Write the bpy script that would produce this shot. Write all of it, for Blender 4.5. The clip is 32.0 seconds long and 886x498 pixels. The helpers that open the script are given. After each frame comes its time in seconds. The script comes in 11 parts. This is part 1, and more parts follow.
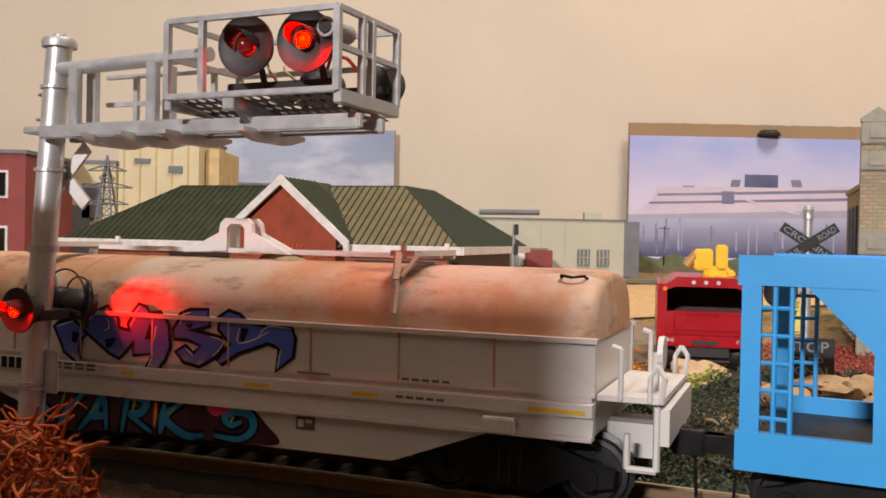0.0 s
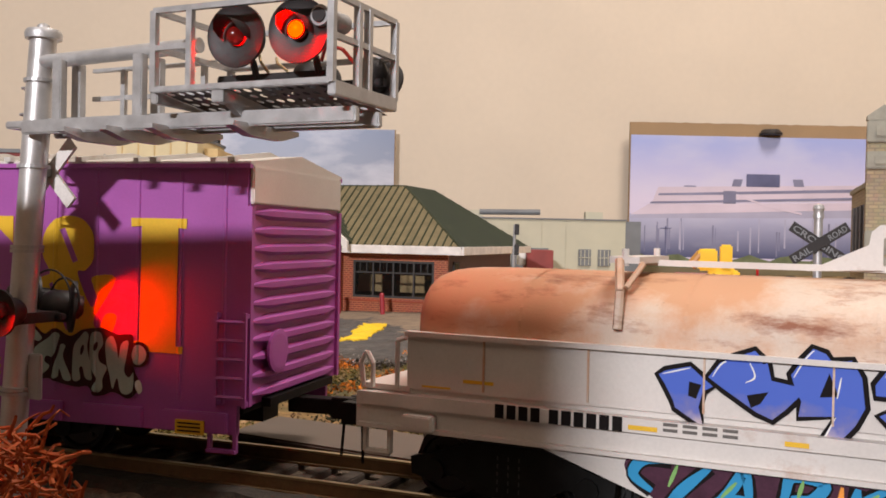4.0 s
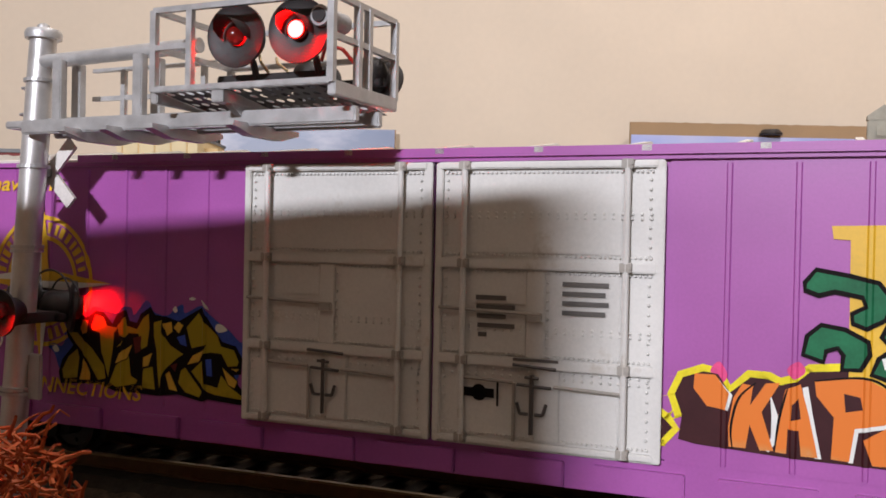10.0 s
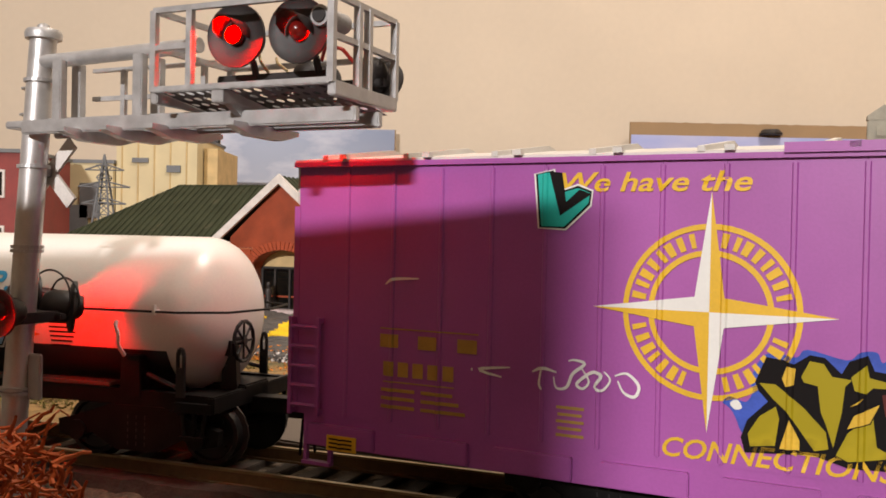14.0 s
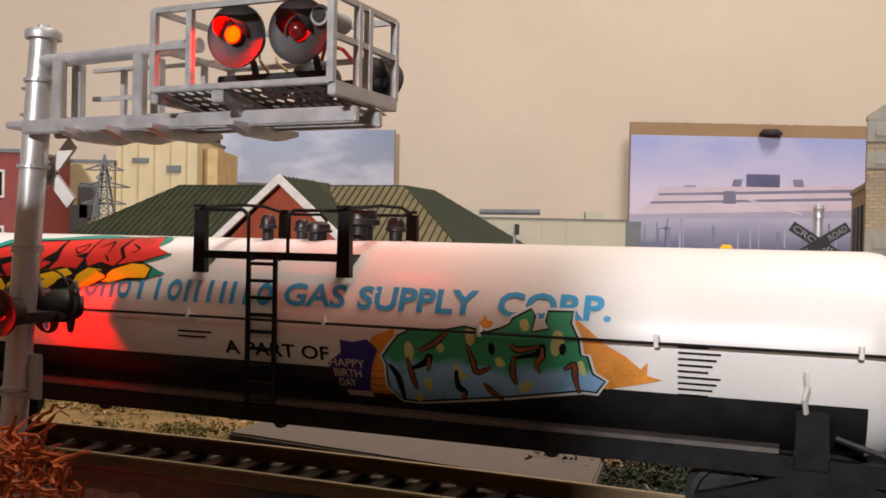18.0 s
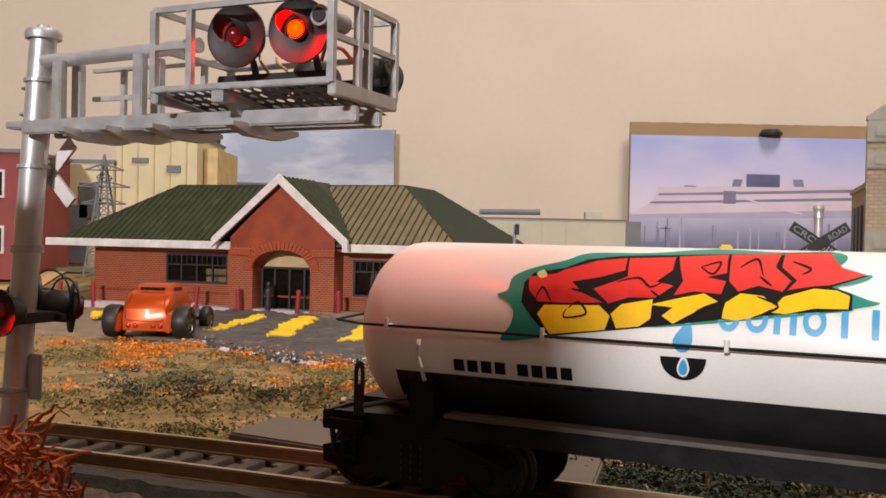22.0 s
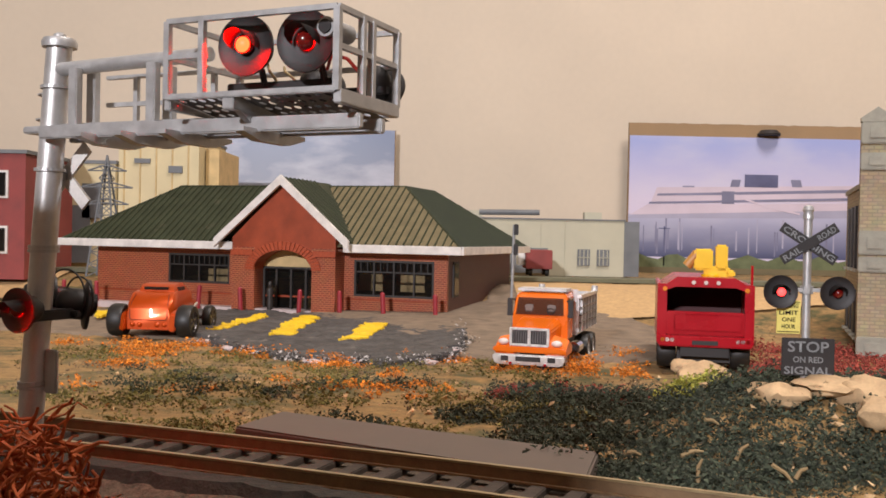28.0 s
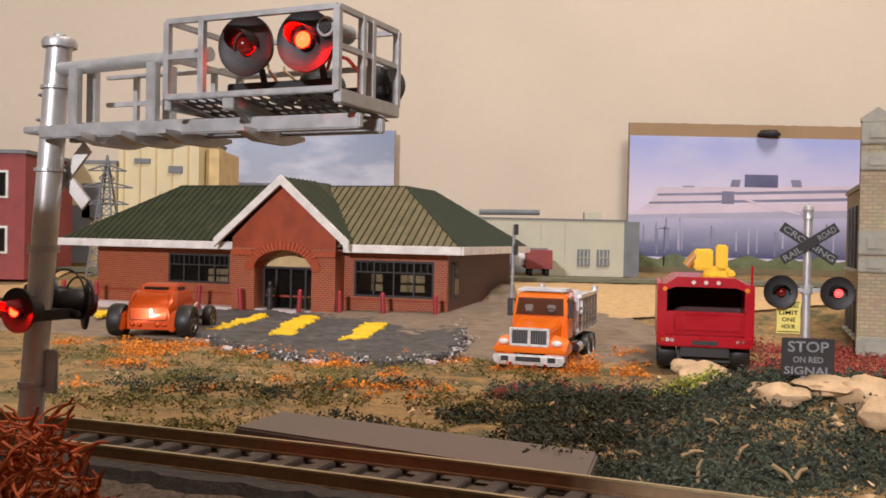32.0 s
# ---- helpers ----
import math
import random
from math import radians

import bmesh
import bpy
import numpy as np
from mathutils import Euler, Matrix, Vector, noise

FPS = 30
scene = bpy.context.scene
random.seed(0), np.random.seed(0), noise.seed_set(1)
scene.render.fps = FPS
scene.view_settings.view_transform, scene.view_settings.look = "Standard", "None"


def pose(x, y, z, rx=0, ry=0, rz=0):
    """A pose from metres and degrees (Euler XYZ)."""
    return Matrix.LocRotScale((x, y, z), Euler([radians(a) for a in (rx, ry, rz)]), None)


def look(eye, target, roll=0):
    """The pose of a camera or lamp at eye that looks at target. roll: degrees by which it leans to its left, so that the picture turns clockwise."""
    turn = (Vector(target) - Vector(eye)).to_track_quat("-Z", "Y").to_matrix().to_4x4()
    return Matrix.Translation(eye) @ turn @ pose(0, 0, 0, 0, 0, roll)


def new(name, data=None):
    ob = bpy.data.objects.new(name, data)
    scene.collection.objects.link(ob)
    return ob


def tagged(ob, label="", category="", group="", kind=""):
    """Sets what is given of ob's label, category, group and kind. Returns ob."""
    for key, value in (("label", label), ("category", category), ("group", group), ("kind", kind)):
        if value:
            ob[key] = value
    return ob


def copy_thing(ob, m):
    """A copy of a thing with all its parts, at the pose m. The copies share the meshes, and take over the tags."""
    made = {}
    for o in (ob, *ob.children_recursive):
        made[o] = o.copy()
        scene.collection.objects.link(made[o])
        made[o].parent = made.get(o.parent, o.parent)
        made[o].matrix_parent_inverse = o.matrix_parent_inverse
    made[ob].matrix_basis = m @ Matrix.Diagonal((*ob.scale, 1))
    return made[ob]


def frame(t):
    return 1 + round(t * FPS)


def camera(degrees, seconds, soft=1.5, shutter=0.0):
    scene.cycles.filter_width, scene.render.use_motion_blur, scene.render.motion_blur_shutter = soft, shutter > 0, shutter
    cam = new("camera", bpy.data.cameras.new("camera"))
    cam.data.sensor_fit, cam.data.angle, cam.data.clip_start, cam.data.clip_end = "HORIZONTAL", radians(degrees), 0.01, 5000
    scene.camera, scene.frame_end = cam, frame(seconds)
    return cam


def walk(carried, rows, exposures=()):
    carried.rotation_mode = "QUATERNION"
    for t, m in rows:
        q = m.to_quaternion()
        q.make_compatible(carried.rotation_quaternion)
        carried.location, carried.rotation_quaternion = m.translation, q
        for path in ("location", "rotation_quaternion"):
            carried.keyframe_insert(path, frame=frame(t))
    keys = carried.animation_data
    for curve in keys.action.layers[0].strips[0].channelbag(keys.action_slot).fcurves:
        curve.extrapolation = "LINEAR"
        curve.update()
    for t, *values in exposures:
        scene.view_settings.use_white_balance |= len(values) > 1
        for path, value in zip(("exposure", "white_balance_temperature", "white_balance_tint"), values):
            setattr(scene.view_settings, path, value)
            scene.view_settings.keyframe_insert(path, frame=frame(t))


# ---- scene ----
SECONDS = 32.0
LENS = 50.84
H = 0.0385                       # lens height above the rail tops


def eye_at(back):
    """The phone's pose; the lens draws back a few millimetres when it focuses far away."""
    return look((0.0, -back, H + 0.0126 * back), (0.0, 1.0 - back, H - 0.0126 * (1 - back)), 1.17)


cam = camera(LENS, SECONDS, 1.7)
FAR, NEAR = eye_at(0.0058), eye_at(0.0)
walk(cam, [(0.0, FAR), (0.3, FAR), (1.5, NEAR), (2.0, NEAR), (22.0, NEAR), (23.05, NEAR), (23.5, FAR), (24.0, FAR), (32.0, FAR)],
     exposures=[(0.0, 0.0, 6750, 10), (3.0, 0.02, 6650, 10), (7.0, 0.06, 6600, 10), (8.0, 0.06, 6300, 10), (10.0, 0.06, 6200, 10), (11.0, -0.10, 6600, 10), (12.0, -0.14, 7000, 10), (13.0, -0.08, 7200, 10), (14.0, 0.04, 7100, 10), (17.0, -0.05, 6600, 10), (18.0, -0.11, 6600, 10),
                (19.0, -0.15, 6600, 10), (20.5, -0.12, 6600, 10), (23.0, -0.08, 6700, 10), (24.5, -0.09, 6700, 10), (27.0, -0.02, 6500, 10), (32.0, -0.02, 6500, 10)])

# ---- light: a warm room lamp behind the camera, a ceiling light, bounced light ----
world = bpy.data.worlds.new("world")
scene.world = world
world.use_nodes = True
world.node_tree.nodes["Background"].inputs[0].default_value = (1.0, 0.69, 0.42, 1)
world.node_tree.nodes["Background"].inputs[1].default_value = 0.019


def area_lamp(name, eye, target, size, high, watts, colour):
    data = bpy.data.lights.new(name, "AREA")
    data.shape, data.size, data.size_y, data.energy, data.color = "ELLIPSE", size, high, watts, colour
    ob = new(name, data)
    ob.matrix_world = look(eye, target)
    return ob


area_lamp("room_lamp_light", (-0.77, -2.0, 0.80), (0.0, 0.3, 0.0), 0.24, 0.045, 54.0, (0.985, 0.965, 1.02))
area_lamp("ceiling_lamp_light", (0.45, 0.16, 1.32), (0.35, 0.6, 0.0), 0.5, 0.5, 19.0, (1.0, 0.895, 0.84))
# ---- materials ----
def mat(name, colour, rough=0.6, metal=0.0, dark=0.75, light=1.15, scale=400.0, bump=0.15, fine=2500.0, spec=0.5, stain=None, stain_at=0.55, stain_scale=120.0, coat=0.0):
    """A procedural surface: two scales of colour variation, uneven gloss and fine relief; stain: a second colour in patches."""
    m = bpy.data.materials.new(name)
    m.use_nodes = True
    nt = m.node_tree
    bsdf = nt.nodes["Principled BSDF"]
    geo = nt.nodes.new("ShaderNodeTexCoord")
    big = nt.nodes.new("ShaderNodeTexNoise")
    big.inputs["Scale"].default_value, big.inputs["Detail"].default_value = scale, 5
    small = nt.nodes.new("ShaderNodeTexNoise")
    small.inputs["Scale"].default_value, small.inputs["Detail"].default_value = fine, 3
    for n in (big, small):
        nt.links.new(geo.outputs["Object"], n.inputs["Vector"])
    add = nt.nodes.new("ShaderNodeMath")
    add.operation = "MULTIPLY_ADD"
    nt.links.new(small.outputs["Fac"], add.inputs[0])
    add.inputs[1].default_value = 0.4
    nt.links.new(big.outputs["Fac"], add.inputs[2])
    ramp = nt.nodes.new("ShaderNodeValToRGB")
    ramp.color_ramp.elements[0].position, ramp.color_ramp.elements[1].position = 0.42, 0.98
    ramp.color_ramp.elements[0].color = (*[min(1, c * dark) for c in colour], 1)
    ramp.color_ramp.elements[1].color = (*[min(1, c * light) for c in colour], 1)
    nt.links.new(add.outputs[0], ramp.inputs["Fac"])
    out = ramp.outputs["Color"]
    if stain:
        st = nt.nodes.new("ShaderNodeTexNoise")
        st.inputs["Scale"].default_value, st.inputs["Detail"].default_value, st.inputs["Roughness"].default_value = stain_scale, 8, 0.65
        nt.links.new(geo.outputs["Object"], st.inputs["Vector"])
        sr = nt.nodes.new("ShaderNodeValToRGB")
        sr.color_ramp.elements[0].position, sr.color_ramp.elements[1].position = stain_at, min(1.0, stain_at + 0.12)
        nt.links.new(st.outputs["Fac"], sr.inputs["Fac"])
        mix = nt.nodes.new("ShaderNodeMix")
        mix.data_type = "RGBA"
        nt.links.new(sr.outputs["Color"], mix.inputs["Factor"])
        nt.links.new(out, mix.inputs["A"])
        mix.inputs["B"].default_value = (*stain, 1)
        out = mix.outputs["Result"]
    nt.links.new(out, bsdf.inputs["Base Color"])
    bsdf.inputs["Metallic"].default_value = metal
    bsdf.inputs["Specular IOR Level"].default_value = spec
    bsdf.inputs["Coat Weight"].default_value = coat
    rr = nt.nodes.new("ShaderNodeMapRange")
    rr.inputs["To Min"].default_value, rr.inputs["To Max"].default_value = max(0.02, rough - 0.12), min(1, rough + 0.12)
    nt.links.new(big.outputs["Fac"], rr.inputs["Value"])
    nt.links.new(rr.outputs["Result"], bsdf.inputs["Roughness"])
    if bump > 0:
        b = nt.nodes.new("ShaderNodeBump")
        b.inputs["Strength"].default_value, b.inputs["Distance"].default_value = bump, 0.0004
        nt.links.new(add.outputs[0], b.inputs["Height"])
        nt.links.new(b.outputs["Normal"], bsdf.inputs["Normal"])
    return m


def glow(name, colour, strength):
    m = bpy.data.materials.new(name)
    m.use_nodes = True
    bsdf = m.node_tree.nodes["Principled BSDF"]
    bsdf.inputs["Base Color"].default_value = (*colour, 1)
    bsdf.inputs["Emission Color"].default_value = (*colour, 1)
    bsdf.inputs["Emission Strength"].default_value = strength
    return m


def clear(name, colour, rough=0.05):
    m = bpy.data.materials.new(name)
    m.use_nodes = True
    bsdf = m.node_tree.nodes["Principled BSDF"]
    bsdf.inputs["Base Color"].default_value = (*colour, 1)
    bsdf.inputs["Transmission Weight"].default_value = 1.0
    bsdf.inputs["Roughness"].default_value = rough
    bsdf.inputs["IOR"].default_value = 1.1
    return m


PURPLE = mat("purple_paint", (0.355, 0.085, 0.342), 0.42, dark=0.85, light=1.12, scale=60, bump=0.05, coat=0.1)
YELLOW = mat("yellow_lettering", (0.72, 0.43, 0.02), 0.5, dark=0.85, light=1.1, scale=80, bump=0.03)
CREAM = mat("cream_door_paint", (0.66, 0.645, 0.61), 0.36, dark=0.82, light=1.08, scale=60, bump=0.06, stain=(0.45, 0.40, 0.33), stain_at=0.62)
WHITE = mat("white_paint", (0.78, 0.76, 0.72), 0.35, dark=0.9, light=1.05, scale=40, bump=0.03, coat=0.2)
BLACK = mat("black_plastic", (0.012, 0.012, 0.013), 0.38, dark=0.7, light=1.6, scale=300, bump=0.1)
STEELBLACK = mat("black_underframe", (0.008, 0.0078, 0.0077), 0.45, dark=0.6, light=1.8, scale=300, bump=0.12, spec=0.14)
# worn top surface; its gleam above the black sill is put into this grey
WORNGLEAM = mat("worn_walkway_gleam", (0.085, 0.074, 0.064), 0.5, dark=0.6, light=1.3, scale=300, bump=0.12)
SILVER = mat("silver_paint", (0.50, 0.50, 0.50), 0.42, 0.55, dark=0.85, light=1.15, scale=500, bump=0.2, fine=5000)
RAILTOP = mat("nickel_rail", (0.46, 0.36, 0.20), 0.36, 0.8, scale=200, bump=0.08)
RAILSIDE = mat("rusty_rail", (0.20, 0.125, 0.06), 0.6, 0.2, scale=600, bump=0.25)
TIE = mat("weathered_tie", (0.055, 0.042, 0.032), 0.8, dark=0.6, light=1.5, scale=700, bump=0.4)
GROUND = mat("earth_and_turf", (0.27, 0.165, 0.062), 0.95, dark=0.55, light=1.5, scale=260, bump=0.9, fine=1800, stain=(0.085, 0.08, 0.03), stain_at=0.5, stain_scale=45)
SAND = mat("sand", (0.52, 0.34, 0.16), 0.95, dark=0.8, light=1.15, scale=300, bump=0.5)
ASPHALT = mat("grey_asphalt", (0.062, 0.057, 0.054), 0.7, dark=0.45, light=1.7, scale=160, bump=0.9, stain=(0.19, 0.165, 0.14), stain_at=0.60, stain_scale=60)
DIRTROAD = mat("dusty_road", (0.215, 0.160, 0.110), 0.9, dark=0.62, light=1.3, scale=110, bump=0.7, stain=(0.10, 0.075, 0.045), stain_at=0.60, stain_scale=38)
PANEL = mat("grey_rubber_panel", (0.13, 0.105, 0.085), 0.8, dark=0.88, light=1.1, scale=120, bump=0.12)
WALLPAINT = mat("beige_wall_paint", (0.595, 0.512, 0.408), 0.85, dark=0.94, light=1.04, scale=9, bump=0.12, fine=140)
ROOFGREEN = mat("dark_green_metal_roof", (0.036, 0.042, 0.023), 0.62, 0.0, dark=0.8, light=1.3, scale=90, bump=0.1, spec=0.2, stain=(0.085, 0.08, 0.05), stain_at=0.62, stain_scale=60)
TRIMWHITE = mat("white_fascia", (0.74, 0.70, 0.66), 0.6, scale=150, bump=0.1)
GLASSDARK = mat("dark_window_pane", (0.012, 0.011, 0.010), 0.12, scale=80, bump=0.02)
BALLAST = mat("dark_ballast", (0.085, 0.062, 0.042), 0.95, dark=0.4, light=1.9, scale=900, bump=1.0, fine=2600)
FARROAD = mat("grey_green_strip", (0.15, 0.145, 0.09), 0.9, dark=0.8, light=1.2, scale=60, bump=0.2)
CARDBOARD = mat("brown_cardboard", (0.30, 0.20, 0.11), 0.85, dark=0.9, light=1.08, scale=40, bump=0.1)
# for the unseen walls: a brown picked to dim and warm the bounced light
ROOMDARK = mat("brown_bounce_tint", (0.24, 0.165, 0.11), 0.9, dark=0.9, light=1.06, scale=9, bump=0.1, fine=140)
EARTH = mat("loose_earth", (0.15, 0.10, 0.06), 0.95, dark=0.5, light=1.6, scale=500, bump=0.5)
PLASTERWHITE = mat("white_plaster", (0.66, 0.62, 0.60), 0.85, dark=0.7, light=1.1, scale=500, bump=0.3)
DARKSLAB = mat("dark_slab_surface", (0.026, 0.021, 0.016), 0.9, dark=0.5, light=1.8, scale=500, bump=0.8, fine=1800)
# ---- builders ----
def bm_box(bm, cx, cy, cz, sx, sy, sz, m=None):
    vs = [bm.verts.new((cx + sx * i / 2, cy + sy * j / 2, cz + sz * k / 2)) for i in (-1, 1) for j in (-1, 1) for k in (-1, 1)]
    if m is not None:
        for v in vs:
            v.co = m @ v.co
    for f in ((0, 1, 3, 2), (4, 6, 7, 5), (0, 4, 5, 1), (2, 3, 7, 6), (0, 2, 6, 4), (1, 5, 7, 3)):
        bm.faces.new([vs[i] for i in f])
    return vs


def bm_tube(bm, a, b, r, n=8, r2=None, caps=True):
    """A round bar from a to b."""
    a, b = Vector(a), Vector(b)
    r2 = r if r2 is None else r2
    q = (b - a).to_track_quat("Z", "Y").to_matrix()
    rings = []
    for c, rad in ((a, r), (b, r2)):
        rings.append([bm.verts.new(c + q @ Vector((rad * math.cos(2 * math.pi * i / n), rad * math.sin(2 * math.pi * i / n), 0))) for i in range(n)])
    for i in range(n):
        bm.faces.new((rings[0][i], rings[0][(i + 1) % n], rings[1][(i + 1) % n], rings[1][i]))
    if caps:
        bm.faces.new(rings[0][::-1])
        bm.faces.new(rings[1])


def bm_bar(bm, pts, r, n=6):
    for a, b in zip(pts, pts[1:]):
        bm_tube(bm, a, b, r, n)


def bm_lathe(bm, profile, n=24, m=None):
    """A turned body round z: profile is a list of (radius, z)."""
    rings = []
    for r, z in profile:
        if r < 1e-7:
            rings.append([bm.verts.new((0, 0, z))])
        else:
            rings.append([bm.verts.new((r * math.cos(2 * math.pi * i / n), r * math.sin(2 * math.pi * i / n), z)) for i in range(n)])
    for a, b in zip(rings, rings[1:]):
        for i in range(n):
            j = (i + 1) % n
            if len(a) == 1 and len(b) == 1:
                continue
            if len(a) == 1:
                bm.faces.new((a[0], b[j], b[i]))
            elif len(b) == 1:
                bm.faces.new((a[i], a[j], b[0]))
            else:
                bm.faces.new((a[i], a[j], b[j], b[i]))
    if m is not None:
        for ring in rings:
            for v in ring:
                v.co = m @ v.co


def bm_prism(bm, outline, depth, m=None):
    """A plate: an outline in x, z, extruded along +y from 0 to depth."""
    front = [bm.verts.new((x, 0, z)) for x, z in outline]
    back = [bm.verts.new((x, depth, z)) for x, z in outline]
    n = len(outline)
    bm.faces.new(front)
    bm.faces.new(back[::-1])
    for i in range(n):
        bm.faces.new((front[(i + 1) % n], front[i], back[i], back[(i + 1) % n]))
    if m is not None:
        for v in front + back:
            v.co = m @ v.co


def bm_loft(bm, sections, closed=True):
    """Skins a row of rings that have equal counts."""
    rings = [[bm.verts.new(p) for p in s] for s in sections]
    n = len(rings[0])
    for a, b in zip(rings, rings[1:]):
        for i in range(n):
            bm.faces.new((a[i], a[(i + 1) % n], b[(i + 1) % n], b[i]))
    if closed:
        bm.faces.new(rings[0][::-1])
        bm.faces.new(rings[-1])


def finish(bm, name, material, smooth=False, bevel=0.0, split=40):
    bmesh.ops.recalc_face_normals(bm, faces=bm.faces)
    if bevel:
        bmesh.ops.bevel(bm, geom=bm.edges[:], offset=bevel, segments=2, affect="EDGES", clamp_overlap=True)
    me = bpy.data.meshes.new(name)
    bm.to_mesh(me)
    bm.free()
    me.materials.append(material)
    if smooth:
        for p in me.polygons:
            p.use_smooth = True
        me.set_sharp_from_angle(angle=radians(split))
    return me


def part(name, bm, material, parent, label="", smooth=False, bevel=0.0, at=None):
    ob = new(name, finish(bm, name, material, smooth, bevel))
    ob.parent = parent
    if at is not None:
        ob.matrix_basis = at
    return tagged(ob, label)




def thing(name, label, category, group="", kind="", at=None):
    ob = new(name)
    ob.empty_display_size = 0.01
    if at is not None:
        ob.matrix_basis = at
    return tagged(ob, label, category, group, kind)


def solid(name, bm, material, label="", category="", group="", kind="", smooth=False, bevel=0.0, at=None):
    ob = new(name, finish(bm, name, material, smooth, bevel))
    if at is not None:
        ob.matrix_basis = at
    return tagged(ob, label, category, group, kind)




# ---- the plan: the railway's curve ----
CX, CY, R = -0.488, -1.0326, 1.277
SPEED = 0.02663


def on_curve(s, off=0.0, z=0.0):
    a = s / R
    return Vector((CX + (R + off) * math.sin(a), CY + (R + off) * math.cos(a), z))


def car_pose(s, half):
    """The pose of a car whose trucks stand on the curve half in front of and behind s; x points along the way."""
    a, b = on_curve(s - half), on_curve(s + half)
    m = (a + b) / 2
    return Matrix.Translation(m) @ Matrix.Rotation(math.atan2(b.y - a.y, b.x - a.x), 4, "Z")


def gz(x, y):
    """Height of the layout's ground."""
    d = math.hypot(x - CX, y - CY) - R          # distance beyond the track's centre line
    if d < 0:
        z = -0.0062 + max(-1, d + 0.011) * 0.0
    else:
        z = -0.0052
    if d > 0.02:
        z -= 0.0075 * min(1, (d - 0.02) / 0.20)
    if d > 0.42:
        t = min(1, (d - 0.42) / 0.10)
        z += 0.0165 * t * t * (3 - 2 * t)
    mound = math.exp(-((x - 0.085) / 0.035) ** 2 - ((y - 0.215) / 0.032) ** 2) + 0.8 * math.exp(-((x - 0.15) / 0.05) ** 2 - ((y - 0.25) / 0.05) ** 2)
    z += 0.013 * mound * min(1, max(0, (d - 0.022) / 0.03))
    return z
# ---- setting ----
def grid_sheet(name, material, xs, ys, height, rough=0.0):
    verts, faces = [], []
    nx = len(xs)
    for y in ys:
        for x in xs:
            verts.append((x, y, height(x, y) + rough * (noise.noise((x * 90, y * 90, 0)) + 0.6 * noise.noise((x * 260, y * 260, 3)))))
    for j in range(len(ys) - 1):
        for i in range(nx - 1):
            a = j * nx + i
            faces.append((a, a + 1, a + 1 + nx, a + nx))
    me = bpy.data.meshes.new(name)
    me.from_pydata(verts, [], faces)
    me.materials.append(material)
    for p in me.polygons:
        p.use_smooth = True
    return tagged(new(name, me), kind="structure")


xs = sorted(set([-2.0, -1.6, -1.2, -1.0, -0.8, -0.7] + [round(-0.6 + 0.006 * i, 4) for i in range(201)] + [0.7, 0.8, 1.0, 1.2, 1.6, 2.0]))
ys = sorted(set([-0.9, -0.6, -0.4, -0.3, -0.2] + [round(-0.12 + 0.006 * i, 4) for i in range(150)] + [0.8, 0.85, 0.9, 0.95, 1.0, 1.046]))
tagged(grid_sheet("ground", GROUND, xs, ys, gz, 0.0009), "brown and green scenic turf of a model railway layout", "ground")

WALL_Y = 1.05
for nm, c, s in (("wall_north", (0, WALL_Y + 0.05, 0.2), (5.4, 0.1, 2.4)), ("wall_south", (0, -2.65, 0.2), (5.4, 0.1, 2.4)),
                 ("wall_west", (-2.65, -0.8, 0.2), (0.1, 3.6, 2.4)), ("wall_east", (2.65, -0.8, 0.2), (0.1, 3.6, 2.4))):
    bm = bmesh.new()
    bm_box(bm, *c, *s)
    solid(nm, bm, WALLPAINT if nm == "wall_north" else ROOMDARK, "plain painted room wall", "wall", kind="structure")
bm = bmesh.new()
bm_box(bm, 0, -0.8, 1.45, 5.4, 3.8, 0.1)
solid("ceiling", bm, WALLPAINT, "plain beige room ceiling", "ceiling", kind="structure")
bm = bmesh.new()
bm_box(bm, 0, -0.8, -1.05, 5.4, 3.8, 0.1)
solid("floor", bm, DIRTROAD, "plain brown room floor", "floor", kind="structure")
# ---- painted marks ----
SINGLE = ("number_bar", "door_stencil", "yellow_dash", "picture_vents", "picture_roof_shade", "white_dot", "graffiti_splash", "white_patch", "blue_drop", "red_highlight", "yellow_dot", "emblem_bar", "stencil_bar")


BENT = []


def flat_side(half):
    return lambda u, z, lift: (u, -half - lift, z)


def round_side(radius, cz):
    def put(u, z, lift):
        a = max(-1.0, min(1.0, (z - cz) / radius))
        r = radius + lift
        return (u, -r * math.sqrt(max(0.0, 1 - a * a)), cz + r * a)
    BENT.append(put)
    return put


CUTS = {}


def rib_height(u):
    """How far the boxcar's pressed side ribs stand proud at u."""
    d = min(abs(abs(u - 0.0025) - 0.0375 - 0.0077 * k) for k in range(12))
    return RIB * min(1.0, max(0.0, (0.00044 - d) / 0.00024))


RIB = 0.00022


def ribbed_side(half):
    def put(u, z, lift):
        return (u, -half - lift - rib_height(u), z)
    CUTS[put] = [0.0025 + s * (0.0375 + 0.0077 * k) + e for s in (-1, 1) for k in range(12) for e in (-0.00044, -0.00020, 0.00020, 0.00044)]
    return put


def slice_at(bm, values):
    """Cuts flat shapes along u, so that they follow raised ribs."""
    us = [v.co.x for v in bm.verts]
    for u in values:
        if min(us) < u < max(us):
            bmesh.ops.bisect_plane(bm, geom=bm.verts[:] + bm.edges[:] + bm.faces[:], plane_co=(u, 0, 0), plane_no=(1, 0, 0))


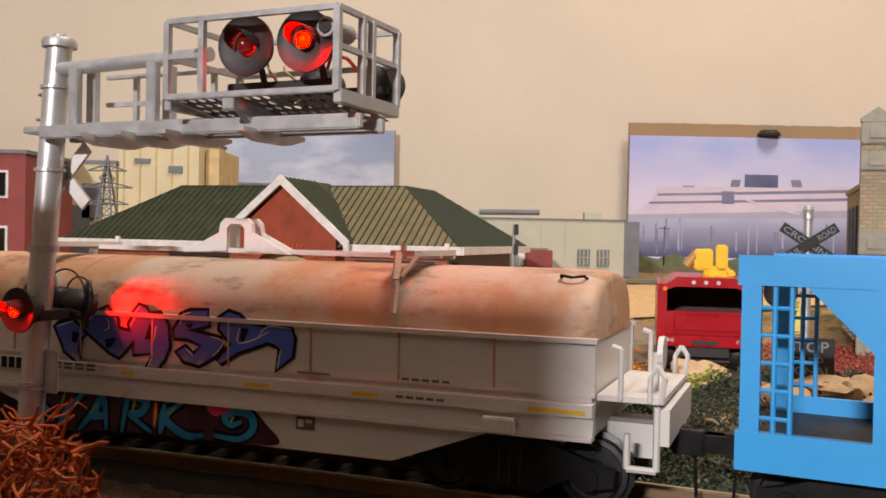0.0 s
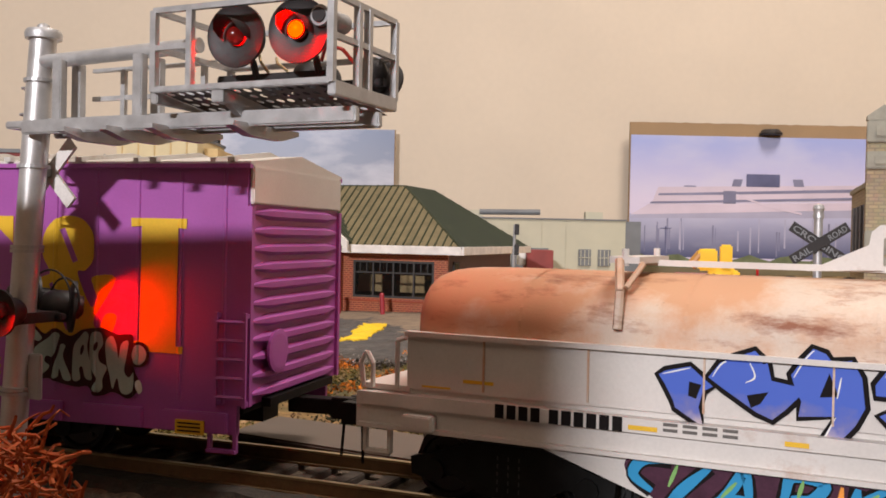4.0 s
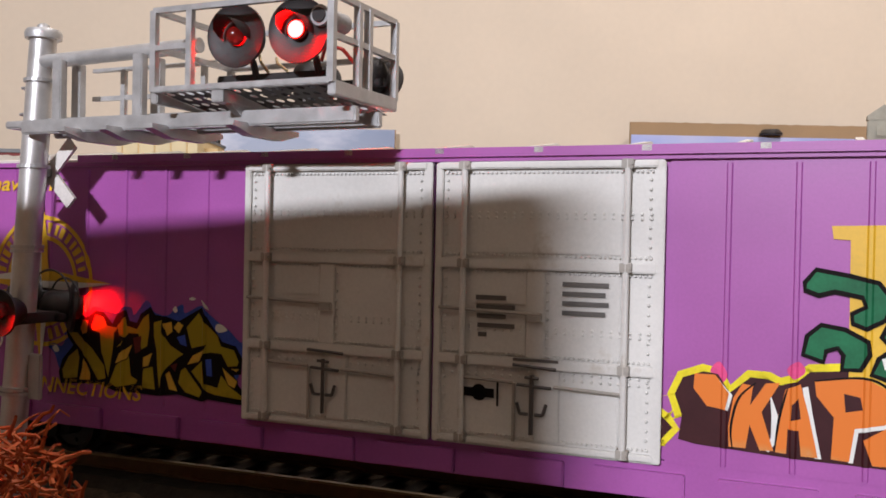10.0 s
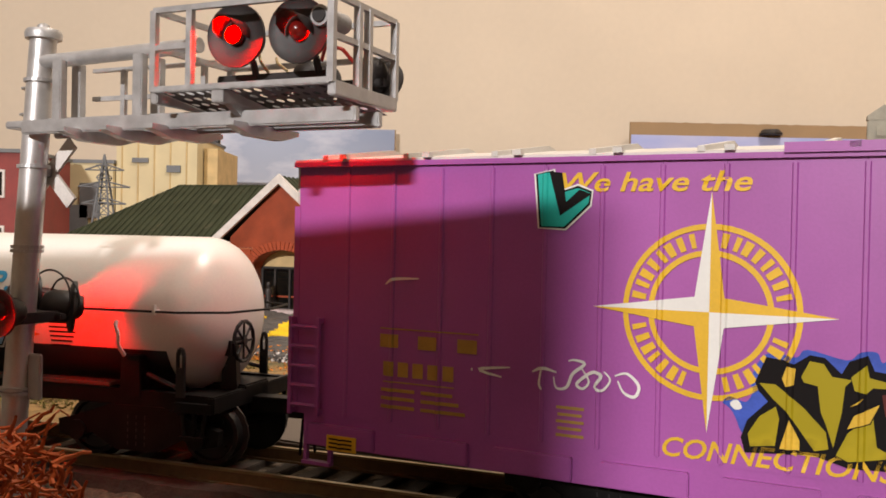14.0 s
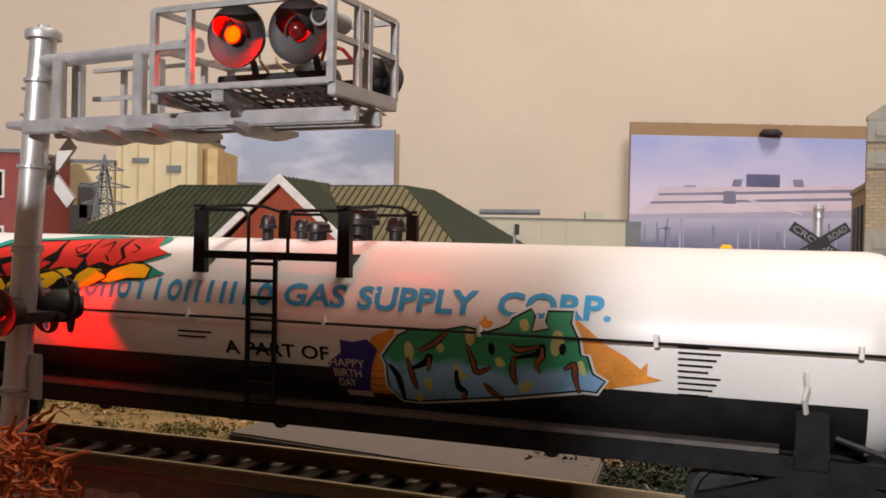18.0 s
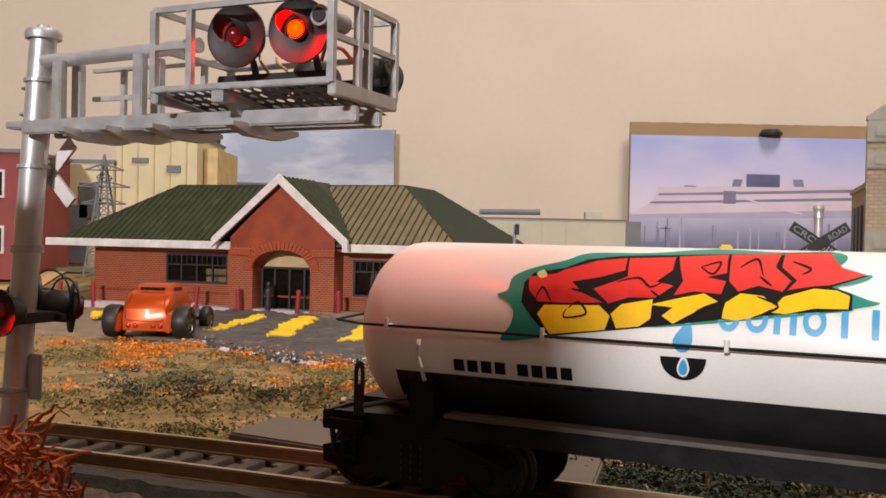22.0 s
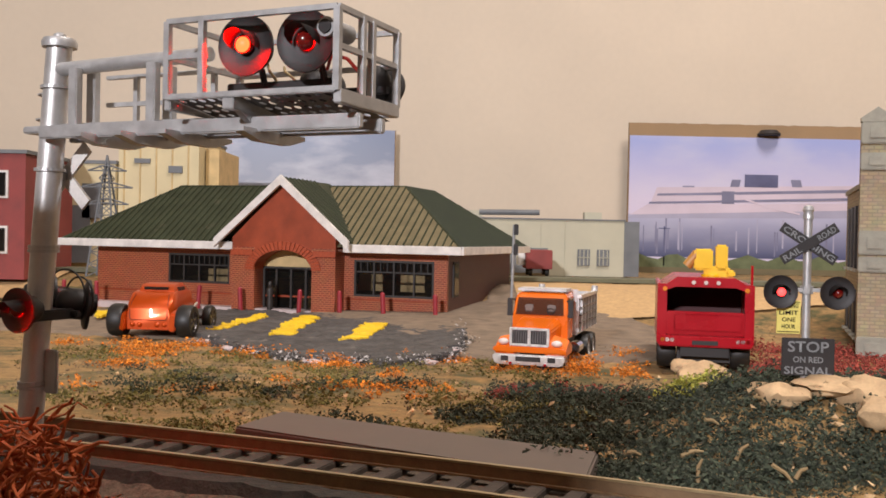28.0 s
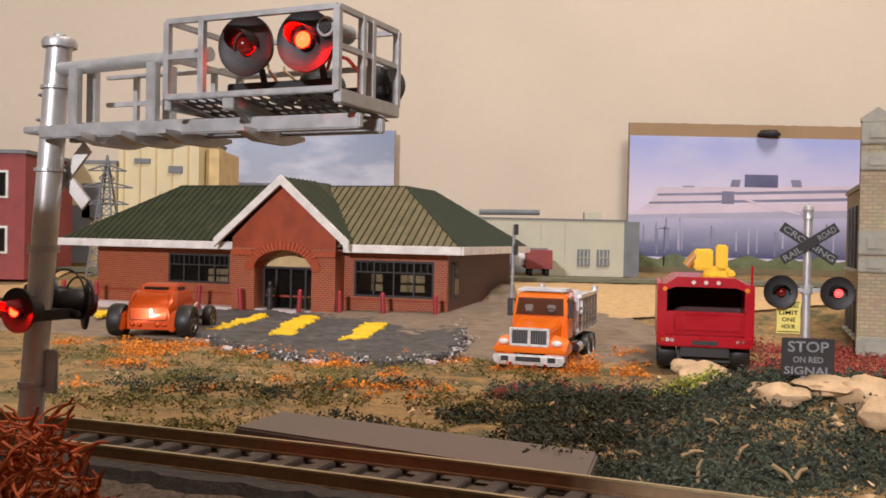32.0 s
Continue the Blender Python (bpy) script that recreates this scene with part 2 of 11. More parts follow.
def slice_rows(bm, axis, step):
    """Cuts flat shapes into rows, so that they follow a curved side."""
    vals = [v.co[axis] for v in bm.verts]
    no = Vector((0, 0, 0))
    no[axis] = 1
    for k in range(1, int((max(vals) - min(vals)) / step) + 1):
        co = Vector((0, 0, 0))
        co[axis] = min(vals) + k * step
        bmesh.ops.bisect_plane(bm, geom=bm.verts[:] + bm.edges[:] + bm.faces[:], plane_co=co, plane_no=no)


def marks(name, parent, polys, material, put, lift=0.00008, cuts=0, label=""):
    if name in SINGLE and len(polys) > 1:
        return [marks(name, parent, [p], material, put, lift, cuts, label) for p in polys]
    return paint(name, parent, polys, material, put, lift, cuts, label)


def paint(name, parent, polys, material, put, lift, cuts, label):
    """Painted shapes: outlines in u, z laid on a car's side."""
    bm = bmesh.new()
    for poly in polys:
        vs = [bm.verts.new((u, 0, z)) for u, z in poly]
        try:
            bm.faces.new(vs)
        except ValueError:
            pass
    bmesh.ops.remove_doubles(bm, verts=bm.verts[:], dist=1e-7)
    bmesh.ops.triangulate(bm, faces=bm.faces[:], ngon_method="EAR_CLIP")
    if put in CUTS:
        slice_at(bm, CUTS[put])
    if put in BENT:
        slice_rows(bm, 2, 0.0006)
    elif cuts:
        bmesh.ops.subdivide_edges(bm, edges=bm.edges[:], cuts=cuts, use_grid_fill=True)
        bmesh.ops.triangulate(bm, faces=bm.faces[:])
    for v in bm.verts:
        v.co = put(v.co.x, v.co.z, lift)
    for f in bm.faces:
        f.normal_update()
    me = bpy.data.meshes.new(name)
    bm.to_mesh(me)
    bm.free()
    me.materials.append(material)
    ob = new(name, me)
    ob.parent = parent
    return tagged(ob, label)


def text_shape(words, slant=0.0, fat=0.018):
    """The flat outline mesh of some words, scaled to height 1 and starting at 0, 0."""
    cu = bpy.data.curves.new("words", "FONT")
    cu.body, cu.size, cu.shear, cu.offset = words, 1.0, slant, fat
    cu.resolution_u = 3
    tmp = bpy.data.objects.new("words", cu)
    scene.collection.objects.link(tmp)
    dg = bpy.context.evaluated_depsgraph_get()
    me = bpy.data.meshes.new_from_object(tmp.evaluated_get(dg))
    bpy.data.objects.remove(tmp)
    bpy.data.curves.remove(cu)
    xs_ = [v.co.x for v in me.vertices]
    ys_ = [v.co.y for v in me.vertices]
    x0, x1, y0, y1 = min(xs_), max(xs_), min(ys_), max(ys_)
    for v in me.vertices:
        v.co.x, v.co.y = (v.co.x - x0) / (x1 - x0), (v.co.y - y0) / (y1 - y0)
    return me


def lettering(name, parent, words, u0, u1, z0, z1, material, put, lift=0.0001, slant=0.0, fat=0.018, cuts=0):
    me = text_shape(words, slant, fat)
    bm = bmesh.new()
    bm.from_mesh(me)
    bpy.data.meshes.remove(me)
    bmesh.ops.triangulate(bm, faces=bm.faces[:])
    if put in BENT:
        slice_rows(bm, 1, 0.2)
    for v in bm.verts:
        v.co = put(u0 + v.co.x * (u1 - u0), z0 + v.co.y * (z1 - z0), lift)
    out = bpy.data.meshes.new(name)
    bm.to_mesh(out)
    bm.free()
    out.materials.append(material)
    ob = new(name, out)
    ob.parent = parent
    return ob


def rect(u0, u1, z0, z1, lean=0.0):
    return [(u0, z0), (u1, z0), (u1 + lean, z1), (u0 + lean, z1)]


def band(cu, cz, r0, r1, a0, a1, n=24, sx=1.0):
    out = [(cu + sx * r1 * math.cos(radians(a0 + (a1 - a0) * i / n)), cz + r1 * math.sin(radians(a0 + (a1 - a0) * i / n))) for i in range(n + 1)]
    out += [(cu + sx * r0 * math.cos(radians(a1 + (a0 - a1) * i / n)), cz + r0 * math.sin(radians(a1 + (a0 - a1) * i / n))) for i in range(n + 1)]
    return out


def ring_shape(cu, cz, r0, r1, sx=1.0):
    """A closed ring in four pieces."""
    return [band(cu, cz, r0, r1, a, a + 90, 14, sx) for a in (0, 90, 180, 270)]


def stroke(pts, w):
    """A brushed line of even width as an outline."""
    left, right = [], []
    for i, (x, z) in enumerate(pts):
        a, b = pts[max(0, i - 1)], pts[min(len(pts) - 1, i + 1)]
        dx, dz = b[0] - a[0], b[1] - a[1]
        n = math.hypot(dx, dz) or 1
        left.append((x - dz / n * w / 2, z + dx / n * w / 2))
        right.append((x + dz / n * w / 2, z - dx / n * w / 2))
    return left + right[::-1]


def two_tone(name, low, high, z0, z1, rough=0.45, speck=None):
    """Sprayed paint that fades from one colour to another, with blotches."""
    m = bpy.data.materials.new(name)
    m.use_nodes = True
    nt = m.node_tree
    bsdf = nt.nodes["Principled BSDF"]
    tc = nt.nodes.new("ShaderNodeTexCoord")
    sep = nt.nodes.new("ShaderNodeSeparateXYZ")
    nt.links.new(tc.outputs["Object"], sep.inputs[0])
    no = nt.nodes.new("ShaderNodeTexNoise")
    no.inputs["Scale"].default_value, no.inputs["Detail"].default_value = 330, 3
    nt.links.new(tc.outputs["Object"], no.inputs["Vector"])
    mr = nt.nodes.new("ShaderNodeMapRange")
    mr.inputs["From Min"].default_value, mr.inputs["From Max"].default_value = z0, z1
    nt.links.new(sep.outputs["Z"], mr.inputs["Value"])
    ad = nt.nodes.new("ShaderNodeMath")
    ad.operation = "MULTIPLY_ADD"
    nt.links.new(no.outputs["Fac"], ad.inputs[0])
    ad.inputs[1].default_value = 1.1
    nt.links.new(mr.outputs["Result"], ad.inputs[2])
    ramp = nt.nodes.new("ShaderNodeValToRGB")
    ramp.color_ramp.elements[0].position, ramp.color_ramp.elements[1].position = 0.55, 1.0
    ramp.color_ramp.elements[0].color, ramp.color_ramp.elements[1].color = (*low, 1), (*high, 1)
    if speck:
        e = ramp.color_ramp.elements.new(0.78)
        e.color = (*speck, 1)
    nt.links.new(ad.outputs[0], ramp.inputs["Fac"])
    nt.links.new(ramp.outputs["Color"], bsdf.inputs["Base Color"])
    bsdf.inputs["Roughness"].default_value = rough
    bsdf.inputs["Specular IOR Level"].default_value = 0.2
    return m


def rounded(pts, closed, n=4):
    """A smooth line through points (a Catmull-Rom curve)."""
    m = len(pts)
    out = []
    for i in range(m if closed else m - 1):
        if closed:
            a, b, c, d = (pts[(i + k) % m] for k in (-1, 0, 1, 2))
        else:
            a, b, c, d = (pts[max(0, min(m - 1, i + k))] for k in (-1, 0, 1, 2))
        for k in range(n):
            t = k / n
            out.append(tuple(0.5 * (2 * b[q] + (c[q] - a[q]) * t + (2 * a[q] - 5 * b[q] + 4 * c[q] - d[q]) * t * t + (3 * b[q] - a[q] - 3 * c[q] + d[q]) * t ** 3) for q in (0, 1)))
    return out if closed else out + [pts[-1]]


def ribbon(pts, w, closed=False, taper=False):
    """A brushed line as a row of quads; taper: its ends run out thin."""
    n = len(pts)
    left, right = [], []
    for i, (x, z) in enumerate(pts):
        a, b = (pts[i - 1], pts[(i + 1) % n]) if closed else (pts[max(0, i - 1)], pts[min(n - 1, i + 1)])
        dx, dz = b[0] - a[0], b[1] - a[1]
        q = math.hypot(dx, dz) or 1
        k = w / 2 * (min(1.0, 0.45 + 1.6 * min(i, n - 1 - i) / n) if taper else 1.0)
        left.append((x - dz / q * k, z + dx / q * k))
        right.append((x + dz / q * k, z - dx / q * k))
    return [[left[i], left[(i + 1) % n], right[(i + 1) % n], right[i]] for i in range(n if closed else n - 1)]


def spikes(pts, count, w):
    """Sprayed horns along an outline."""
    rng = random.Random(count)
    cu, cz = sum(p[0] for p in pts) / len(pts), sum(p[1] for p in pts) / len(pts)
    out = []
    for k in range(count * 3):
        x, z = pts[rng.randrange(len(pts))]
        r = math.hypot((x - cu) * 0.3, z - cz) or 1
        dx, dz = (x - cu) * 0.3 / r + rng.uniform(-0.5, 0.5), (z - cz) / r
        h = w * rng.uniform(0.9, 2.1)
        out.append([(x - w * 0.4, z), (x + w * 0.4, z), (x + dx * h, z + dz * h)])
    return out


def sprayed(name, parent, outline, material, put, lift, mode="sharp", width=0.0, label="", edge=None, halo=None):
    """A sprayed shape on a car's side, in millimetres: an outline (sharp or smooth) or a brushed line of some width.
    edge: the material and width of a line round it; halo: a wider one below, with a count of horns and how many points of the outline it follows."""
    pts = [(u / 1000, z / 1000) for u, z in outline]
    if mode == "line":
        pts = rounded(pts, False, 5)
        shape, rim = ribbon(pts, width / 1000, taper=True), pts
    else:
        rim = pts = rounded(pts, True) if mode == "smooth" else pts
        shape = [pts]
    ob = paint(name, parent, shape, material, put, lift, 0, label)
    holder = ob if parent.parent is None else parent
    for more, nm, drop in ((edge, "paint_edge", 0.000012), (halo, "spray_halo", 0.00003)):
        if more:
            w = (2 * more[1] + (width if mode == "line" else 0)) / 1000
            run = rim[:more[3]] if len(more) > 3 else rim
            polys = ribbon(run, w, mode != "line" and run is rim)
            if len(more) > 2:
                polys += spikes(run, more[2], more[1] / 1000)
            paint(nm, holder, polys, more[0], put, lift - drop, 0, "")
    return ob


INK = mat("black_paint_line", (0.010, 0.008, 0.008), 0.75, bump=0.02, spec=0.12)


# ---- sprayed pieces ----

def spray_orange(car, side):
    """The orange piece beside the doors: yellow edge, dark ground, swollen letters, pink splashes."""
    top = sprayed("graffiti", car, ((63.0, 22.2), (64.2, 23.5), (66.0, 23.1), (64.8, 21.9)), SPRAYPINK, side, 0.000170, "smooth", 0.0, label="orange spray-painted letters with a yellow edge and pink splashes")
    sprayed("pink_splash", top, ((65.4, 20.7), (66.8, 22.5), (68.2, 22.8), (67.1, 21.2)), SPRAYPINK, side, 0.000172, "smooth", 0.0)
    sprayed("pink_splash", top, ((73.0, 21.0), (74.4, 22.9), (75.8, 21.5), (77.7, 20.9), (75.1, 20.0), (73.8, 20.3)), SPRAYPINK, side, 0.000174, "smooth", 0.0)
    sprayed("pink_splash", top, ((75.3, 13.9), (76.5, 14.6), (78.0, 15.1), (77.5, 13.9), (79.1, 12.9), (77.1, 13.2)), SPRAYPINK, side, 0.000176, "smooth", 0.0)
    sprayed("pink_splash", top, ((46.9, 24.0), (48.1, 25.0), (48.9, 23.9), (47.7, 22.9)), SPRAYPINK, side, 0.000178, "smooth", 0.0)
    sprayed("pink_splash", top, ((38.3, 23.2), (39.3, 24.4), (40.3, 22.9), (39.5, 21.8)), SPRAYPINK, side, 0.000180, "smooth", 0.0)
    sprayed("dark_ground", top, ((35.1, 17.6), (34.2, 20.1), (35.1, 22.2), (37.5, 23.1), (39.2, 22.9), (40.6, 20.8), (42.9, 22.8), (44.9, 22.7), (46.2, 22.1), (48.1, 22.7), (49.4, 23.9), (54.6, 24.4), (57.1, 24.3), (58.8, 22.8), (61.4, 22.5), (63.6, 22.2), (68.0, 22.4), (69.4, 23.7), (71.5, 24.1), (71.5, 24.8), (72.6, 25.0), (73.4, 24.0), (72.7, 21.3), (73.6, 20.5), (77.8, 17.4), (76.5, 15.5), (73.5, 13.8), (70.2, 13.3), (62.3, 13.4), (55.4, 13.6), (48.2, 13.7), (40.6, 14.1), (36.7, 14.3), (34.7, 14.7)), SPRAYMAROON, side, 0.000190, "sharp", 0.0, halo=(SPRAYYELLOW, 0.9, 10, 27))
    sprayed("dark_ground", top, ((29.9, 16.7), (32.0, 17.8), (33.1, 16.9), (34.0, 16.0), (32.7, 14.5), (30.1, 14.4)), SPRAYMAROON, side, 0.000192, "sharp", 0.0, halo=(SPRAYYELLOW, 0.9, 10, 27))
    sprayed("letter_edge", top, ((39.0, 22.6), (40.9, 20.5), (40.4, 18.6), (39.4, 19.1), (40.2, 20.6)), STARWHITE, side, 0.000220, "sharp", 0.0)
    sprayed("letter_edge", top, ((45.1, 21.1), (46.0, 18.6), (46.1, 15.8), (45.1, 14.2), (44.4, 14.5), (45.3, 15.9), (45.3, 18.4)), STARWHITE, side, 0.000222, "sharp", 0.0)
    sprayed("letter_edge", top, ((49.2, 22.2), (49.8, 18.8), (50.8, 14.0), (50.1, 14.0), (49.1, 18.7), (48.6, 22.0)), STARWHITE, side, 0.000224, "sharp", 0.0)
    sprayed("letter_edge", top, ((58.0, 22.5), (59.4, 20.2), (57.7, 18.1), (54.6, 17.4), (54.1, 13.9), (53.6, 13.9), (53.9, 18.0), (57.1, 18.6), (58.6, 20.2)), STARWHITE, side, 0.000226, "sharp", 0.0)
    sprayed("letter_edge", top, ((61.9, 22.4), (61.2, 20.2), (60.3, 18.8), (59.5, 17.2), (60.6, 16.4), (58.8, 16.7), (60.0, 19.2), (60.8, 20.8), (61.2, 22.2)), STARWHITE, side, 0.000228, "sharp", 0.0)
    sprayed("letter_edge", top, ((63.3, 16.5), (68.3, 13.1), (67.4, 13.1), (62.5, 16.2)), STARWHITE, side, 0.000230, "sharp", 0.0)
    sprayed("letter_edge", top, ((73.7, 20.6), (78.1, 17.4), (77.7, 17.1), (73.4, 19.9)), STARWHITE, side, 0.000232, "sharp", 0.0)
    sprayed("letter_edge", top, ((72.0, 24.2), (72.4, 19.1), (71.6, 18.9), (71.4, 23.9)), STARWHITE, side, 0.000234, "sharp", 0.0)
    sprayed("letter_shape", top, ((36.5, 22.8), (38.9, 22.8), (40.5, 20.7), (40.1, 18.7), (38.0, 19.0), (36.4, 21.0)), ORANGESPRAY, side, 0.000250, "sharp", 0.0)
    sprayed("letter_shape", top, ((40.6, 14.4), (40.5, 16.8), (41.0, 20.2), (42.0, 22.0), (43.2, 21.8), (42.9, 19.5), (44.6, 22.2), (46.2, 22.4), (44.2, 18.8), (45.6, 14.4), (44.1, 14.3), (42.9, 17.2), (42.5, 14.4)), ORANGESPRAY, side, 0.000252, "sharp", 0.0)
    sprayed("letter_shape", top, ((45.7, 14.3), (46.0, 18.4), (46.8, 21.7), (48.4, 22.4), (49.4, 18.7), (50.4, 14.1), (48.6, 14.1), (48.3, 17.0), (47.1, 17.1), (47.0, 14.2)), ORANGESPRAY, side, 0.000254, "sharp", 0.0)
    sprayed("letter_shape", top, ((49.9, 22.9), (55.2, 23.6), (57.9, 22.2), (59.0, 20.2), (57.3, 18.5), (54.2, 17.8), (53.7, 14.0), (51.8, 14.1), (52.0, 18.9), (50.1, 21.2)), ORANGESPRAY, side, 0.000256, "sharp", 0.0)
    sprayed("letter_shape", top, ((58.7, 21.7), (61.5, 22.3), (60.8, 20.3), (59.8, 18.9), (58.8, 17.0), (60.6, 16.0), (62.6, 17.6), (62.5, 14.0), (56.1, 13.8), (55.1, 16.6), (57.4, 18.1), (58.4, 20.0)), ORANGESPRAY, side, 0.000258, "sharp", 0.0)
    sprayed("letter_shape", top, ((62.4, 22.0), (68.1, 21.5), (69.5, 23.3), (71.5, 23.9), (71.8, 19.2), (68.9, 19.0), (66.9, 17.4), (65.4, 18.5), (66.4, 15.5), (67.9, 13.4), (62.7, 13.9), (63.5, 17.0), (61.9, 18.9), (64.2, 20.6)), ORANGESPRAY, side, 0.000260, "sharp", 0.0)
    sprayed("letter_shape", top, ((73.5, 20.3), (77.7, 17.3), (76.0, 15.7), (73.7, 13.7), (70.0, 13.6), (71.6, 15.7), (70.3, 17.3), (71.8, 19.1)), ORANGESPRAY, side, 0.000262, "sharp", 0.0)
    sprayed("letter_gap", top, ((53.0, 21.7), (54.7, 21.4), (55.0, 20.0), (53.2, 19.6)), SPRAYMAROON, side, 0.000280, "sharp", 0.0)
    sprayed("letter_gap", top, ((47.5, 19.9), (48.2, 20.7), (48.5, 18.4), (47.4, 18.1)), SPRAYMAROON, side, 0.000282, "sharp", 0.0)
    sprayed("letter_gap", top, ((64.3, 20.3), (65.5, 20.7), (65.2, 18.9), (62.8, 18.7)), SPRAYMAROON, side, 0.000284, "sharp", 0.0)
    sprayed("letter_gap", top, ((66.7, 18.4), (68.6, 18.0), (69.2, 17.1), (67.9, 15.6), (66.4, 15.7), (66.4, 17.4)), SPRAYMAROON, side, 0.000286, "sharp", 0.0)
    sprayed("letter_gap", top, ((59.5, 17.3), (61.4, 18.2), (60.9, 16.2), (59.3, 16.2)), SPRAYMAROON, side, 0.000288, "sharp", 0.0)
    sprayed("letter_gap", top, ((75.2, 16.6), (77.4, 17.2), (75.6, 15.3), (74.7, 15.6)), SPRAYMAROON, side, 0.000290, "sharp", 0.0)
    sprayed("paint_line", top, ((41.0, 14.3), (40.8, 16.8), (41.6, 20.2), (43.5, 22.2)), INK, side, 0.000300, "line", 0.3)
    sprayed("paint_line", top, ((45.7, 14.3), (46.2, 18.5), (47.0, 21.8)), INK, side, 0.000302, "line", 0.3)
    sprayed("paint_line", top, ((49.9, 22.9), (55.2, 23.6), (58.0, 22.2), (59.1, 20.2)), INK, side, 0.000304, "line", 0.3)
    sprayed("paint_line", top, ((71.7, 19.1), (70.3, 17.3), (71.6, 15.7), (70.0, 13.6)), INK, side, 0.000306, "line", 0.3)
    sprayed("paint_line", top, ((73.6, 20.3), (73.8, 16.7), (73.7, 13.8)), INK, side, 0.000308, "line", 0.3)
    sprayed("paint_line", top, ((62.4, 22.0), (68.1, 21.5), (69.5, 23.3)), INK, side, 0.000310, "line", 0.3)


def spray_green(car, side):
    """Dark green letters with white fills above the orange piece."""
    top = sprayed("graffiti", car, ((48.8, 34.0), (49.8, 35.4), (53.2, 34.8), (56.2, 34.1), (57.5, 32.4), (56.9, 30.4), (55.1, 29.4), (53.9, 29.9), (53.8, 30.6), (55.3, 31.5), (54.8, 32.9), (51.8, 33.5), (50.1, 33.0), (48.8, 33.5)), SPRAYGREEN, side, 0.000370, "sharp", 0.0, label="dark green spray-painted letters with white fills", edge=(INK, 0.55))
    sprayed("letter_shape", top, ((49.2, 27.9), (50.5, 29.1), (52.9, 28.7), (55.2, 27.5), (55.3, 26.3), (54.5, 24.7), (52.9, 24.6), (53.1, 26.1), (52.3, 27.1), (50.8, 26.6), (50.7, 25.4), (48.8, 26.0)), SPRAYGREEN, side, 0.000372, "sharp", 0.0, edge=(INK, 0.55))
    sprayed("letter_shape", top, ((58.0, 30.5), (59.6, 31.5), (61.2, 31.3), (62.7, 32.4), (62.5, 29.5), (62.3, 26.8), (61.3, 24.7), (62.0, 23.2), (59.4, 22.8), (58.1, 23.6), (56.0, 24.2), (56.7, 25.7), (58.1, 27.0), (57.0, 28.3)), SPRAYGREEN, side, 0.000374, "sharp", 0.0, edge=(INK, 0.55))
    sprayed("white_patch", top, ((58.1, 29.1), (59.8, 30.0), (59.3, 28.7), (61.7, 28.3), (60.4, 27.5), (59.4, 26.4), (57.5, 27.0)), STARWHITE, side, 0.000400, "sharp", 0.0)
    sprayed("white_patch", top, ((60.2, 30.6), (61.8, 31.5), (63.0, 31.7), (62.9, 28.7), (61.3, 29.3)), STARWHITE, side, 0.000402, "sharp", 0.0)
    sprayed("white_patch", top, ((56.8, 25.9), (58.8, 26.5), (58.8, 24.9), (57.1, 24.7)), STARWHITE, side, 0.000404, "sharp", 0.0)
    sprayed("dark_gap", top, ((58.6, 28.7), (61.7, 29.0), (61.3, 27.9), (59.1, 27.9)), INK, side, 0.000420, "sharp", 0.0)
    sprayed("dark_gap", top, ((60.0, 25.7), (62.0, 26.3), (61.8, 25.3), (60.4, 24.9)), INK, side, 0.000422, "sharp", 0.0)
    sprayed("letter_shape", top, ((71.0, 30.8), (73.0, 30.4), (76.1, 29.4), (77.9, 28.1), (77.6, 26.9), (76.4, 25.0), (75.3, 24.0), (74.8, 24.4), (75.7, 26.2), (74.7, 27.8), (73.3, 27.2), (71.3, 28.0)), SPRAYGREEN, side, 0.000370, "sharp", 0.0, edge=(INK, 0.55))
    sprayed("letter_shape", top, ((79.6, 28.0), (81.0, 27.8), (85.0, 26.6), (84.8, 25.2), (82.8, 22.5), (81.2, 22.0), (79.7, 23.1), (79.0, 25.1)), SPRAYGREEN, side, 0.000372, "sharp", 0.0, edge=(INK, 0.55))
    sprayed("letter_shape", top, ((77.0, 24.8), (78.5, 25.8), (79.0, 23.7), (78.4, 21.7), (77.0, 21.1), (76.5, 21.6), (77.9, 23.5)), SPRAYGREEN, side, 0.000374, "sharp", 0.0, edge=(INK, 0.55))
    sprayed("white_patch", top, ((71.0, 29.8), (72.4, 30.7), (73.9, 30.0), (74.1, 27.4), (72.7, 26.9), (71.1, 27.7)), STARWHITE, side, 0.000400, "sharp", 0.0)
    sprayed("white_patch", top, ((80.4, 25.0), (84.4, 25.8), (83.5, 23.8), (81.5, 22.2), (80.1, 23.4)), STARWHITE, side, 0.000402, "sharp", 0.0)
    sprayed("white_patch", top, ((78.3, 21.7), (79.7, 21.2), (79.1, 18.4), (78.0, 18.6)), STARWHITE, side, 0.000404, "sharp", 0.0)
    sprayed("dark_gap", top, ((80.1, 25.4), (81.1, 26.1), (82.0, 25.8), (81.1, 24.7)), INK, side, 0.000420, "smooth", 0.0)


